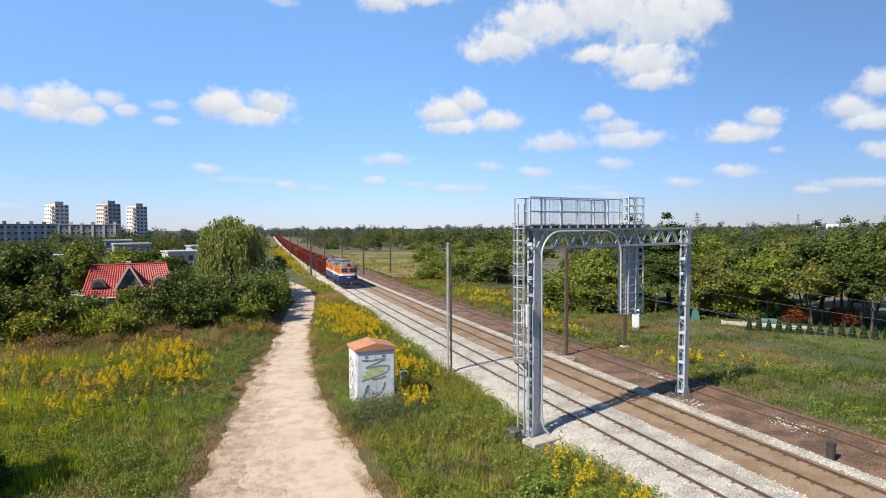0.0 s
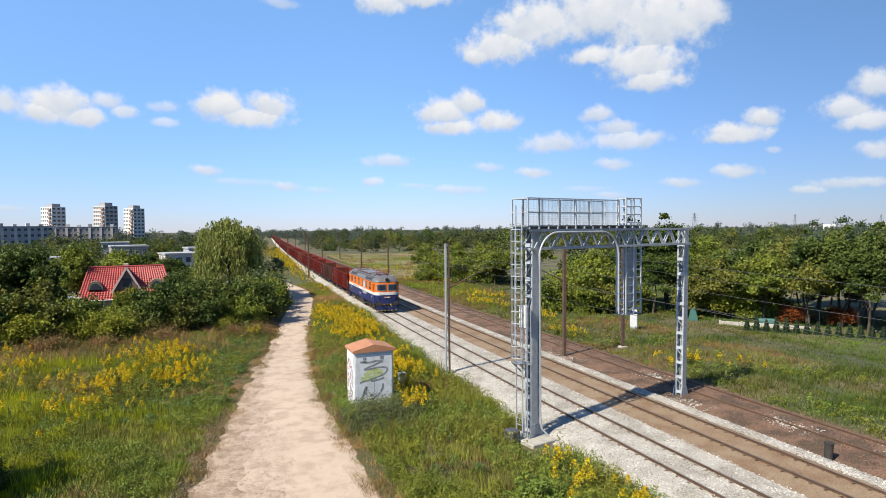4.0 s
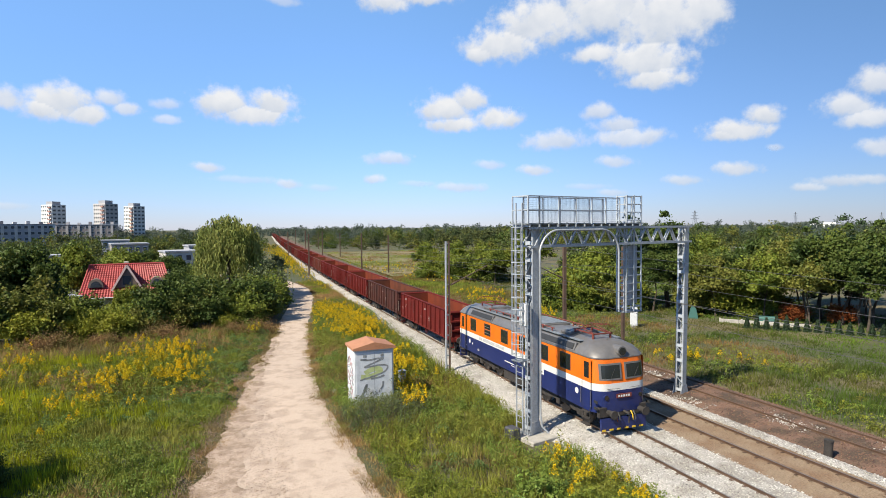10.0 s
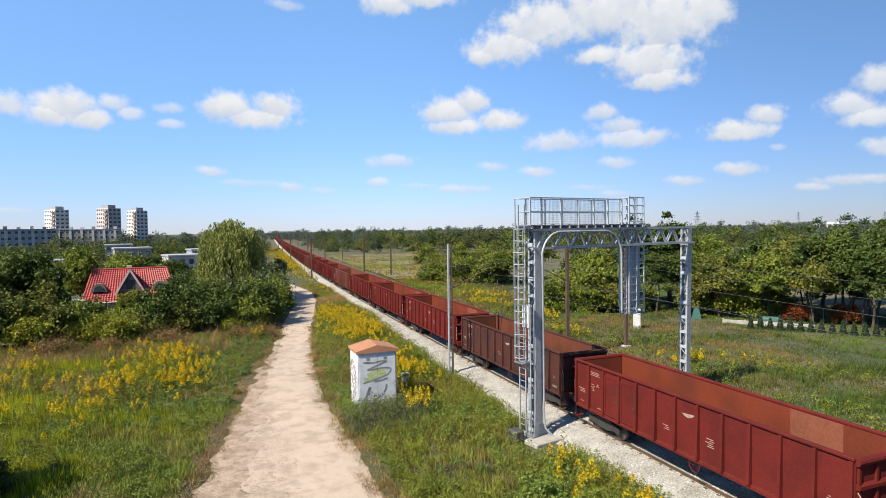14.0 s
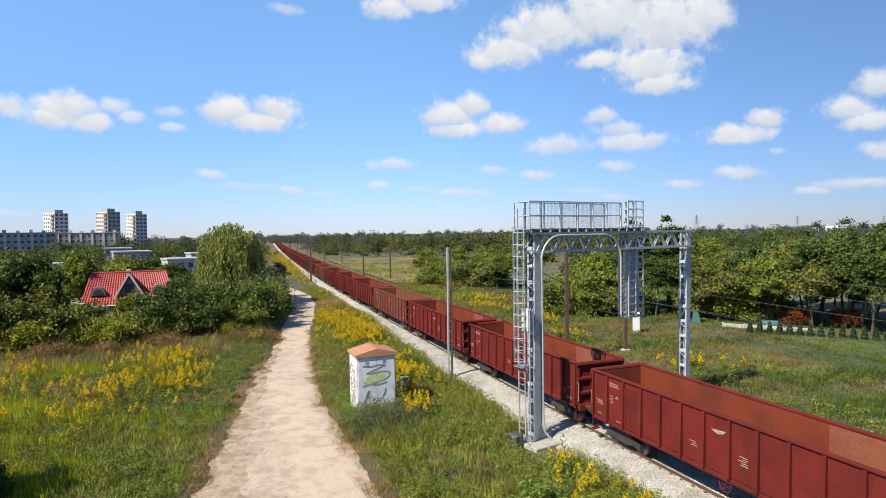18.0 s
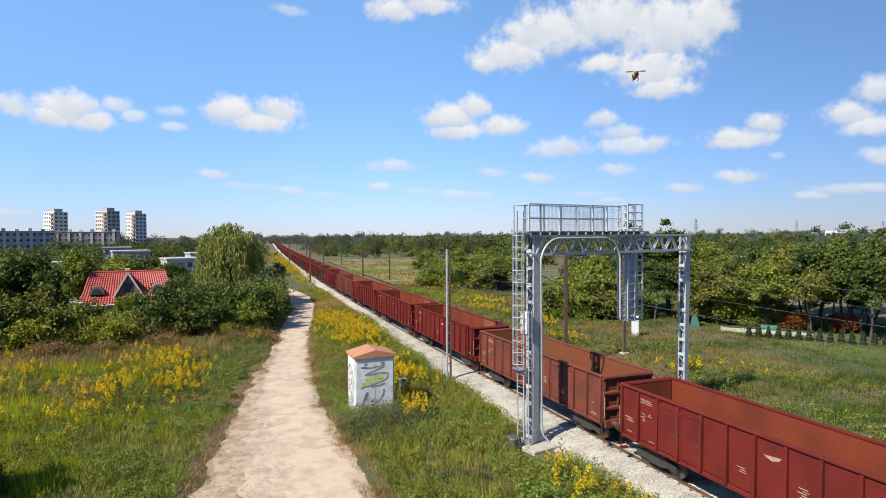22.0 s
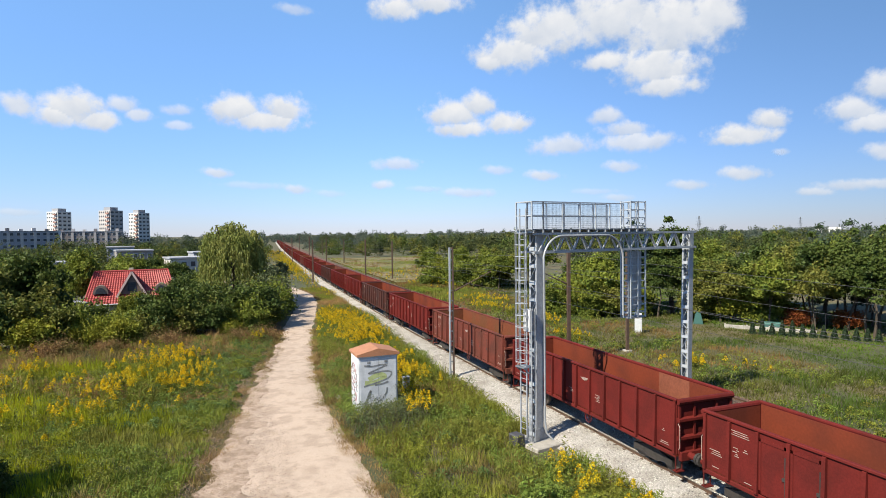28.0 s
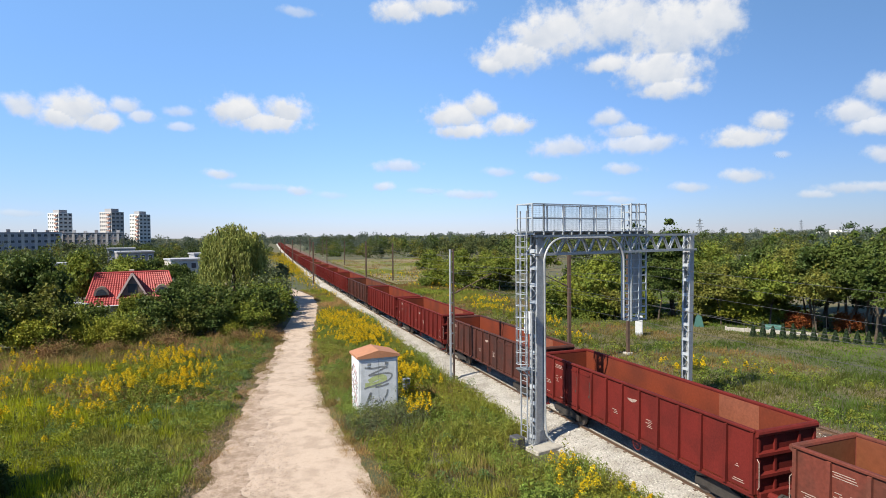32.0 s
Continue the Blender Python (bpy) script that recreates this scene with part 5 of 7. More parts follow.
        plant(k, x, y, s, r.uniform(0, 360), "bush" if "bush" in k else "tree", "silvery sage-green shrub beside the dirt track" if k == "bush_grey" else "uneven dark green tree rising from the thicket", "shrub" if "bush" in k else "tree", "" if k == "bush_grey" else "thicket beside the dirt track", sz=sz)
    for x, y in ((1.2, 58.5), (3.4, 57.6), (-9.5, 57.5), (-13.5, 57), (-5, 58.0)):
        plant("shrub_rust", x, y, r.uniform(0.7, 1.15), r.uniform(0, 360), "dry_shrub", "low withered brown shrub in the meadow", "shrub", "withered shrubs")
    # behind the thicket, round the red house
    for k, x, y, s in (("broad_mid", -14.5, 108, 1.15), ("broad_dark", -19, 104, 1.0), ("broad_mid", -25, 98, 1.05), ("broad_dark", -31, 95, 1.2), ("broad_mid", -17, 118, 1.15), ("broad_dark", -24, 120, 1.0), ("broad_yellow", -29, 112, 1.1), ("broad_dark", -6, 112, 0.9), ("broad_mid", -3, 104, 0.8), ("bush_mid", -8.5, 82, 1.2), ("broad_mid", -9.9, 84.5, 0.62), ("broad_dark", -11.5, 85, 0.56), ("broad_mid", -12.7, 86, 0.4), ("broad_yellow", -7.6, 84, 0.6), ("broad_dark", -6.0, 83, 0.62), ("bush_dark", -16, 80, 1.3), ("broad_dark", -10, 140, 1.0), ("broad_mid", -4, 150, 1.0), ("broad_dark", -16, 150, 1.1), ("broad_mid", -36, 115, 1.2)):
        plant(k, x, y, s, r.uniform(0, 360), "tree", "leafy green garden tree near the red-roofed house", "tree", "garden trees")
    # right of the line
    for k, x, y, s in (("broad_yellow", 40, 104, 0.8), ("broad_mid", 43.5, 106, 0.85), ("broad_mid", 46.5, 101, 0.8), ("broad_olive", 49, 104, 0.9), ("broad_mid", 39, 112, 0.8), ("broad_mid", 45, 92, 0.75), ("broad_yellow", 50, 94, 0.9), ("broad_mid", 54, 98, 0.95), ("broad_mid", 58, 100, 1.0),
                       ("bush_mid", 38.6, 61.5, 1.3), ("bush_yellow", 40.2, 59.8, 1.5), ("bush_mid", 42.2, 61, 1.7), ("bush_mid", 44.5, 58.8, 1.5), ("bush_mid", 46.5, 59.5, 1.5), ("bush_mid", 41, 100, 1.4), ("bush_mid", 44, 98, 1.5), ("bush_olive", 47.5, 97, 1.6), ("bush_mid", 38.6, 106, 1.4), ("bush_mid", 51, 52, 1.3), ("bush_yellow", 52.5, 49, 1.4), ("bush_mid", 56, 47, 1.4), ("broad_yellow", 41, 62, 0.72), ("broad_mid", 43.5, 60.5, 0.85), ("broad_dark", 46.5, 62, 0.95), ("broad_dark", 47.5, 70, 0.85), ("broad_dark", 50, 55, 0.85), ("slim", 47.2, 54.5, 0.88), ("slim", 52, 62, 1.05), ("slim", 50.6, 56.0, 1.3), ("slim", 57.7, 39.6, 1.12), ("slim", 55.6, 41.6, 1.08), ("slim", 60.2, 38.2, 1.15), ("slim", 51.8, 57.4, 1.0),
                       ("broad_olive", 50.5, 48.5, 0.85), ("broad_dark", 54, 50, 0.95), ("broad_mid", 53, 44.5, 0.85), ("broad_olive", 56.5, 46, 1.05), ("broad_olive", 55, 41, 0.95), ("broad_dark", 59.5, 43, 1.05), ("broad_dark", 58, 38, 1.05), ("broad_olive", 62, 40, 1.05), ("broad_mid", 62.5, 35, 1.0), ("slim", 56, 36, 1.0), ("broad_mid", 66, 31, 1.05), ("broad_mid", 68, 48, 1.05), ("broad_dark", 65, 55, 1.1), ("broad_mid", 62, 62, 1.0)):
        plant(k, x, y, s, r.uniform(0, 360), "bush" if "bush" in k else "tree", "leafy green bush at the foot of the trees" if "bush" in k else "broad-leaved green tree on the grass beyond the siding" if k != "slim" else "slim dark green tree on the grass beyond the siding", "shrub" if "bush" in k else "tree", "bushes beyond the line" if "bush" in k else "trees beyond the line")
    for k, x, y, s, sz in (("conifer", 48.8, 59.5, 1.5, 1.14), ("bush_mid", 40.4, 58.2, 1.1, 1.0), ("bush_olive", 43.2, 57.2, 1.1, 1.1), ("bush_mid", 45.6, 56.4, 1.1, 1.1), ("bush_olive", 49.0, 51.0, 1.0, 1.0), ("conifer", 68.5, 50.0, 1.1, 1.06), ("conifer", 70.8, 48.9, 1.2, 1.1), ("conifer", 72.6, 47.2, 1.1, 1.05), ("broad_olive", 60.0, 46.0, 1.0, 1.1), ("broad_olive", 64.5, 43.5, 1.0, 1.1)):
        if "bush" in k:
            plant(k, x, y, s, r.uniform(0, 360), "bush", "leafy green bush at the foot of the trees", "shrub", "bushes beyond the line", sz=sz)
            continue
        plant(k, x, y, s, r.uniform(0, 360), "tree", "narrow blue-green conifer among the garden trees" if k == "conifer" else "uneven olive-green tree at the edge of the gardens", "tree", "trees beyond the line", sz=sz)
    # weeping willow
    w = thing("willow_tree", "large weeping willow with hanging yellow-green branches", "tree", pose(1.2, 88, fall(1.2, 88)))
    rr = rnd(77)
    d = unit(rr.normal(size=(340, 3)))
    d[:, 2] = np.abs(d[:, 2])
    top = d * np.array([4.5, 4.5, 4.5]) * rr.uniform(0.75, 1.0, (340, 1)) + np.array([0, 0, 8.1])
    pts = []
    for p in top:
        n = 75
        ln = rr.uniform(3.5, 8.5) * (0.6 + 0.4 * min(1, math.hypot(p[0], p[1]) / 4))
        t = rr.uniform(0, 1, n)
        sway = rr.normal(size=2) * 0.3
        q = np.stack([p[0] * (1 + 0.06 * t) + sway[0] * t + rr.normal(size=n) * 0.16, p[1] * (1 + 0.06 * t) + sway[1] * t + rr.normal(size=n) * 0.16, p[2] - ln * t], 1)
        pts.append(q)
    pts = np.concatenate(pts)
    pts = pts[pts[:, 2] > 0.8]
    part("crown", leaf_mesh("crown", pts, 0.085, 78, M["leaf_willow"], 0.75, 2.0), None, w)
    part("trunk", trunk_mesh(9, 0.5, top[:9], 79), M["bark"], w)


def build_far_woods():
    """Far woods as clumps of leaves, one sheet of stuff."""
    r = rnd(21)
    cs = []

    def belt(n, az0, az1, d0, d1, h0, h1):
        az = np.radians(r.uniform(az0, az1, n))
        d = r.uniform(d0 ** 0.5, d1 ** 0.5, n) ** 2
        cs.append(np.stack([d * np.sin(az), d * np.cos(az), h0 + (h1 - h0) * r.uniform(0, 1, n) ** 2 * 1.5 - 1.0, (2.0 + d * 0.006) * r.uniform(0.55, 1.3, n)], 1))

    belt(420, 8, 62, 210, 420, 4.5, 9.0)
    belt(520, 5, 64, 300, 800, 5.5, 9.5)
    belt(380, -2, 64, 600, 1500, 7, 13)
    belt(200, -22, 4, 200, 430, 2.5, 5.5)
    belt(190, -13, 2, 240, 520, 4.5, 8.0)
    belt(220, -24, 5, 380, 900, 4, 9.5)
    c = np.concatenate(cs)
    # keep the line itself and the open field clear
    x, y = c[:, 0], c[:, 1]
    lat = np.array([lateral(v) for v in y])
    keep = ~((x - lat > 8) & (x - lat < 34) & (y < 620)) & ~((x > 24) & (x < 78) & (y < 236) & (y > 112))
    c = c[keep & ~((x > 0) & (x < 90) & (y < 90) & (x < 60))]
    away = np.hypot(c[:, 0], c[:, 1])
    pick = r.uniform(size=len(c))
    # clumps beyond 380 m take the leaves with the stronger haze tint
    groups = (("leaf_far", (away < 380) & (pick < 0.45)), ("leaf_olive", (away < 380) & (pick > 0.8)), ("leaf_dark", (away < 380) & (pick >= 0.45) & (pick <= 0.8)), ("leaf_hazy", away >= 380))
    for seed, (mname, sel) in enumerate(groups):
        s = c[sel]
        n = 420
        # every tree is a few unequal lobes round its middle
        lobes = 7
        lc = r.normal(size=(len(s), lobes, 3)) * np.array([0.45, 0.45, 0.32]) * s[:, 3][:, None, None]
        lr = s[:, 3][:, None] * r.uniform(0.3, 0.62, (len(s), lobes))
        k = r.integers(0, lobes, (len(s), n))
        rows = np.arange(len(s))[:, None]
        d = unit(r.normal(size=(len(s), n, 3)))
        d[:, :, 2] = np.where(d[:, :, 2] < 0, d[:, :, 2] * 0.7, d[:, :, 2])
        p = lc[rows, k] + d * r.uniform(0.6, 1.05, (len(s), n, 1)) * lr[rows, k][:, :, None]
        p[:, :, 2] = p[:, :, 2] + (s[:, 2] - 0.85 * s[:, 3])[:, None]
        low = r.uniform(size=(len(s), n)) < 0.25
        p[:, :, 2] = np.where(low, r.uniform(-1.0, 1.0, (len(s), n)) * (s[:, 2] * 0.5)[:, None] + (s[:, 2] * 0.3)[:, None], p[:, :, 2])
        p[:, :, :2] += s[:, None, :2]
        size = np.repeat(s[:, 3] * 0.075, n)
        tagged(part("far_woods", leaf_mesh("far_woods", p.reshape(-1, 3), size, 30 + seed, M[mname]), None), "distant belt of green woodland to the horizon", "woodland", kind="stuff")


# ---- kiosk ----
def build_kiosk():
    k = thing("utility_kiosk", "white sheet-metal utility kiosk with orange-brown roof and spray paint", "kiosk", pose(7.95, 32.6, -0.4, 0, 0, 1))
    w, d, h = 1.13, 0.88, 3.25
    body = part("body", Mesh().box(-w, w, -d, d, 0.15, h, 0.02), M["kiosk"], k)
    part("plinth", Mesh().box(-w - 0.05, w + 0.05, -d - 0.05, d + 0.05, -0.3, 0.15, 0.02), M["concrete"], k)
    part("roof", Mesh().prism([(-w - 0.1, h), (w + 0.1, h), (w + 0.1, h + 0.12), (0, h + 0.42), (-w - 0.1, h + 0.12)], -d - 0.12, d + 0.12), M["kiosk_roof"], k)
    door = part("door", Mesh().box(-w + 0.08, w - 0.08, -d - 0.03, -d, 0.3, h - 0.12, 0.01), M["kiosk"], k)
    part("door_seam", Mesh().box(-0.008, 0.008, -d - 0.034, -d - 0.03, 0.3, h - 0.12), M["spray_dark"], door)
    for x in (-0.55, 0.45):
        v = part("vent", Mesh().box(x - 0.09, x + 0.09, -d - 0.045, -d - 0.03, h - 0.42, h - 0.28), M["spray_dark"], door)
        for i in range(2):
            part("lettering_bar", Mesh().box(x - 0.12, x + 0.1, -d - 0.036, -d - 0.03, h - 0.52 - 0.07 * i, h - 0.49 - 0.07 * i), M["galv_dark"], door)

    def stroke(pts, wd, mt, depth):
        m = Mesh()
        n = len(pts)
        dense = []
        for i in range(n - 1):
            p0, p1, p2, p3 = (np.array(pts[max(0, min(n - 1, i + j))]) for j in (-1, 0, 1, 2))
            for t in np.linspace(0, 1, 7)[:-1]:
                dense.append(0.5 * (2 * p1 + (p2 - p0) * t + (2 * p0 - 5 * p1 + 4 * p2 - p3) * t * t + (3 * p1 - p0 - 3 * p2 + p3) * t ** 3))
        dense = np.array(dense)
        tan = np.gradient(dense, axis=0)
        nor = unit(np.stack([-tan[:, 1], tan[:, 0]], 1)) * wd
        rows = [[(a[0] + b[0], -d - depth, a[1] + b[1]), (a[0] - b[0], -d - depth, a[1] - b[1])] for a, b in zip(dense, nor)]
        m.loft(rows, close=False, caps=False)
        part("spray_paint", m, M[mt], door, "sprayed scrawl")

    stroke([(-0.78, 1.75), (-0.4, 1.72), (0.0, 1.8), (0.35, 2.0), (0.2, 2.15), (-0.2, 2.1), (-0.6, 1.9)], 0.14, "spray_green", 0.034)
    stroke([(-0.8, 2.72), (-0.3, 2.66), (0.2, 2.72), (0.55, 2.62)], 0.05, "spray_dark", 0.036)
    stroke([(0.45, 2.66), (0.0, 2.5), (-0.55, 2.3), (-0.3, 2.28), (0.3, 2.34), (0.75, 2.25), (0.6, 1.95), (0.0, 1.75), (-0.6, 1.62), (-0.85, 1.55)], 0.045, "spray_dark", 0.037)
    stroke([(-0.2, 1.6), (0.3, 1.65), (0.6, 1.75)], 0.05, "spray_dark", 0.038)
    stroke([(-0.75, 0.55), (-0.6, 1.0), (-0.45, 1.3), (-0.55, 0.8)], 0.06, "spray_dark", 0.039)
    stroke([(0.5, 1.4), (0.45, 1.1), (0.2, 0.8), (-0.1, 0.65)], 0.05, "spray_dark", 0.039)
    for i in range(5):
        stroke([(-0.45 + 0.16 * i, 0.75), (-0.38 + 0.16 * i, 1.05), (-0.3 + 0.16 * i, 0.8), (-0.32 + 0.16 * i, 0.98)], 0.022, "spray_white", 0.041)
    side = part("side_door", Mesh().box(-w - 0.025, -w, -d + 0.1, d - 0.1, 0.3, h - 0.15, 0.01), M["kiosk"], k)
    jit = rnd(66)
    for i in range(12):
        z = 0.5 + 0.19 * i
        scrawl = [(-w - 0.03, -0.62 + 0.18 * k + 0.09 * jit.normal(), z + 0.13 * jit.normal()) for k in range(8)]
        part("spray_paint", Mesh().tube(scrawl, 0.02, 4), M["spray_red" if i % 2 else "spray_dark"], side, "sprayed scrawl")
    c = thing("cable_cabinet", "small weathered grey cable cabinet behind the kiosk", "cabinet", pose(10.7, 35.4, -0.45, 0, 0, 8))
    part("body", Mesh().box(-0.2, 0.2, -0.16, 0.16, 0, 0.95, 0.02), M["galv_dark"], c)
    part("lid", Mesh().box(-0.23, 0.23, -0.19, 0.19, 0.95, 1.0, 0.01), M["galv_dark"], c)
    s = thing("concrete_slab", "flat weathered concrete slab in the grass beside the kiosk", "slab", pose(6.75, 35.5, -0.42, 0, 0, 20))
    part("slab", Mesh().box(-0.5, 0.5, -0.35, 0.35, -0.1, 0.14, 0.03), M["concrete"], s)
    return k


# ---- buildings ----
def tiled_slope(parent, a, b, c, d, courses, cols, name="tile_course"):
    """Courses of wavy tiles on the slope a, b (eave) to c, d (ridge), each lapping over the one below."""
    a, b, c, d = (Vector(p) for p in (a, b, c, d))
    nor = (b - a).cross(d - a).normalized()
    for k in range(courses):
        t0, t1 = k / courses, (k + 1.12) / courses
        l0, r0, l1, r1 = a.lerp(d, t0), b.lerp(c, t0), a.lerp(d, min(t1, 1)), b.lerp(c, min(t1, 1))
        rows = []
        for l, r, lift in ((l0, r0, 0.11), (l1, r1, 0.04)):
            rows.append([l.lerp(r, i / (cols * 4)) + nor * (lift + 0.045 * math.cos(2 * math.pi * i / 4)) for i in range(cols * 4 + 1)])
        under = [p - nor * 0.1 for p in rows[0]]
        part(name, Mesh().loft([under, rows[0], rows[1]], close=False, caps=False), M["roof_tile"], parent)


def build_red_house():
    h = thing("red_roofed_house", "house with a bright red tiled roof, gable and two rounded dormers", "house", pose(-12.2, 92, -3.0, 0, 0, 6) @ Matrix.Diagonal((0.86, 0.86, 0.86, 1)))
    L, D, ze, zr = 6.6, 4.6, 4.2, 9.0
    part("wall", Mesh().box(-L + 0.5, L - 0.5, -D + 0.5, D - 0.5, 0, ze + 0.3), M["render"], h)
    hip = 1.3
    roof = part("roof", Mesh().add([(-L, -D, ze), (L, -D, ze), (L, D, ze), (-L, D, ze), (-L + hip, 0, zr), (L - hip, 0, zr)], [(0, 1, 5, 4), (2, 3, 4, 5), (1, 2, 5), (3, 0, 4), (3, 2, 1, 0)]), M["roof_tile"], h, "red tiled roof")
    tiled_slope(roof, (-L, -D, ze), (L, -D, ze), (L - hip, 0, zr), (-L + hip, 0, zr), 15, 34)
    part("ridge", Mesh().bar((-L + hip, 0, zr + 0.08), (L - hip, 0, zr + 0.08), 0.14, n=8).bar((-L, -D, ze), (-L + hip, 0, zr + 0.05), 0.13, n=8).bar((L, -D, ze), (L - hip, 0, zr + 0.05), 0.13, n=8), M["roof_tile"], roof)
    part("gutter", Mesh().bar((-L, -D - 0.08, ze - 0.02), (L, -D - 0.08, ze - 0.02), 0.09, n=8), M["whitepaint"], roof, "pale gutter")
    # front gable
    g = part("gable", Mesh().prism([(-1.7, 5.6), (1.7, 5.6), (0, zr - 0.35)], -D + 1.1, -0.3), M["dormer"], h)
    tiled_slope(g, (-2.1, -0.4, 5.2), (-2.1, -D + 0.9, 5.2), (0, -D + 0.9, zr), (0, -0.4, zr), 9, 9)
    tiled_slope(g, (2.1, -D + 0.9, 5.2), (2.1, -0.4, 5.2), (0, -0.4, zr), (0, -D + 0.9, zr), 9, 9)
    for s in (-1, 1):
        part("barge_board", Mesh().bar((s * 2.15, -D + 0.88, 5.15), (0, -D + 0.88, zr + 0.05), 0.16, 0.3), M["barge"], g, "pale barge board")
    part("gable_window", Mesh().box(-0.6, 0.6, -D + 1.06, -D + 1.12, 6.0, 7.4), M["far_glass"], g)
    # rounded dormers
    for x in (-4.3, 4.2):
        arcp = [(x + 1.05 * math.cos(t), 5.75 + 1.35 * math.sin(t)) for t in [math.pi * i / 10 for i in range(11)]]
        dm = part("dormer", Mesh().prism(arcp, -D + 1.0, -1.0), M["dormer"], h, "rounded dark dormer", smooth=True)
        part("dormer_window", Mesh().prism([(x + 0.72 * math.cos(t), 5.8 + 0.95 * math.sin(t)) for t in [math.pi * i / 10 for i in range(11)]], -D + 0.95, -D + 1.02), M["far_glass"], dm)
    part("chimney", Mesh().box(-0.5, 0.2, 0.4, 1.0, zr - 1.0, zr + 0.5, 0.03), M["render"], h)
    return h


def build_block(name, label, az, dist, w, d, z0, z1, face, storeys, cols, turn=0.0, flat_roof=True):
    x, y = dist * math.sin(radians(az)), dist * math.cos(radians(az))
    b = thing(name, label, "building", pose(x, y, z0, 0, 0, turn - az))
    h = z1 - z0
    part("wall", Mesh().box(-w / 2, w / 2, -d / 2, d / 2, 0, h), M[face], b)
    part("roof", Mesh().box(-w / 2 - 0.25, w / 2 + 0.25, -d / 2 - 0.25, d / 2 + 0.25, h, h + 0.35), M["panel_grey"], b)
    if cols > 8:
        for c in range(cols // 2):
            xx = -w / 2 + w * (c + 0.5) / (cols // 2)
            part("roof_unit", Mesh().box(xx - 0.9, xx + 0.9, -1.6, 1.6, h + 0.35, h + 1.5 + 0.5 * (c % 2)), M["panel_pale" if c % 3 else "panel_brown"], b)
            part("stair_bay", Mesh().box(xx - 0.7, xx + 0.7, -d / 2 - 0.3, -d / 2, 0, h - 0.4), M["panel_pale"], b)
    st = h / storeys
    for r in range(storeys):
        for c in range(cols):
            xx = -w / 2 + w * (c + 0.5) / cols
            wn = part("window", Mesh().box(xx - w / cols * 0.3, xx + w / cols * 0.3, -d / 2 - 0.08, -d / 2 + 0.05, r * st + st * 0.3, r * st + st * 0.8), M["whitepaint"], b)
            part("pane", Mesh().box(xx - w / cols * 0.26, xx + w / cols * 0.26, -d / 2 - 0.1, -d / 2, r * st + st * 0.34, r * st + st * 0.76), M["far_glass"], wn)
    return b


def build_houses():
    build_block("apartment_block", "long grey concrete apartment block far off", -16.2, 400, 42, 12, -4, 12.6, "panel_grey", 5, 14, 4)
    build_block("apartment_block", "long dull concrete apartment block far off", -10.6, 430, 36, 12, -4, 12.4, "panel_brown", 5, 12, -4)
    build_block("apartment_block", "white end wall of a concrete apartment block far off", -13.05, 415, 5.5, 14, -4, 12.8, "panel_white", 5, 1)
    build_block("flat_roofed_house", "grey flat-roofed house among trees", -8.4, 250, 9, 9, -4, 5.4, "panel_grey", 3, 4)
    build_block("flat_roofed_house", "modern pale grey terraced house with flat roofs", -3.0, 150, 9.5, 8, -4, 4.3, "panel_pale", 3, 5, 12)
    build_block("flat_roofed_house", "modern grey terraced house with flat roofs", -4.3, 158, 6, 7, -4, 2.0, "panel_grey", 2, 3, 12)
    build_block("small_house", "low cream house among trees", -13.2, 128, 5.5, 5, -4, 4.8, "render", 3, 3)
    build_block("flat_roofed_house", "long brown-grey flat-roofed building among trees", -7.4, 188, 9, 9, -4, 5.4, "panel_brown", 3, 5, 5)
    build_block("flat_roofed_house", "stepped upper storey house with a flat roof", -1.7, 162, 6.5, 7, -4, 5.2, "panel_grey", 3, 4, 12)
    build_block("garden_shed", "weathered grey garden shed roof in the thicket", -12.6, 84, 3.6, 3.0, -4, 1.3, "panel_brown", 1, 2, 20)
    build_block("white_house", "small white house among distant trees", 48.6, 120, 3.2, 3, -1, 5.0, "panel_white", 2, 1)
    for az, w in ((54.6, 13), (53.5, 7), (58.5, 9)):
        build_block("white_block", "white building on the far horizon", az, 900, w, 14, -4, 11.2, "panel_white", 1, 2)


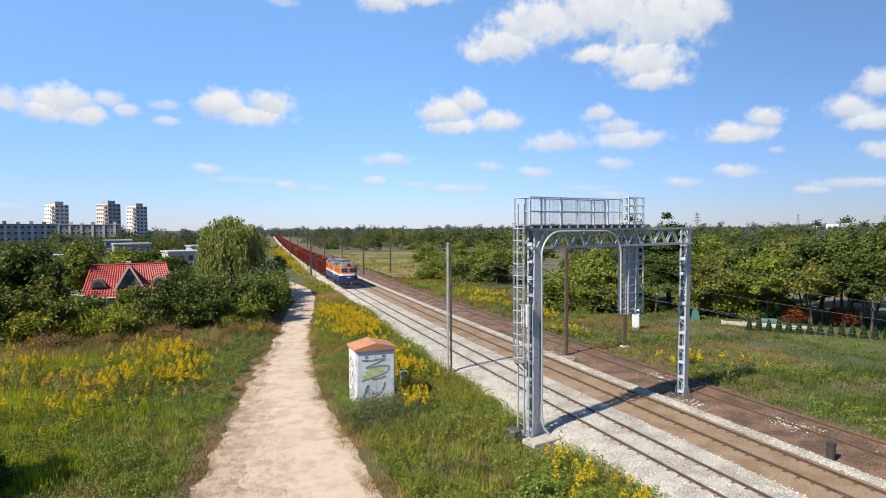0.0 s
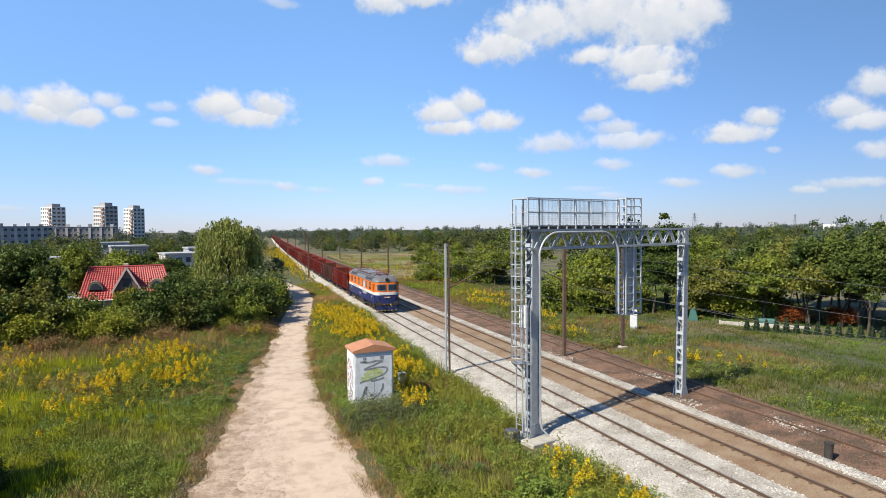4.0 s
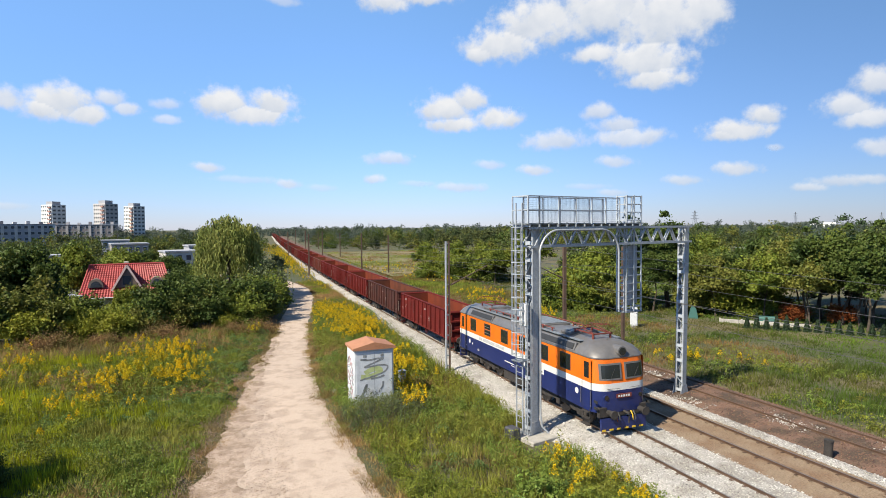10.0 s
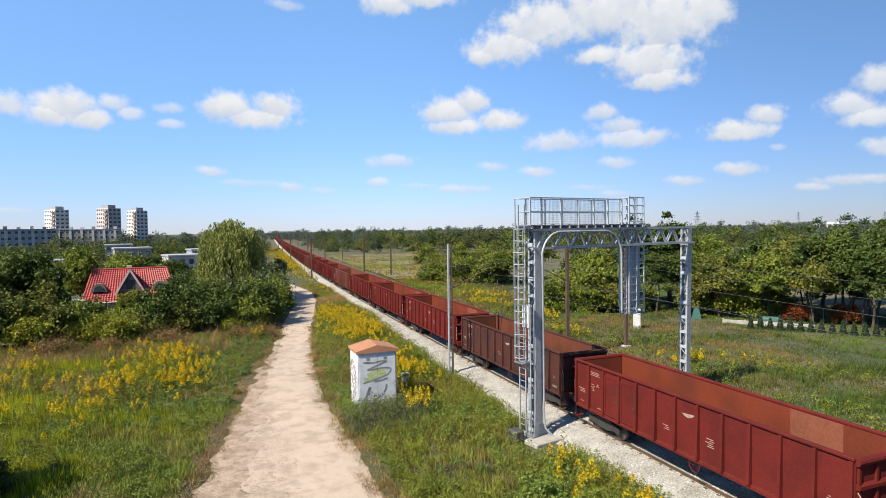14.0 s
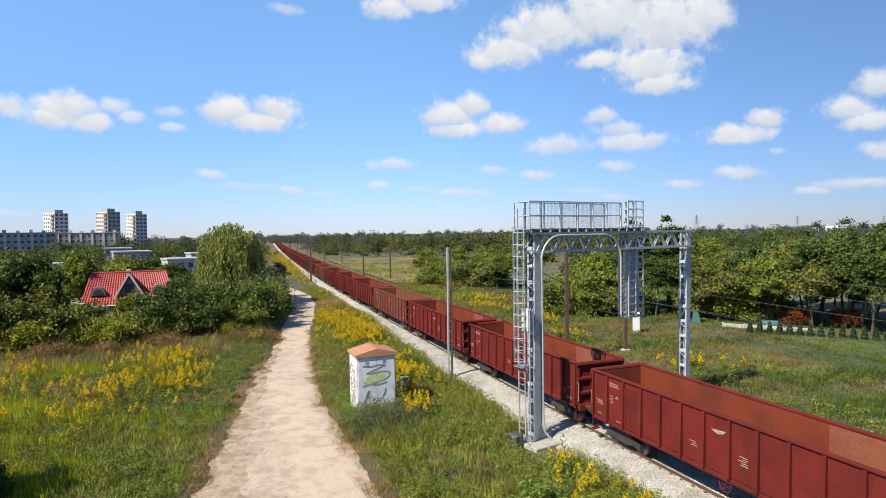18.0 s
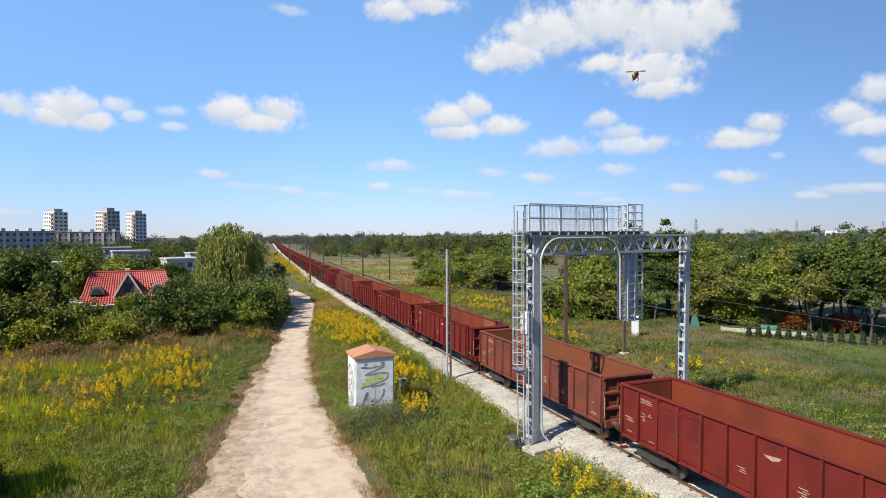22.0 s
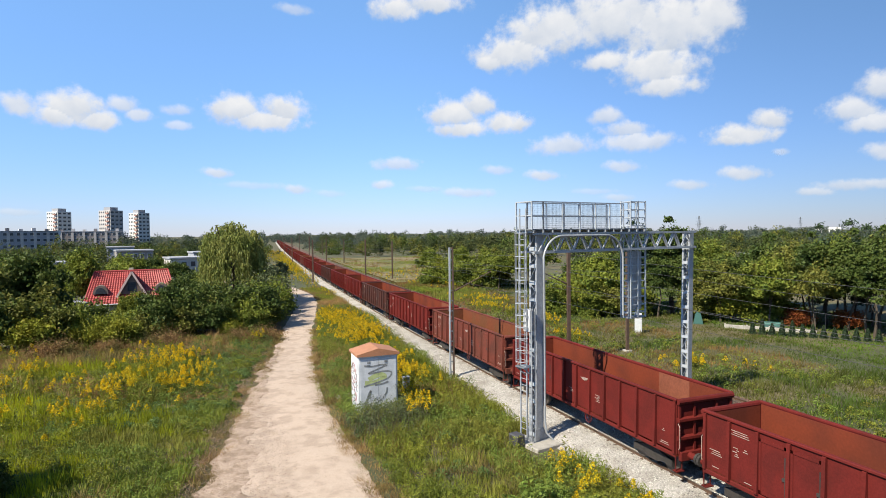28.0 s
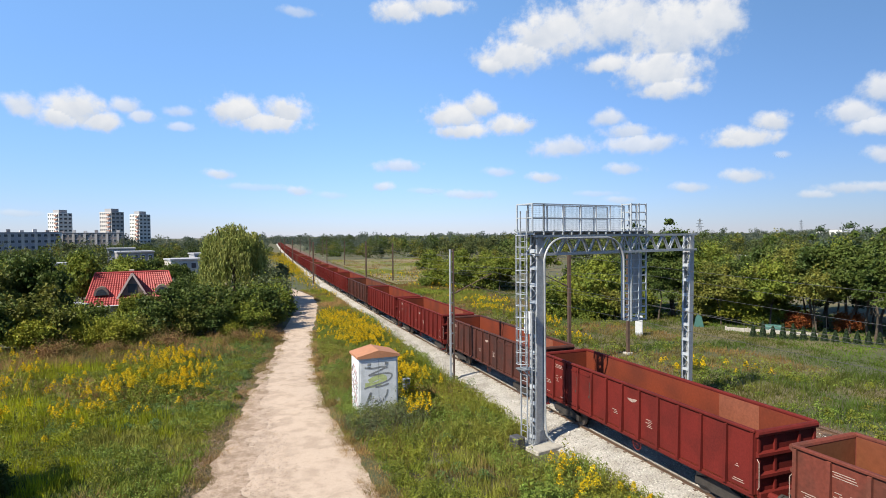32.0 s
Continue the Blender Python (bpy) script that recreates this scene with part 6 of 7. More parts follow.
def build_right_side():
    """Gardens beyond the trees on the right."""
    w = thing("garden_wall", "low pale garden wall behind a row of trees", "wall", pose(52.6, 40.2, -0.5, 0, 0, -52))
    for i in range(1, 5):
        part("wall_panel", Mesh().box(-9 + 2 * i, -7.06 + 2 * i, -0.1, 0.1, 0, 0.42, 0.02), M["concrete"], w)
        part("wall_pier", Mesh().box(-9.12 + 2 * i, -8.94 + 2 * i, -0.14, 0.14, 0, 0.5, 0.02), M["concrete"], w)
    pool = thing("garden_shelter", "turquoise sheet-covered garden shelter by the wall", "shed", pose(51.4, 42.9, -0.5, 0, 0, -52))
    part("cover", Mesh().box(-0.9, 0.9, -0.5, 0.5, 0.1, 0.85, 0.15), M["teal"], pool)
    t = thing("tarpaulin", "turquoise tarpaulin over a garden rack beside a post", "tarpaulin", pose(47.5, 48.6, -0.5, 0, 0, -40))
    part("cover", Mesh().prism([(-0.5, 0), (0.5, 0), (0.25, 1.2), (-0.1, 1.4), (-0.3, 1.1)], -0.25, 0.25), M["teal"], t)
    o = thing("orange_house", "orange-walled house at the edge of the gardens", "house", pose(66.0, 33.0, -0.5, 0, 0, -60))
    part("wall", Mesh().box(-3, 3, -3, 3, 0, 3.4), M["brick_orange"], o)
    part("roof", Mesh().prism([(-3.4, 3.4), (3.4, 3.4), (0, 5.2)], -3.3, 3.3), M["roof_tile"], o)
    c = thing("parked_car", "dark blue car parked behind the line", "car", pose(44.0, 58.5, -0.45, 0, 0, 65))
    part("body", Mesh().box(-0.85, 0.85, -2.1, 2.1, 0.3, 0.95, 0.12), M["blue_car"], c)
    part("cabin", Mesh().loft([[(-0.8, -1.2, 0.95), (0.8, -1.2, 0.95), (0.8, 1.4, 0.95), (-0.8, 1.4, 0.95)], [(-0.62, -0.7, 1.45), (0.62, -0.7, 1.45), (0.62, 0.9, 1.45), (-0.62, 0.9, 1.45)]]), M["dark_glass"], c)
    for x in (-0.8, 0.8):
        for y in (-1.3, 1.3):
            part("wheel", Mesh().bar((x - 0.1, y, 0.32), (x + 0.1, y, 0.32), 0.32, n=14), M["rubber"], c)
    b = thing("relay_cabinet", "white metal relay cabinet on a post beside the siding", "cabinet", pose(38.0, 46.6, -0.45, 0, 0, -35))
    part("body", Mesh().box(-0.34, 0.34, -0.25, 0.25, 0.2, 2.0, 0.02), M["whitepaint"], b)
    part("door", Mesh().box(-0.3, 0.3, -0.28, -0.25, 0.3, 1.9, 0.01), M["whitepaint"], b)
    part("plinth", Mesh().box(-0.3, 0.3, -0.22, 0.22, -0.1, 0.2), M["concrete"], b)
    s = thing("marker_stub", "short dark pipe stub beside the track", "pipe stub", pose(24.0, 16.95, -0.3, 0, 4, 0))
    part("pipe", Mesh().bar((0, 0, -0.1), (0, 0, 0.75), 0.17, n=14), M["under"], s, smooth=True)
    part("rim", Mesh().bar((0, 0, 0.72), (0, 0, 0.8), 0.19, n=14), M["under"], s)
    r = rnd(8)
    th = None
    for i in range(17):
        x, y = 47.8 + 0.55 * i, 42.0 - 0.62 * i
        if th is None:
            pts = []
            rr = rnd(9)
            n = 900
            z = rr.uniform(0, 1, n)
            a = rr.uniform(0, 6.283, n)
            rad = 0.34 * (1 - z) ** 0.7 * np.sqrt(rr.uniform(0.4, 1, n))
            th = leaf_mesh("crown", np.stack([rad * np.cos(a), rad * np.sin(a), 0.05 + 1.35 * z], 1), 0.05, 9, M["leaf_fir"])
        t = thing("thuja", "small dark conical thuja in a garden row", "shrub", pose(x, y, -0.5), "thuja row")
        t.scale = (1, 1, 1)
        part("crown", th, None, t, at=Matrix.Diagonal((1.0, 1.0, 0.75 + 0.4 * r.uniform(), 1)))
        part("stem", Mesh().bar((0, 0, 0), (0, 0, 0.5), 0.03, n=5), M["bark"], t)
    for x, y, s in ((55.0, 43.0, 0.8), (58.2, 40.2, 0.8)):
        plant("shrub_red", x, y, s, s * 70, "red_shrub", "garden shrub with red autumn leaves", "shrub", "red shrubs")


def build_bee():
    """A bee that passes close to the lens; its body points along its local y."""
    bee = thing("bee", "hovering brown and golden bee close to the camera", "bee", pose(0.5, -1.0, EYE_Z))

    def ball(rx, ry, rz, y, z=0.0):
        rings = []
        for k in range(9):
            t = math.pi * k / 8
            rad = max(math.sin(t), 0.02)
            rings.append([(rx * rad * math.cos(a), y - ry * math.cos(t), z + rz * rad * math.sin(a)) for a in [2 * math.pi * i / 12 for i in range(12)]])
        return Mesh().loft(rings)

    part("thorax", ball(0.0026, 0.0028, 0.0026, 0.0), M["bee_gold"], bee, "furry golden thorax", smooth=True)
    part("head", ball(0.0019, 0.0014, 0.0018, 0.0038), M["bee_dark"], bee, smooth=True)
    for k in range(5):
        y = -0.0026 - 0.0015 * k
        part("abdomen_band", ball(0.0027 - 0.0003 * k, 0.0011, 0.0026 - 0.0003 * k, y, -0.0003 * k), M["bee_gold" if k % 2 == 0 else "bee_dark"], bee, smooth=True)
    for s in (-1, 1):
        part("wing", Mesh().prism([(s * 0.001, 0.001), (s * 0.006, 0.0035), (s * 0.0088, 0.001), (s * 0.0075, -0.0015), (s * 0.003, -0.0015)], 0.0024, 0.00246, axis="z"), M["bee_wing"], bee, "thin clear wing")
        for y in (-0.001, 0.0008, 0.002):
            part("leg", Mesh().tube([(s * 0.0012, y, -0.002), (s * 0.0022, y - 0.0008, -0.0038), (s * 0.0018, y - 0.0022, -0.0052)], 0.00018, 5), M["bee_dark"], bee)
        part("antenna", Mesh().tube([(s * 0.0006, 0.005, 0.001), (s * 0.0012, 0.0066, 0.0016)], 0.00012, 4), M["bee_dark"], bee)

    def at(az, el, d, turn, tip=0):
        a, e = radians(az), radians(el)
        return pose(d * math.sin(a) * math.cos(e), d * math.cos(a) * math.cos(e), EYE_Z + d * math.sin(e), tip, 0, turn)

    rows = [(0, at(80, 20, 1.5, 60)), (15.8, at(75, 14, 1.5, 60)), (16.5, at(42.3, 4.6, 1.1, 70)), (16.8, at(52, 6, 1.0, 20)), (17.0, at(58.4, 6.6, 1.0, -10)), (17.2, at(52, 7, 1.0, 60)), (17.5, at(39.9, 7.0, 1.1, 80)), (17.8, at(60, 9, 1.0, 0)), (18.6, at(70, 10, 0.6, 60)), (18.85, at(60, 7, 0.4, 100)), (19.0, at(46.2, 6.5, 0.34, 120)), (19.1, at(53.5, 6.5, 0.62, 60)), (19.3, at(70, 8, 0.9, 30)), (21.2, at(20, 40, 0.6, 60)), (21.4, at(41.5, 8.7, 0.42, 100)), (21.5, at(53.4, 7.6, 0.36, 110)), (21.7, at(66, 10, 0.5, 60)), (21.9, at(56, 14, 0.6, 90)), (22.0, at(39.2, 14.4, 0.55, 150)), (22.2, at(15, 38, 0.7, 160)), (23.0, at(60, 60, 1.2, 100)), (32, at(80, 40, 1.5, 60))]
    return bee, rows


def build_pylon(az, dist, h):
    x, y = dist * math.sin(radians(az)), dist * math.cos(radians(az))
    p = thing("electricity_pylon", "grey lattice electricity pylon on the horizon", "pylon", pose(x, y, -1, 0, 0, -az + 30))
    for sx, sy in ((-1, -1), (1, -1), (1, 1), (-1, 1)):
        part("leg", Mesh().bar((sx * 3, sy * 3, 0), (sx * 0.4, sy * 0.4, h), 0.35), M["galv_dark"], p)
    for z, w in ((h * 0.62, 6), (h * 0.76, 5), (h * 0.9, 4)):
        part("crossarm", Mesh().bar((-w, 0, z), (w, 0, z), 0.4, 0.5), M["galv_dark"], p)
    for i in range(8):
        a, b = h * i / 9, h * (i + 1) / 9
        wa, wb = 3 - 2.6 * a / h, 3 - 2.6 * b / h
        part("brace", Mesh().bar((-wa, -wa, a), (wb, -wb, b), 0.22), M["galv_dark"], p)
    return p


def build_tower(x, y, w, d, top, face, base=-4.0, turn=0.0, storeys=11, cols=6):
    b = thing("apartment_tower", "tall pale concrete apartment tower far off", "apartment building", pose(x, y, base, 0, 0, turn), group="far apartment towers")
    h = top - base
    part("wall", Mesh().box(-w / 2, w / 2, -d / 2, d / 2, 0, h), M[face], b)
    part("roof_house", Mesh().box(-w * 0.28, w * 0.28, -d * 0.3, d * 0.3, h, h + 2.4), M["panel_grey"], b)
    st = h / storeys
    for r in range(storeys):
        for c in range(cols):
            xx = -w / 2 + w * (c + 0.5) / cols
            part("window", Mesh().box(xx - w / cols * 0.28, xx + w / cols * 0.28, -d / 2 - 0.05, -d / 2 + 0.05, r * st + 0.9, r * st + 2.2), M["far_glass"], b)
            if c < 3:
                yy = -d / 2 + d * (c + 0.5) / 3
                part("window", Mesh().box(w / 2 - 0.05, w / 2 + 0.05, yy - d * 0.1, yy + d * 0.1, r * st + 0.9, r * st + 2.2), M["far_glass"], b)
        part("balcony", Mesh().box(w * 0.16, w * 0.44, -d / 2 - 1.1, -d / 2, r * st + 0.3, r * st + 1.3), M["balcony"], b)
    return b


# ---- clouds: thin far sheets, drifting slowly ----
def cloud_material():
    m = bpy.data.materials.new("sunlit cloud")
    m.use_nodes = True
    nt = m.node_tree
    N, L = nt.nodes, nt.links
    N.remove(N["Principled BSDF"])
    den, sh = N.new("ShaderNodeAttribute"), N.new("ShaderNodeAttribute")
    den.attribute_name, sh.attribute_name = "puff", "shade"
    tc = N.new("ShaderNodeTexCoord")
    tex = N.new("ShaderNodeTexNoise")
    tex.inputs["Scale"].default_value, tex.inputs["Detail"].default_value, tex.inputs["Roughness"].default_value = 0.009, 8.0, 0.58
    L.new(tc.outputs["Object"], tex.inputs["Vector"])
    add = N.new("ShaderNodeMath")
    add.operation = "MULTIPLY_ADD"
    add.inputs[1].default_value = 2.0
    L.new(tex.outputs[0], add.inputs[0]), L.new(den.outputs["Fac"], add.inputs[2])
    ramp = N.new("ShaderNodeMapRange")
    ramp.interpolation_type = "SMOOTHSTEP"
    ramp.inputs[1].default_value, ramp.inputs[2].default_value = 0.85, 1.75
    L.new(add.outputs[0], ramp.inputs[0])
    mul = N.new("ShaderNodeMath")
    mul.operation = "MULTIPLY"
    edge = N.new("ShaderNodeAttribute")
    edge.attribute_name = "veil"
    L.new(ramp.outputs[0], mul.inputs[0]), L.new(edge.outputs["Fac"], mul.inputs[1])
    # sunlit tops and shaded undersides are put into the colour of the glowing sheet
    col = N.new("ShaderNodeMix")
    col.data_type = "RGBA"
    col.inputs[6].default_value, col.inputs[7].default_value = (0.62, 0.7, 0.83, 1), (0.97, 0.98, 1.0, 1)
    cr = N.new("ShaderNodeMapRange")
    cr.inputs[1].default_value, cr.inputs[2].default_value = -0.5, 0.35
    mixn = N.new("ShaderNodeMath")
    mixn.operation = "MULTIPLY_ADD"
    mixn.inputs[1].default_value = 1.2
    t2 = N.new("ShaderNodeTexNoise")
    t2.inputs["Scale"].default_value, t2.inputs["Detail"].default_value = 0.006, 5.0
    L.new(tc.outputs["Object"], t2.inputs["Vector"])
    sub = N.new("ShaderNodeMath")
    sub.operation = "SUBTRACT"
    sub.inputs[1].default_value = 0.5
    L.new(t2.outputs[0], sub.inputs[0]), L.new(sub.outputs[0], mixn.inputs[0]), L.new(sh.outputs["Fac"], mixn.inputs[2]), L.new(mixn.outputs[0], cr.inputs[0])
    L.new(cr.outputs[0], col.inputs[0])
    em, tr, ms = N.new("ShaderNodeEmission"), N.new("ShaderNodeBsdfTransparent"), N.new("ShaderNodeMixShader")
    em.inputs[1].default_value = CLOUD_LIGHT
    L.new(col.outputs[2], em.inputs[0])
    L.new(mul.outputs[0], ms.inputs[0]), L.new(tr.outputs[0], ms.inputs[1]), L.new(em.outputs[0], ms.inputs[2])
    L.new(ms.outputs[0], N["Material Output"].inputs[0])
    return m


CLOUD_LIGHT = 0.42
CLOUDS = []
CLOUD_MAT = cloud_material()


def cloud(az, el, daz, de, dens, puffs):
    """A cloud far off at a heading and height in degrees, made of puffs (x, z, half width, half height in metres)."""
    far = 4100
    x0, x1 = min(p[0] - p[2] for p in puffs) * 1.0 - 90, max(p[0] + p[2] for p in puffs) + 90
    z0, z1 = min(p[1] - p[3] for p in puffs) - 70, max(p[1] + p[3] for p in puffs) + 70
    step = max(9.0, (x1 - x0) / 130)
    xs, zs = np.arange(x0, x1 + step, step), np.arange(z0, z1 + step, step)
    X, Z = np.meshgrid(xs, zs)
    d = np.full(X.shape, -2.0)
    sh = np.zeros(X.shape)
    for px, pz, rx, rz in puffs:
        e = 1 - np.sqrt(((X - px) / (rx * 1.12)) ** 2 + ((Z - pz) / (rz * np.where(Z < pz, 0.9, 1.15))) ** 2)
        e = np.maximum(e, -2)
        sh = np.where(e > d, (Z - pz) / rz * 0.5, sh)
        d = np.maximum(d, e) + 0.12 * np.maximum(np.minimum(d, e), 0)
    nx, nz = len(xs), len(zs)
    v = np.stack([X, Z, np.zeros_like(X)], -1).reshape(-1, 3)
    i = np.arange(nx * nz).reshape(nz, nx)
    f = np.stack([i[:-1, :-1], i[:-1, 1:], i[1:, 1:], i[1:, :-1]], -1).reshape(-1, 4)
    me = soup("cloud", v, f, CLOUD_MAT)
    for name, a in (("puff", d * 1.15), ("shade", sh), ("veil", np.full(X.shape, dens))):
        at = me.attributes.new(name, "FLOAT", "POINT")
        at.data.foreach_set("value", a.astype(np.float32).ravel())

    def spot(a, e):
        a, e = radians(a), radians(e)
        p = Vector((math.sin(a) * math.cos(e), math.cos(a) * math.cos(e), math.sin(e))) * far
        eye = Vector((0, 0, EYE_Z))
        return look(eye + p, eye) @ pose(0, 0, 0, 0, 180, 0)

    ob = new("cloud", me)
    ob.matrix_basis = spot(az, el)
    tagged(ob, "white fair-weather cumulus cloud drifting in a blue sky", "cloud", "clouds in the sky", "structure")
    CLOUDS.append((ob, spot(az, el), spot(az + daz, el + de)))


cloud(35.34, 16.96, 1.18, -0.33, 1.00, [(-607, 11, 279, 128), (-367, 131, 319, 179), (31, 170, 359, 199), (390, 91, 359, 239), (629, 131, 179, 179), (310, -148, 279, 139), (390, -268, 199, 80), (-9, -89, 179, 64), (-766, -29, 139, 64)])
cloud(16.88, 21.04, 1.20, -0.12, 1.00, [(-120, -20, 159, 80), (120, 20, 239, 60)])
cloud(-12.09, 9.70, 0.83, 0.26, 1.00, [(-7, 40, 179, 112), (-106, -20, 120, 72), (113, -20, 112, 72)])
cloud(-8.08, 10.50, 0.90, 0.27, 0.80, [(-40, 24, 88, 56), (40, -24, 72, 48)])
cloud(-4.45, 10.08, 0.91, 0.26, 0.60, [(6, 46, 88, 40), (-6, -46, 88, 32)])
cloud(2.44, 10.93, 1.15, 0.21, 1.00, [(-153, 13, 183, 112), (146, 33, 167, 96), (7, -46, 247, 80)])
cloud(23.14, 10.70, 0.83, 0.25, 1.00, [(-139, 25, 207, 112), (20, 85, 139, 100), (219, -35, 159, 80), (-100, -75, 199, 64)])
cloud(35.91, 8.89, 0.67, 0.17, 0.80, [(-289, -67, 239, 72), (-10, 113, 112, 64), (189, -67, 231, 72), (110, 21, 159, 56)])
cloud(47.99, 8.29, 0.26, 0.12, 1.00, [(-20, -20, 191, 72), (120, 60, 112, 72), (-100, -40, 120, 48)])
cloud(56.75, 9.39, 0.14, 0.07, 0.90, [(60, 106, 128, 96), (-80, -13, 135, 80), (20, -93, 159, 64)])
cloud(57.78, 5.88, 0.14, 0.08, 0.80, [(0, 0, 100, 56)])
cloud(-1.08, 5.43, 0.77, 0.23, 0.80, [(0, 0, 96, 36)])
cloud(5.97, 4.08, 0.73, 0.17, 0.70, [(0, 0, 88, 36)])
cloud(14.82, 5.54, 0.71, 0.11, 0.70, [(60, 70, 167, 52), (-60, -70, 80, 36)])
cloud(25.49, 5.90, 0.66, 0.10, 0.60, [(0, 0, 104, 36)])
cloud(29.86, 5.28, 0.59, 0.10, 0.80, [(0, 0, 116, 40)])
cloud(22.39, 3.74, 0.67, 0.11, 0.60, [(0, 0, 191, 36)])
cloud(37.33, 5.88, 0.46, 0.09, 0.70, [(0, 0, 116, 44)])
cloud(47.59, 4.78, 0.26, 0.08, 0.85, [(0, 0, 128, 48)])
cloud(43.25, 3.96, 0.33, 0.09, 0.70, [(0, 0, 116, 36)])
cloud(54.05, 3.15, 0.15, 0.09, 0.70, [(80, 16, 143, 36), (-80, -16, 100, 28)])
cloud(57.58, 3.40, 0.11, 0.08, 0.70, [(0, 0, 80, 32)])
cloud(-15.92, 10.15, 0.76, 0.26, 0.90, [(0, 0, 88, 72)])
cloud(5.71, 20.34, 1.13, -0.05, 0.50, [(0, 0, 112, 36)])
cloud(37.09, 2.99, 0.41, 0.10, 0.50, [(0, 0, 104, 28)])
cloud(50.58, 6.43, 0.25, 0.08, 0.50, [(0, 0, 48, 24)])
cloud(9.12, 3.74, 0.70, 0.11, 0.35, [(0, 0, 104, 28)])
cloud(18.40, 4.15, 0.67, 0.11, 0.35, [(0, 0, 128, 24)])
cloud(34.76, 3.62, 0.42, 0.10, 0.35, [(0, 0, 143, 24)])
cloud(1.92, 4.43, 0.75, 0.12, 0.35, [(0, 0, 199, 28)])
cloud(-16.07, 1.86, 0.65, 0.10, 0.40, [(0, 0, 120, 24)])


# ---- meadow cover ----
def patchy(x, y, k, seed):
    """Smooth uneven field between 0 and 1."""
    r = rnd(seed)
    f = np.zeros_like(x)
    for i in range(5):
        a, b, c = r.normal(size=3)
        f = f + np.sin(k * (a * x + b * y) * (1 + 0.4 * i) + 6 * c) / (1 + 0.3 * i)
    return 1 / (1 + np.exp(-1.6 * f))


def lumpy(x, y, seed):
    """Uneven field of clumps under a metre across, between 0 and 1."""
    return patchy(x, y, 1.5, seed) * patchy(x, y, 3.1, seed + 1) ** 0.5


def heights(x, y):
    return np.array([fall(float(a), float(b)) for a, b in zip(x, y)])


def blades(name, x, y, h, w, n, seed, material, label, lean=0.5, spread=0.16):
    """Tufts of n narrow blades standing at x, y."""
    r = rnd(seed)
    X, Y, H = np.repeat(x, n), np.repeat(y, n), np.repeat(h, n) * r.uniform(0.5, 1.15, len(x) * n)
    Z = np.repeat(heights(x, y), n) - 0.03
    if "stalks" not in name:
        H = H * np.repeat((0.7 if "dry" in name else 0.4) + 1.1 * lumpy(x, y, 300 + seed % 3), n)
    X, Y = X + r.normal(size=X.size) * spread, Y + r.normal(size=X.size) * spread
    a = r.uniform(0, 6.283, X.size)
    # neighbouring tufts lean the same way
    t = np.repeat(6.283 * patchy(x, y, 0.9, 320 + seed % 5), n) + r.normal(size=X.size) * 0.9
    W = w * r.uniform(0.6, 1.3, X.size)
    v = np.empty((X.size, 3, 3), np.float32)
    v[:, 0] = np.stack([X - W * np.cos(a), Y - W * np.sin(a), Z], 1)
    v[:, 1] = np.stack([X + W * np.cos(a), Y + W * np.sin(a), Z], 1)
    L = H * lean * r.uniform(0.1, 1, X.size)
    v[:, 2] = np.stack([X + L * np.cos(t), Y + L * np.sin(t), Z + H], 1)
    me = soup(name, v.reshape(-1, 3), np.arange(X.size * 3).reshape(-1, 3), material)
    return tagged(part(name, me, None), label, "grass" if "grass" in name else "weeds", kind="stuff")


def leafy(name, x, y, h, rad, n, size, seed, material, label, top=False, droop=0.0):
    """Clumps of n small leaves; top: only the plume at the head of each plant."""
    r = rnd(seed)
    Z = heights(x, y)
    if not top:
        h, rad = h * r.uniform(0.45, 1.4, len(x)), rad * r.uniform(0.6, 1.4, len(x))
    X, Y, H, Rr = (np.repeat(v, n) for v in (x, y, h, rad))
    Z = np.repeat(Z, n)
    u = r.uniform(0, 1, X.size)
    if top:
        zz = H * (0.72 + 0.34 * u)
        rr = Rr * (1.05 - 0.85 * u)
    else:
        zz = H * (0.03 + 0.97 * u ** 0.8)
        rr = Rr * np.sqrt(1.05 - u ** 2)
    a = r.uniform(0, 6.283, X.size)
    q = np.sqrt(r.uniform(0.1, 1, X.size))
    c = np.stack([X + rr * q * np.cos(a), Y + rr * q * np.sin(a), Z + zz], 1)
    me = leaf_mesh(name, c, size if top else size * 0.66, seed + 1, material, droop, 1.0 if top else 2.1)
    return tagged(part(name, me, None), label, "wild flowers" if top else "weeds", kind="stuff")


def region(n, y0, y1, left, right, seed, power=1.0):
    """Points between two edges (functions of y), denser towards y0."""
    r = rnd(seed)
    y = y0 + (y1 - y0) * r.uniform(0, 1, n) ** power
    l, rr = left(y), right(y)
    x = l + (rr - l) * r.uniform(0, 1, n)
    return x, y


def lat_np(y):
    u = np.maximum(y - 15.0, -60.0)
    return BEND * (u + EASE * (np.exp(-u / EASE) - 1))


def clear(x, y):
    """False on the kiosk's plinth and the gantry's foundation."""
    return ~((np.abs(x - 7.95) < 1.2) & (np.abs(y - 32.6) < 1.0)) & ~((np.abs(x - 13.6) < 1.1) & (np.abs(y - 23.6) < 1.9))


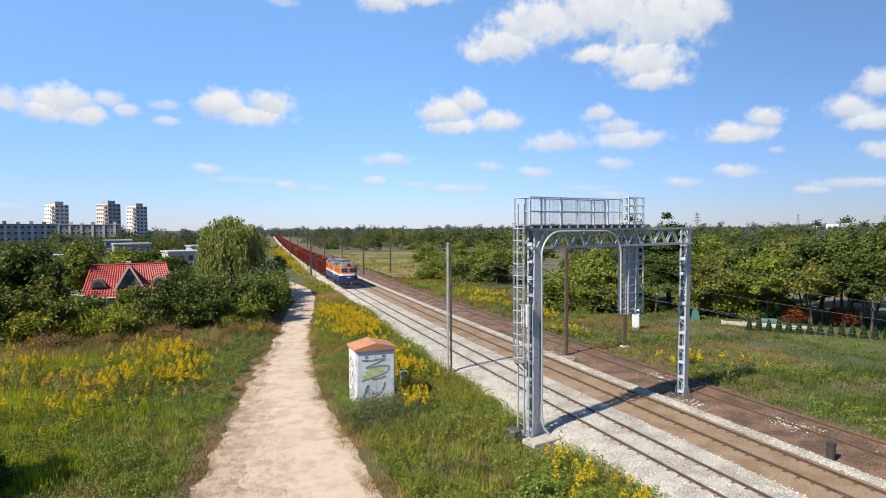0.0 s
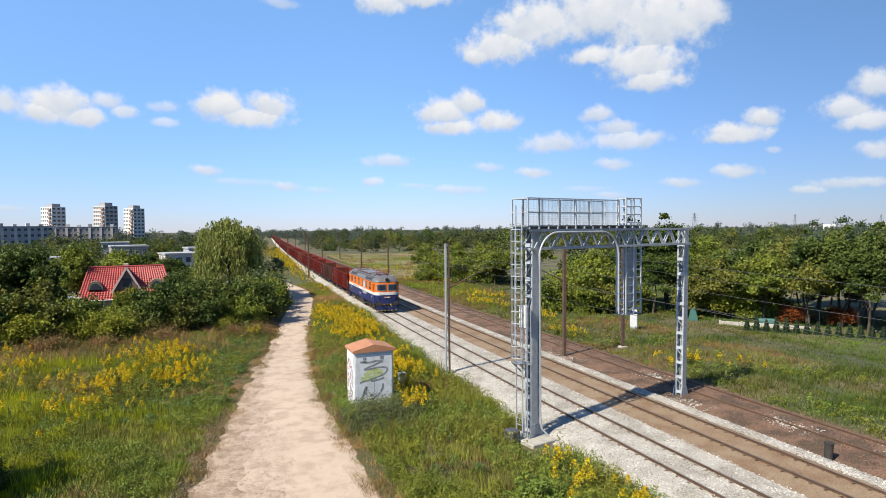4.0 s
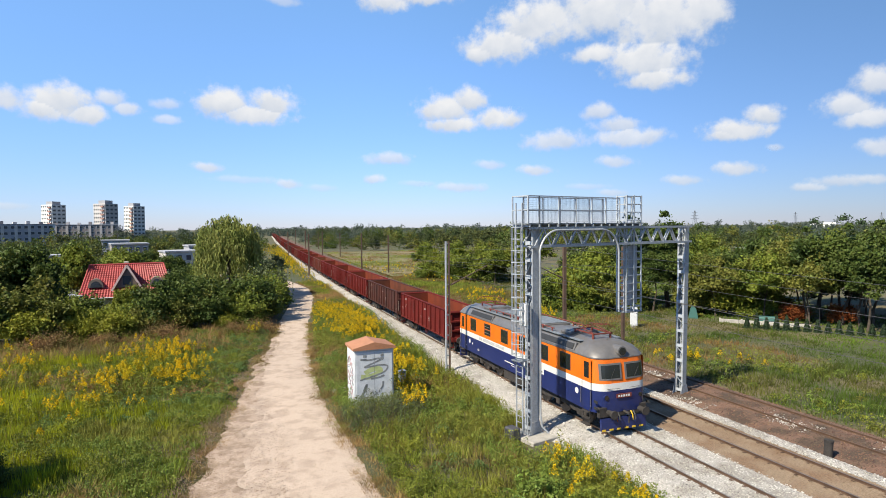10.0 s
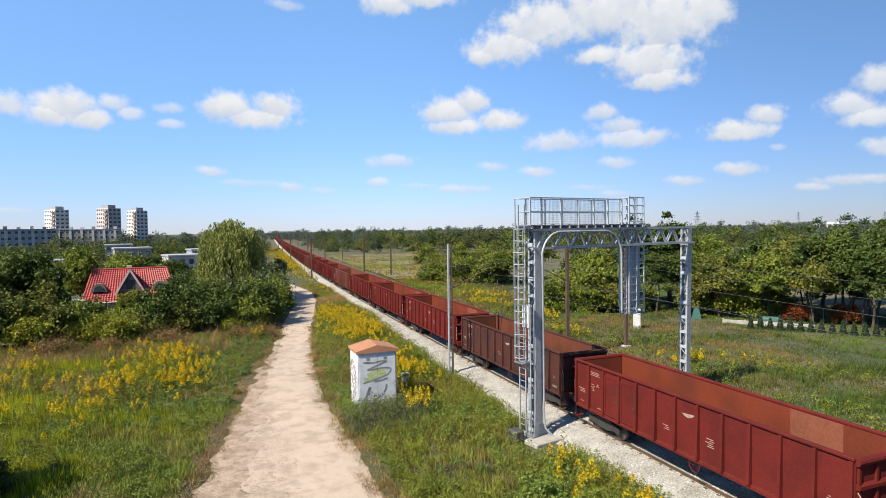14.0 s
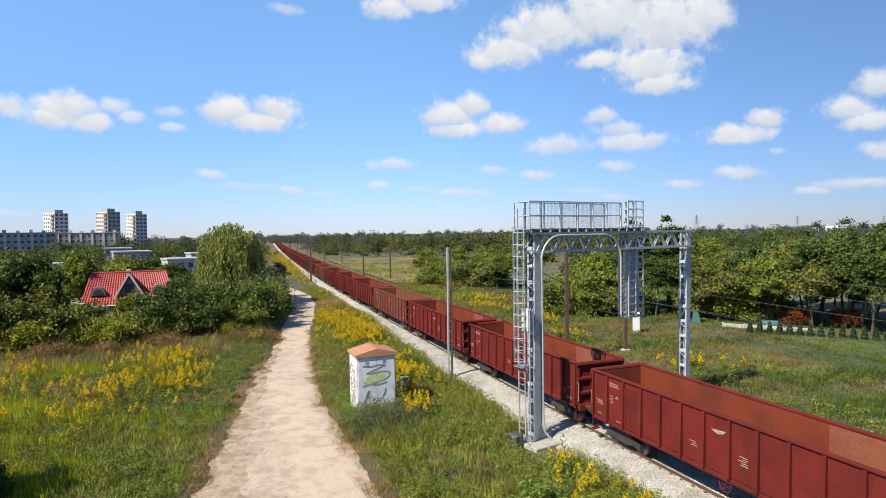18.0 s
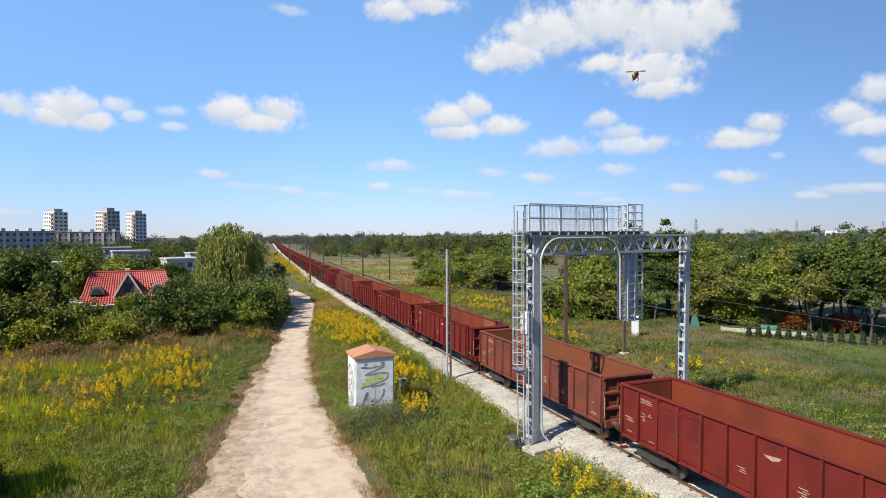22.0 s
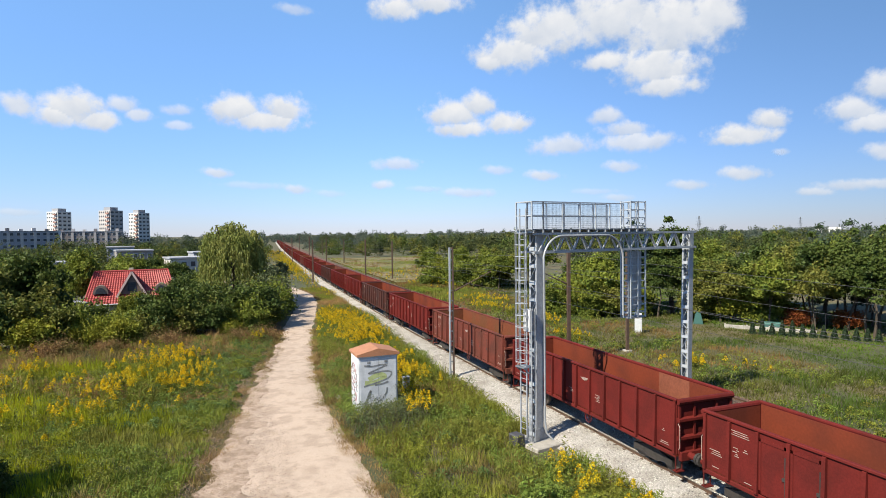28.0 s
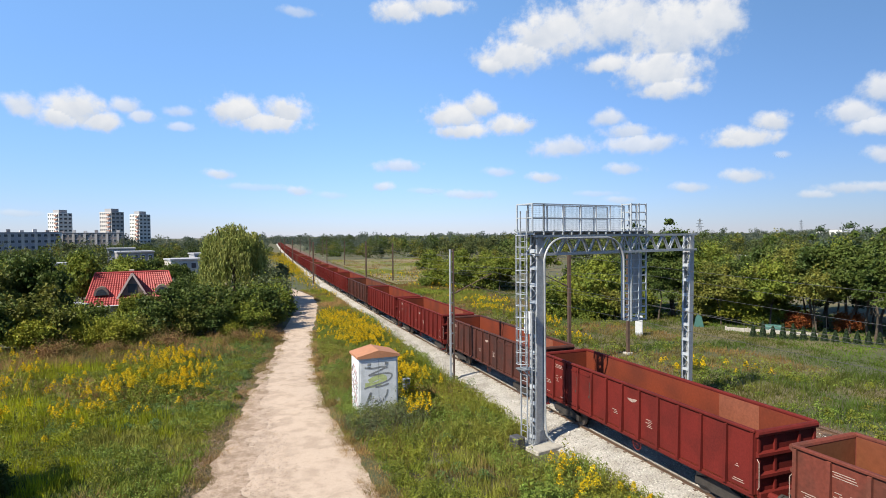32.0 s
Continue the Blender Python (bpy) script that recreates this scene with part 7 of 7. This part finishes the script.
def build_cover():
    pl, pr = (lambda y: path_at(y)[0]), (lambda y: path_at(y)[1])
    bed = lambda y: TRACK_A - 3.1 + lat_np(y) + narrow(y)
    side = lambda y: TRACK_C + 1.9 + lat_np(y)
    far_left = lambda y: -0.62 * y - 2.0
    # left meadow
    x, y = region(21000, 14, 62, far_left, lambda v: pl(v) - 0.25, 101, 1.15)
    edge = pl(y) - x
    f = patchy(x, y, 0.25, 5)
    wob = patchy(x, y, 0.45, 17)
    lime = (x < -7.5 + 5.5 * wob) & (y > 25 + 5 * wob) & (y < 55 - 7 * wob) & (f > 0.3)
    dry = ((edge < 0.7) & (f > 0.25)) | ((y > 51) & (f > 0.25)) | ((f < 0.1) & ~lime)
    rest = ~lime & ~dry
    blades("grass_lime", x[lime], y[lime], np.full(lime.sum(), 0.75), 0.02, 8, 102, M["grass_lime"], "tall lime-green meadow grass beside the dirt track", 0.45)
    blades("grass_dry", x[dry], y[dry], 0.14 + 0.3 * np.clip(edge[dry] / 4, 0, 1) + 0.25 * (y[dry] > 50), 0.018, 8, 103, M["grass_dry"], "dry straw-coloured grass along the dirt track", 0.8)
    lush = rest & (y < 27 + 5 * wob) & (x < -2.5)
    rest = rest & ~lush
    blades("grass", x[rest], y[rest], 0.2 + 0.3 * np.clip(edge[rest] / 6, 0, 1), 0.022, 7, 104, M["grass"], "green rough meadow grass", 0.7)
    blades("grass_lush", x[lush], y[lush], 0.3 + 0.3 * wob[lush], 0.022, 8, 105, M["grass_lush"], "deep green lush meadow grass", 0.7)
    x, y = region(6200, 15, 60, far_left, lambda v: pl(v) - 0.9, 111, 1.1)
    g = patchy(x, y, 0.35, 6) > 0.45
    leafy("weeds", x[g], y[g], 0.2 + 0.35 * patchy(x[g], y[g], 0.5, 7), 0.2 + 0.2 * patchy(x[g], y[g], 0.7, 8), 46, 0.03, 112, M["weed"], "dark green low weeds in the meadow")
    x, y = region(4200, 20, 36, far_left, lambda v: pl(v) - 0.9, 107, 1.0)
    blades("grass_lush", x, y, 0.32 + 0.3 * patchy(x, y, 0.7, 19), 0.02, 9, 108, M["grass"], "tufted green grass in the near meadow", 0.6)
    # verge between dirt track and line
    x, y = region(14000, 12, 110, lambda v: pr(v) + 0.1, bed, 121, 1.5)
    ok = clear(x, y)
    x, y = x[ok], y[ok]
    edge = x - pr(y)
    f = patchy(x, y, 0.3, 9)
    dry = (edge < 0.6) | (f < 0.38)
    blades("grass_dry", x[dry], y[dry], 0.2 + 0.35 * np.clip(edge[dry] / 3, 0, 1), 0.018, 6, 122, M["grass_dry"], "dry grass on the railway verge", 0.8)
    blades("grass", x[~dry], y[~dry], 0.3 + 0.35 * np.clip(edge[~dry] / 4, 0, 1), 0.022, 7, 123, M["grass"], "green grass on the railway verge", 0.7)
    x, y = region(5200, 14, 75, lambda v: pr(v) + 0.5, lambda v: bed(v) + 0.15, 131, 1.3)
    ok = clear(x, y)
    x, y = x[ok], y[ok]
    f = patchy(x, y, 0.4, 10)
    a, b = f > 0.5, f < 0.2
    leafy("weeds", x[a], y[a], 0.35 + 0.4 * f[a], 0.3 + 0 * f[a], 52, 0.03, 132, M["weed"], "dark green weeds on the railway verge")
    leafy("weeds", x[b], y[b], 0.5 + 0.5 * f[b], 0.28 + 0 * f[b], 52, 0.028, 134, M["leaf_yellow"], "yellow-green weeds on the railway verge")
    # seeding stalks and pale withered clumps among them
    r = rnd(136)
    x, y = region(1500, 14, 60, lambda v: pr(v) + 0.3, lambda v: bed(v) - 0.2, 137, 1.3)
    ok = clear(x, y) & (patchy(x, y, 0.6, 14) > 0.55)
    blades("dry_stalks", x[ok], y[ok], 0.5 + 0.5 * r.uniform(size=ok.sum()), 0.009, 14, 138, M["grass_rust"], "brown seeding stalks on the railway verge", 0.5, 0.25)
    x, y = region(1500, 15, 60, far_left, lambda v: pl(v) - 1.5, 139, 1.1)
    ok = patchy(x, y, 0.5, 16) > 0.6
    blades("dry_stalks", x[ok], y[ok], 0.5 + 0.5 * r.uniform(size=ok.sum()), 0.009, 14, 143, M["grass_rust"], "brown seeding stalks in the meadow", 0.5, 0.25)
    # grey twiggy weeds before the kiosk
    r = rnd(140)
    x, y = 7.6 + 1.3 * r.normal(size=70), 29.8 + 0.9 * r.normal(size=70)
    ok = x > pr(y) + 0.3
    leafy("dry_weeds", x[ok], y[ok], 0.8 + 0.5 * r.uniform(size=ok.sum()), np.full(ok.sum(), 0.4), 150, 0.028, 141, M["leaf_sage"], "grey-green withered weeds round the kiosk")
    blades("dry_stalks", x[ok], y[ok], np.full(ok.sum(), 1.0), 0.01, 16, 142, M["twig"], "withered brown stalks round the kiosk", 0.5, 0.3)
    # goldenrod
    def golden(x, y, h, seed, thin=False):
        r = rnd(seed)
        h = h * r.uniform(0.75, 1.15, len(x))
        leafy("goldenrod_stems", x, y, h * 0.95, np.full(len(x), 0.24), 46, 0.04, seed + 1, M["leaf_golden"], "leafy green stems of goldenrod")
        f = patchy(x, y, 1.3, seed + 5) > (0.42 if thin else 0.15)
        leafy("goldenrod_flowers", x[f], y[f], h[f], 0.15 + 0.1 * r.uniform(size=f.sum()), 78, 0.027, seed + 3, M["golden"], "yellow goldenrod plumes in flower", True)

    def spread_round(spots, seed):
        r = rnd(seed)
        xs, ys = [], []
        for cx, cy, sx, sy, n in spots:
            xs.append(cx + sx * r.normal(size=n)), ys.append(cy + sy * r.normal(size=n))
        return np.concatenate(xs), np.concatenate(ys)

    x, y = spread_round([(11.9, 66, 1.1, 3.0, 330), (12.4, 58, 1.1, 3.5, 360), (11.0, 53, 1.1, 1.8, 140), (11.9, 42.5, 0.6, 2.4, 80), (11.2, 38.5, 0.7, 1.4, 80), (12.5, 36.0, 0.35, 0.9, 26), (10.2, 33.5, 0.4, 1.2, 26), (9.8, 30.0, 0.45, 0.8, 26), (12.2, 18.0, 0.7, 0.9, 12), (12.8, 20.0, 0.4, 0.7, 6), (12.9, 16.5, 0.5, 1.0, 9), (15.0, 100, 0.8, 9, 30), (15.5, 130, 2.0, 9, 90), (17.5, 165, 1.6, 14, 420), (20, 210, 2.0, 25, 600), (25, 275, 3.0, 35, 600)], 151)
    ok = (x > np.array([path_at(v)[1] for v in y]) + 0.3) & (x < bed(y) + 0.1)
    golden(x[ok], y[ok], 1.15, 152)
    x, y = spread_round([(-4.6, 52, 1.3, 2.0, 90), (-5.4, 48, 1.5, 2.2, 110), (-3.2, 46, 1.1, 2.0, 100), (-2.6, 41.5, 0.9, 1.6, 70), (-5.2, 42, 1.4, 1.8, 80), (-7.2, 43, 1.2, 1.6, 50), (-6.2, 37.5, 1.3, 1.4, 50), (-13.2, 48, 1.3, 1.8, 36), (-12.5, 44, 0.8, 1.0, 22), (-10.3, 36.2, 0.9, 0.7, 26), (-7.4, 32.5, 0.5, 0.6, 14), (-11.0, 42, 1.2, 1.2, 20), (2.8, 57, 0.8, 1.0, 14), (-17, 55, 2, 2, 30)], 161)
    ok = x < np.array([path_at(v)[0] for v in y]) - 0.6
    golden(x[ok], y[ok], 1.15, 162, True)
    # mounds of herbs, one dense clump each, in several greens
    def mounds(n, y0, y1, left, right, seed, tall, kinds, power=1.2):
        r = rnd(seed)
        x, y = region(n, y0, y1, left, right, seed + 1, power)
        ok = clear(x, y)
        x, y = x[ok], y[ok]
        kind = np.clip((patchy(x, y, 0.33, seed + 2) * len(kinds) + 0.5 * r.normal(size=len(x))).astype(int), 0, len(kinds) - 1)
        for i, (key, words) in enumerate(kinds):
            m = kind == i
            h = tall * (0.35 + 0.9 * lumpy(x[m], y[m], seed + 3))
            leafy("herbs", x[m], y[m], h, 0.25 + 0.4 * h, 190, 0.029, seed + 10 + i, M[key], words)

    mounds(300, 31, 61, lambda v: np.maximum(far_left(v), -9.0 - 0.05 * v), lambda v: pl(v) - 0.8, 400, 0.62, (("herb", "cool green herb clumps in the meadow"), ("leaf_golden", "olive-green leafy clumps in the meadow"), ("weed", "green weed clumps in the meadow"), ("leaf_olive", "dull olive clumps in the meadow")))
    mounds(260, 36, 62, lambda v: pl(v) - 7.5, lambda v: pl(v) - 0.6, 420, 0.5, (("herb", "cool green nettles beside the dirt track"), ("herb", "cool green nettles beside the dirt track")))
    mounds(430, 15, 80, lambda v: pr(v) + 0.5, lambda v: bed(v) - 0.1, 440, 0.72, (("weed", "green weed clumps on the railway verge"), ("leaf_olive", "dull olive clumps on the railway verge"), ("herb", "cool green herb clumps on the railway verge"), ("leaf_golden", "yellow-green leafy clumps on the railway verge")), 1.35)
    mounds(210, 14, 90, side, lambda v: side(v) + 9 + 0.05 * v, 460, 0.6, (("leaf_olive", "dull olive clumps beyond the siding"), ("weed", "green weed clumps beyond the siding"), ("leaf_golden", "yellow-green clumps beyond the siding")), 1.3)
    # trodden edges of the dirt track
    r = rnd(165)
    for k, (e, s) in enumerate(((pl, -1), (pr, 1))):
        n = 9000
        y = 13 + 50 * r.uniform(0, 1, n) ** 1.2
        x = e(y) + s * (np.abs(r.normal(size=n)) * 0.85 - 0.3 - 0.5 * patchy(e(y), y, 0.8, 170 + k))
        g = r.uniform(size=n) < 0.6
        blades("grass_dry", x[g], y[g], np.full(g.sum(), 0.12), 0.014, 7, 166 + k, M["grass_dry"], "short trampled dry grass at the edge of the dirt track", 1.2, 0.1)
        blades("grass", x[~g], y[~g], np.full((~g).sum(), 0.11), 0.014, 7, 168 + k, M["grass"], "short green grass at the edge of the dirt track", 1.2, 0.1)
    # broad-leaved weeds near the gantry
    x, y = spread_round([(10.9, 18.3, 0.5, 0.45, 22)], 176)
    leafy("weeds", x, y, np.full(len(x), 0.75), np.full(len(x), 0.4), 60, 0.06, 177, M["weed"], "bright green broad-leaved weed clump on the railway verge")
    # rough cover of the open field
    x, y = region(11000, 80, 235, lambda v: side(v) + 1.0, lambda v: 46 + 0.28 * (v - 112), 178, 1.0)
    f = patchy(x, y, 0.1, 15)
    g = f < 0.55
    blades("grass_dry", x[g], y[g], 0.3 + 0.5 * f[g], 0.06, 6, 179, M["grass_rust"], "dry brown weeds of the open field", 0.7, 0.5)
    blades("grass", x[~g], y[~g], 0.25 + 0.5 * f[~g], 0.06, 6, 180, M["grass"], "green rough grass of the open field", 0.7, 0.5)
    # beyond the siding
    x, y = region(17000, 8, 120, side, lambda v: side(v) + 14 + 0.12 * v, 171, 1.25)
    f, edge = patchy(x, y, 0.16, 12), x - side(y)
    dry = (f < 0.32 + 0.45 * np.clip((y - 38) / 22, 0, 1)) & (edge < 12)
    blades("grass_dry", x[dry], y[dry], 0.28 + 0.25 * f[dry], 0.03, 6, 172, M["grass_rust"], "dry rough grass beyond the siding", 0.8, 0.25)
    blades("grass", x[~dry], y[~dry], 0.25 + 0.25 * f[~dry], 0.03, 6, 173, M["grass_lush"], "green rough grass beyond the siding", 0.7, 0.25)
    x, y = region(1500, 12, 110, side, lambda v: side(v) + 11 + 0 * v, 181, 1.3)
    f = patchy(x, y, 0.3, 13)
    a = f > 0.6
    leafy("weeds", x[a], y[a], 0.4 + 0.4 * f[a], np.full(a.sum(), 0.4), 34, 0.04, 182, M["weed"], "green weeds beyond the siding")
    x, y = spread_round([(31.5, 33.5, 1.0, 0.8, 40), (30.5, 47, 0.7, 1.5, 40), (33.0, 56, 0.8, 2, 40), (32, 70, 0.8, 4, 90), (36, 76, 1.6, 2.5, 60), (39, 105, 3, 6, 90), (34, 30, 1, 1, 14), (40, 130, 5, 10, 120)], 191)
    golden(x, y, 1.0, 192, True)
    # stones of the ballast
    stones(32000, lambda v: TRACK_A - 3.3 + lat_np(v) + narrow(v), lambda v: TRACK_A + 2.3 + lat_np(v), 9, 75, 201, M["stone"], "loose pale ballast stones", 0.034)
    stones(9000, lambda v: TRACK_B + 1.2 + lat_np(v), lambda v: TRACK_B + 2.3 + lat_np(v), 9, 70, 202, M["stone"], "loose pale stones on the ballast shoulder", 0.034)
    stones(12000, lambda v: TRACK_A + 2.2 + lat_np(v), lambda v: TRACK_B + 1.3 + lat_np(v), 9, 60, 203, M["ballast_rust"], "loose rusty ballast stones", 0.03)
    stones(15000, lambda v: TRACK_B + 2.4 + lat_np(v), lambda v: TRACK_C + 1.8 + lat_np(v), 9, 60, 204, M["stone_red"], "loose dark ballast stones", 0.035)
    for seed, (u, y0, y1) in enumerate(((-0.5, 20.0, 21.6), (0.6, 15.6, 16.6), (-2.4, 24.8, 26.6), (-2.6, 37.0, 40.5), (-0.2, 30.0, 31.5))):
        stones(110, lambda v: TRACK_C + u - 1.0 + lat_np(v), lambda v: TRACK_C + u + 0.8 + lat_np(v), y0 - 0.8, y1 + 0.7, 187 + seed, M["stone"], "loose white stones scattered on the siding", 0.04)
        stones(150, lambda v: TRACK_C + u - 0.45 + 0.3 * np.sin(3 * v) + lat_np(v), lambda v: TRACK_C + u + 0.3 + 0.3 * np.sin(2 * v + 1) + lat_np(v), y0, y1, 194 + seed, M["stone"], "patch of loose white stones on the siding", 0.045)
    x, y = region(9000, 8, 90, lambda v: side(v) + 13 + 0.12 * v, lambda v: side(v) + 34 + 0.1 * v, 174, 1.2)
    blades("grass", x, y, np.full(len(x), 0.22), 0.05, 8, 175, M["lawn"], "bright green mown lawn among the trees", 0.7, 0.35)
    stones(36000, lambda v: path_at(v)[0] - 1.1, lambda v: path_at(v)[0] + 0.6 + 2.9 * np.clip((40 - v) / 14, 0, 1), 13, 52, 205, M["litter"], "dry leaves and grit on the dirt track", 0.026)
    stones(9000, lambda v: path_at(v)[0] + 0.4, lambda v: path_at(v)[1] - 0.2, 13, 55, 206, M["grit"], "pebbles and grit trodden into the dirt track", 0.018)


def bed_height(x, y):
    """Top of the track bed."""
    u = x - lat_np(y)
    return np.interp(u, [TRACK_A - 3.5, TRACK_A - 2.3, TRACK_A - 1.2, TRACK_A + 1.2, TRACK_A + 2.2, TRACK_B - 1.2, TRACK_B + 1.25, TRACK_B + 1.5, TRACK_B + 1.95, TRACK_B + 2.3, TRACK_C - 1.4, TRACK_C + 1.3, TRACK_C + 2.1], [-0.55, -0.17, -0.125, -0.125, -0.14, -0.12, -0.12, -0.08, -0.08, -0.3, -0.17, -0.17, -0.45])


def stones(n, left, right, y0, y1, seed, material, label, size):
    x, y = region(n, y0, y1, left, right, seed, 1.6)
    r = rnd(seed + 7)
    if seed == 205:
        l, e = left(y), right(y)
        x = l + (e - l) * ((x - l) / (e - l)) ** 2.4 + 0.25 * r.normal(size=n)
    z = bed_height(x, y) if seed < 205 else heights(x, y) + 0.056
    z = z + r.uniform(-0.2, 0.6, n) * size
    base = np.array([(1, 0, 0), (0, 1, 0), (-1, 0, 0), (0, -1, 0), (0, 0, 0.8), (0, 0, -0.8)])
    faces = np.array([(0, 1, 4), (1, 2, 4), (2, 3, 4), (3, 0, 4), (1, 0, 5), (2, 1, 5), (3, 2, 5), (0, 3, 5)])
    if seed > 204:
        base = base * np.array([1, 1, 0.12 if seed == 205 else 0.4])
    s = size * r.uniform(0.6, 1.35, (n, 1, 1)) * r.uniform(0.6, 1.2, (n, 1, 3))
    a = r.uniform(0, 6.283, n)
    v = base[None] * s + r.normal(size=(n, 6, 3)) * size * (0.18 if seed < 205 else 0.05)
    c, sn = np.cos(a)[:, None], np.sin(a)[:, None]
    v = np.stack([v[:, :, 0] * c - v[:, :, 1] * sn, v[:, :, 0] * sn + v[:, :, 1] * c, v[:, :, 2]], -1)
    v = v + np.stack([x, y, z], 1)[:, None, :]
    f = faces[None] + 6 * np.arange(n)[:, None, None]
    tagged(part("gravel", soup("gravel", v.reshape(-1, 3), f.reshape(-1, 3), material), None), label, "gravel", kind="stuff")


# ---- building the place ----
build_gantry()
build_mast(14.5, 37.0, 9.1, "lattice", "slender grey lattice catenary mast beside the near track", 3.0)
build_mast(24.75, 38.4, 8.6, "pole", "rusty brown catenary post beside the siding", -3.0)
build_mast(31.5, 40.0, 8.3, "pole", "rusty brown post at the edge of the meadow")
for y in (122, 195, 270, 350):
    build_mast(14.5 + lateral(y), y, 8.8, "pole", "brown catenary mast along the near track", 3.0)
    build_mast(25.6 + lateral(y), y, 8.8, "pole", "brown catenary mast between track and siding", -3.0)
    build_mast(31.5 + lateral(y), y, 8.3, "pole", "brown post at the edge of the open field")
build_wires()
build_kiosk()
build_trees()
build_cover()
build_far_woods()
build_red_house()
build_houses()
build_pylon(44.4, 900, 30)
build_pylon(52.2, 1500, 36)
build_pylon(58.0, 1500, 32)
build_right_side()
for az, dist, w, top, fc in ((-12.75, 520, 14.5, 28, "panel_white"), (-9.05, 500, 15, 28.5, "panel_pale"), (-6.9, 520, 12.5, 27.5, "panel_white")):
    build_tower(dist * math.sin(radians(az)), dist * math.cos(radians(az)), w * 0.8, 10.5, top, fc, turn=-42)

BEE, BEE_ROWS = build_bee()
TRAIN = []
# the train gathers speed from 6.6 to 8.3 m/s: metres run by the seconds
RUN = (-0.000402, 0.04605, 6.6438, 0.0)


def run(t):
    return float(np.polyval(RUN, t))


SPECS = [("wagon_red", "inner_red", (8, 9)), ("wagon_dark", "inner_dark", (1, 2, 8, 9)), ("wagon_red", "inner_red", (9,)), ("wagon_red", "inner_red", (8, 9)), ("wagon_red", "inner_red", (8, 9)), ("wagon_faded", "inner_brown", (2, 3, 8, 9)), ("wagon_red", "inner_red", (7, 8)), ("wagon_red", "inner_red", (8, 9)), ("wagon_red", "inner_red", (8, 9)), ("wagon_faded", "inner_brown", (2, 3)), ("wagon_red", "inner_red", (8, 9)), ("wagon_dark", "inner_red", (2, 3)), ("wagon_red", "inner_red", (8, 9))]


def build_train():
    loco, wheels = build_loco()
    TRAIN.append((loco, 101.4, 8.8))
    made = {}
    for k in range(48):
        spec = SPECS[k % len(SPECS)]
        near = k < 13
        key = (spec, near)
        words = {"wagon_red": "oxide-red open freight wagon, empty, with ribbed sides", "wagon_dark": "dark weathered open freight wagon, empty, with doors", "wagon_faded": "faded brown open freight wagon, empty, with side doors"}[spec[0]]
        if key in made:
            w = copy_thing(made[key], Matrix())
        else:
            w = made[key] = build_wagon(spec[0], spec[1], words, spec[2], near, ribs=spec[2] == (7, 8))
        TRAIN.append((w, 118.47 + 14.895 * k, 6.4))
    return wheels


WHEELS = build_train()


def on_line(y, half):
    """The pose of a vehicle whose middle has come to y."""
    return pose(TRACK_A + lateral(y), y, 0, 0, 0, -math.degrees(math.atan(slope(y))))


def motions():
    for ob, y0, half in TRAIN:
        walk(ob, [(t, on_line(y0 - run(t), half)) for t in range(0, 33, 1)])
    for ob, a, b in CLOUDS:
        walk(ob, [(0, a), (32, b)])
    walk(BEE, BEE_ROWS)
    step = 0.1
    for ob, y, r in WHEELS:
        rows = []
        for k in range(321):
            t = min(k * step, 32.0)
            rows.append((t, pose(0, y, r) @ Matrix.Rotation(run(t) / r, 4, "X")))
        walk(ob, rows)


motions()
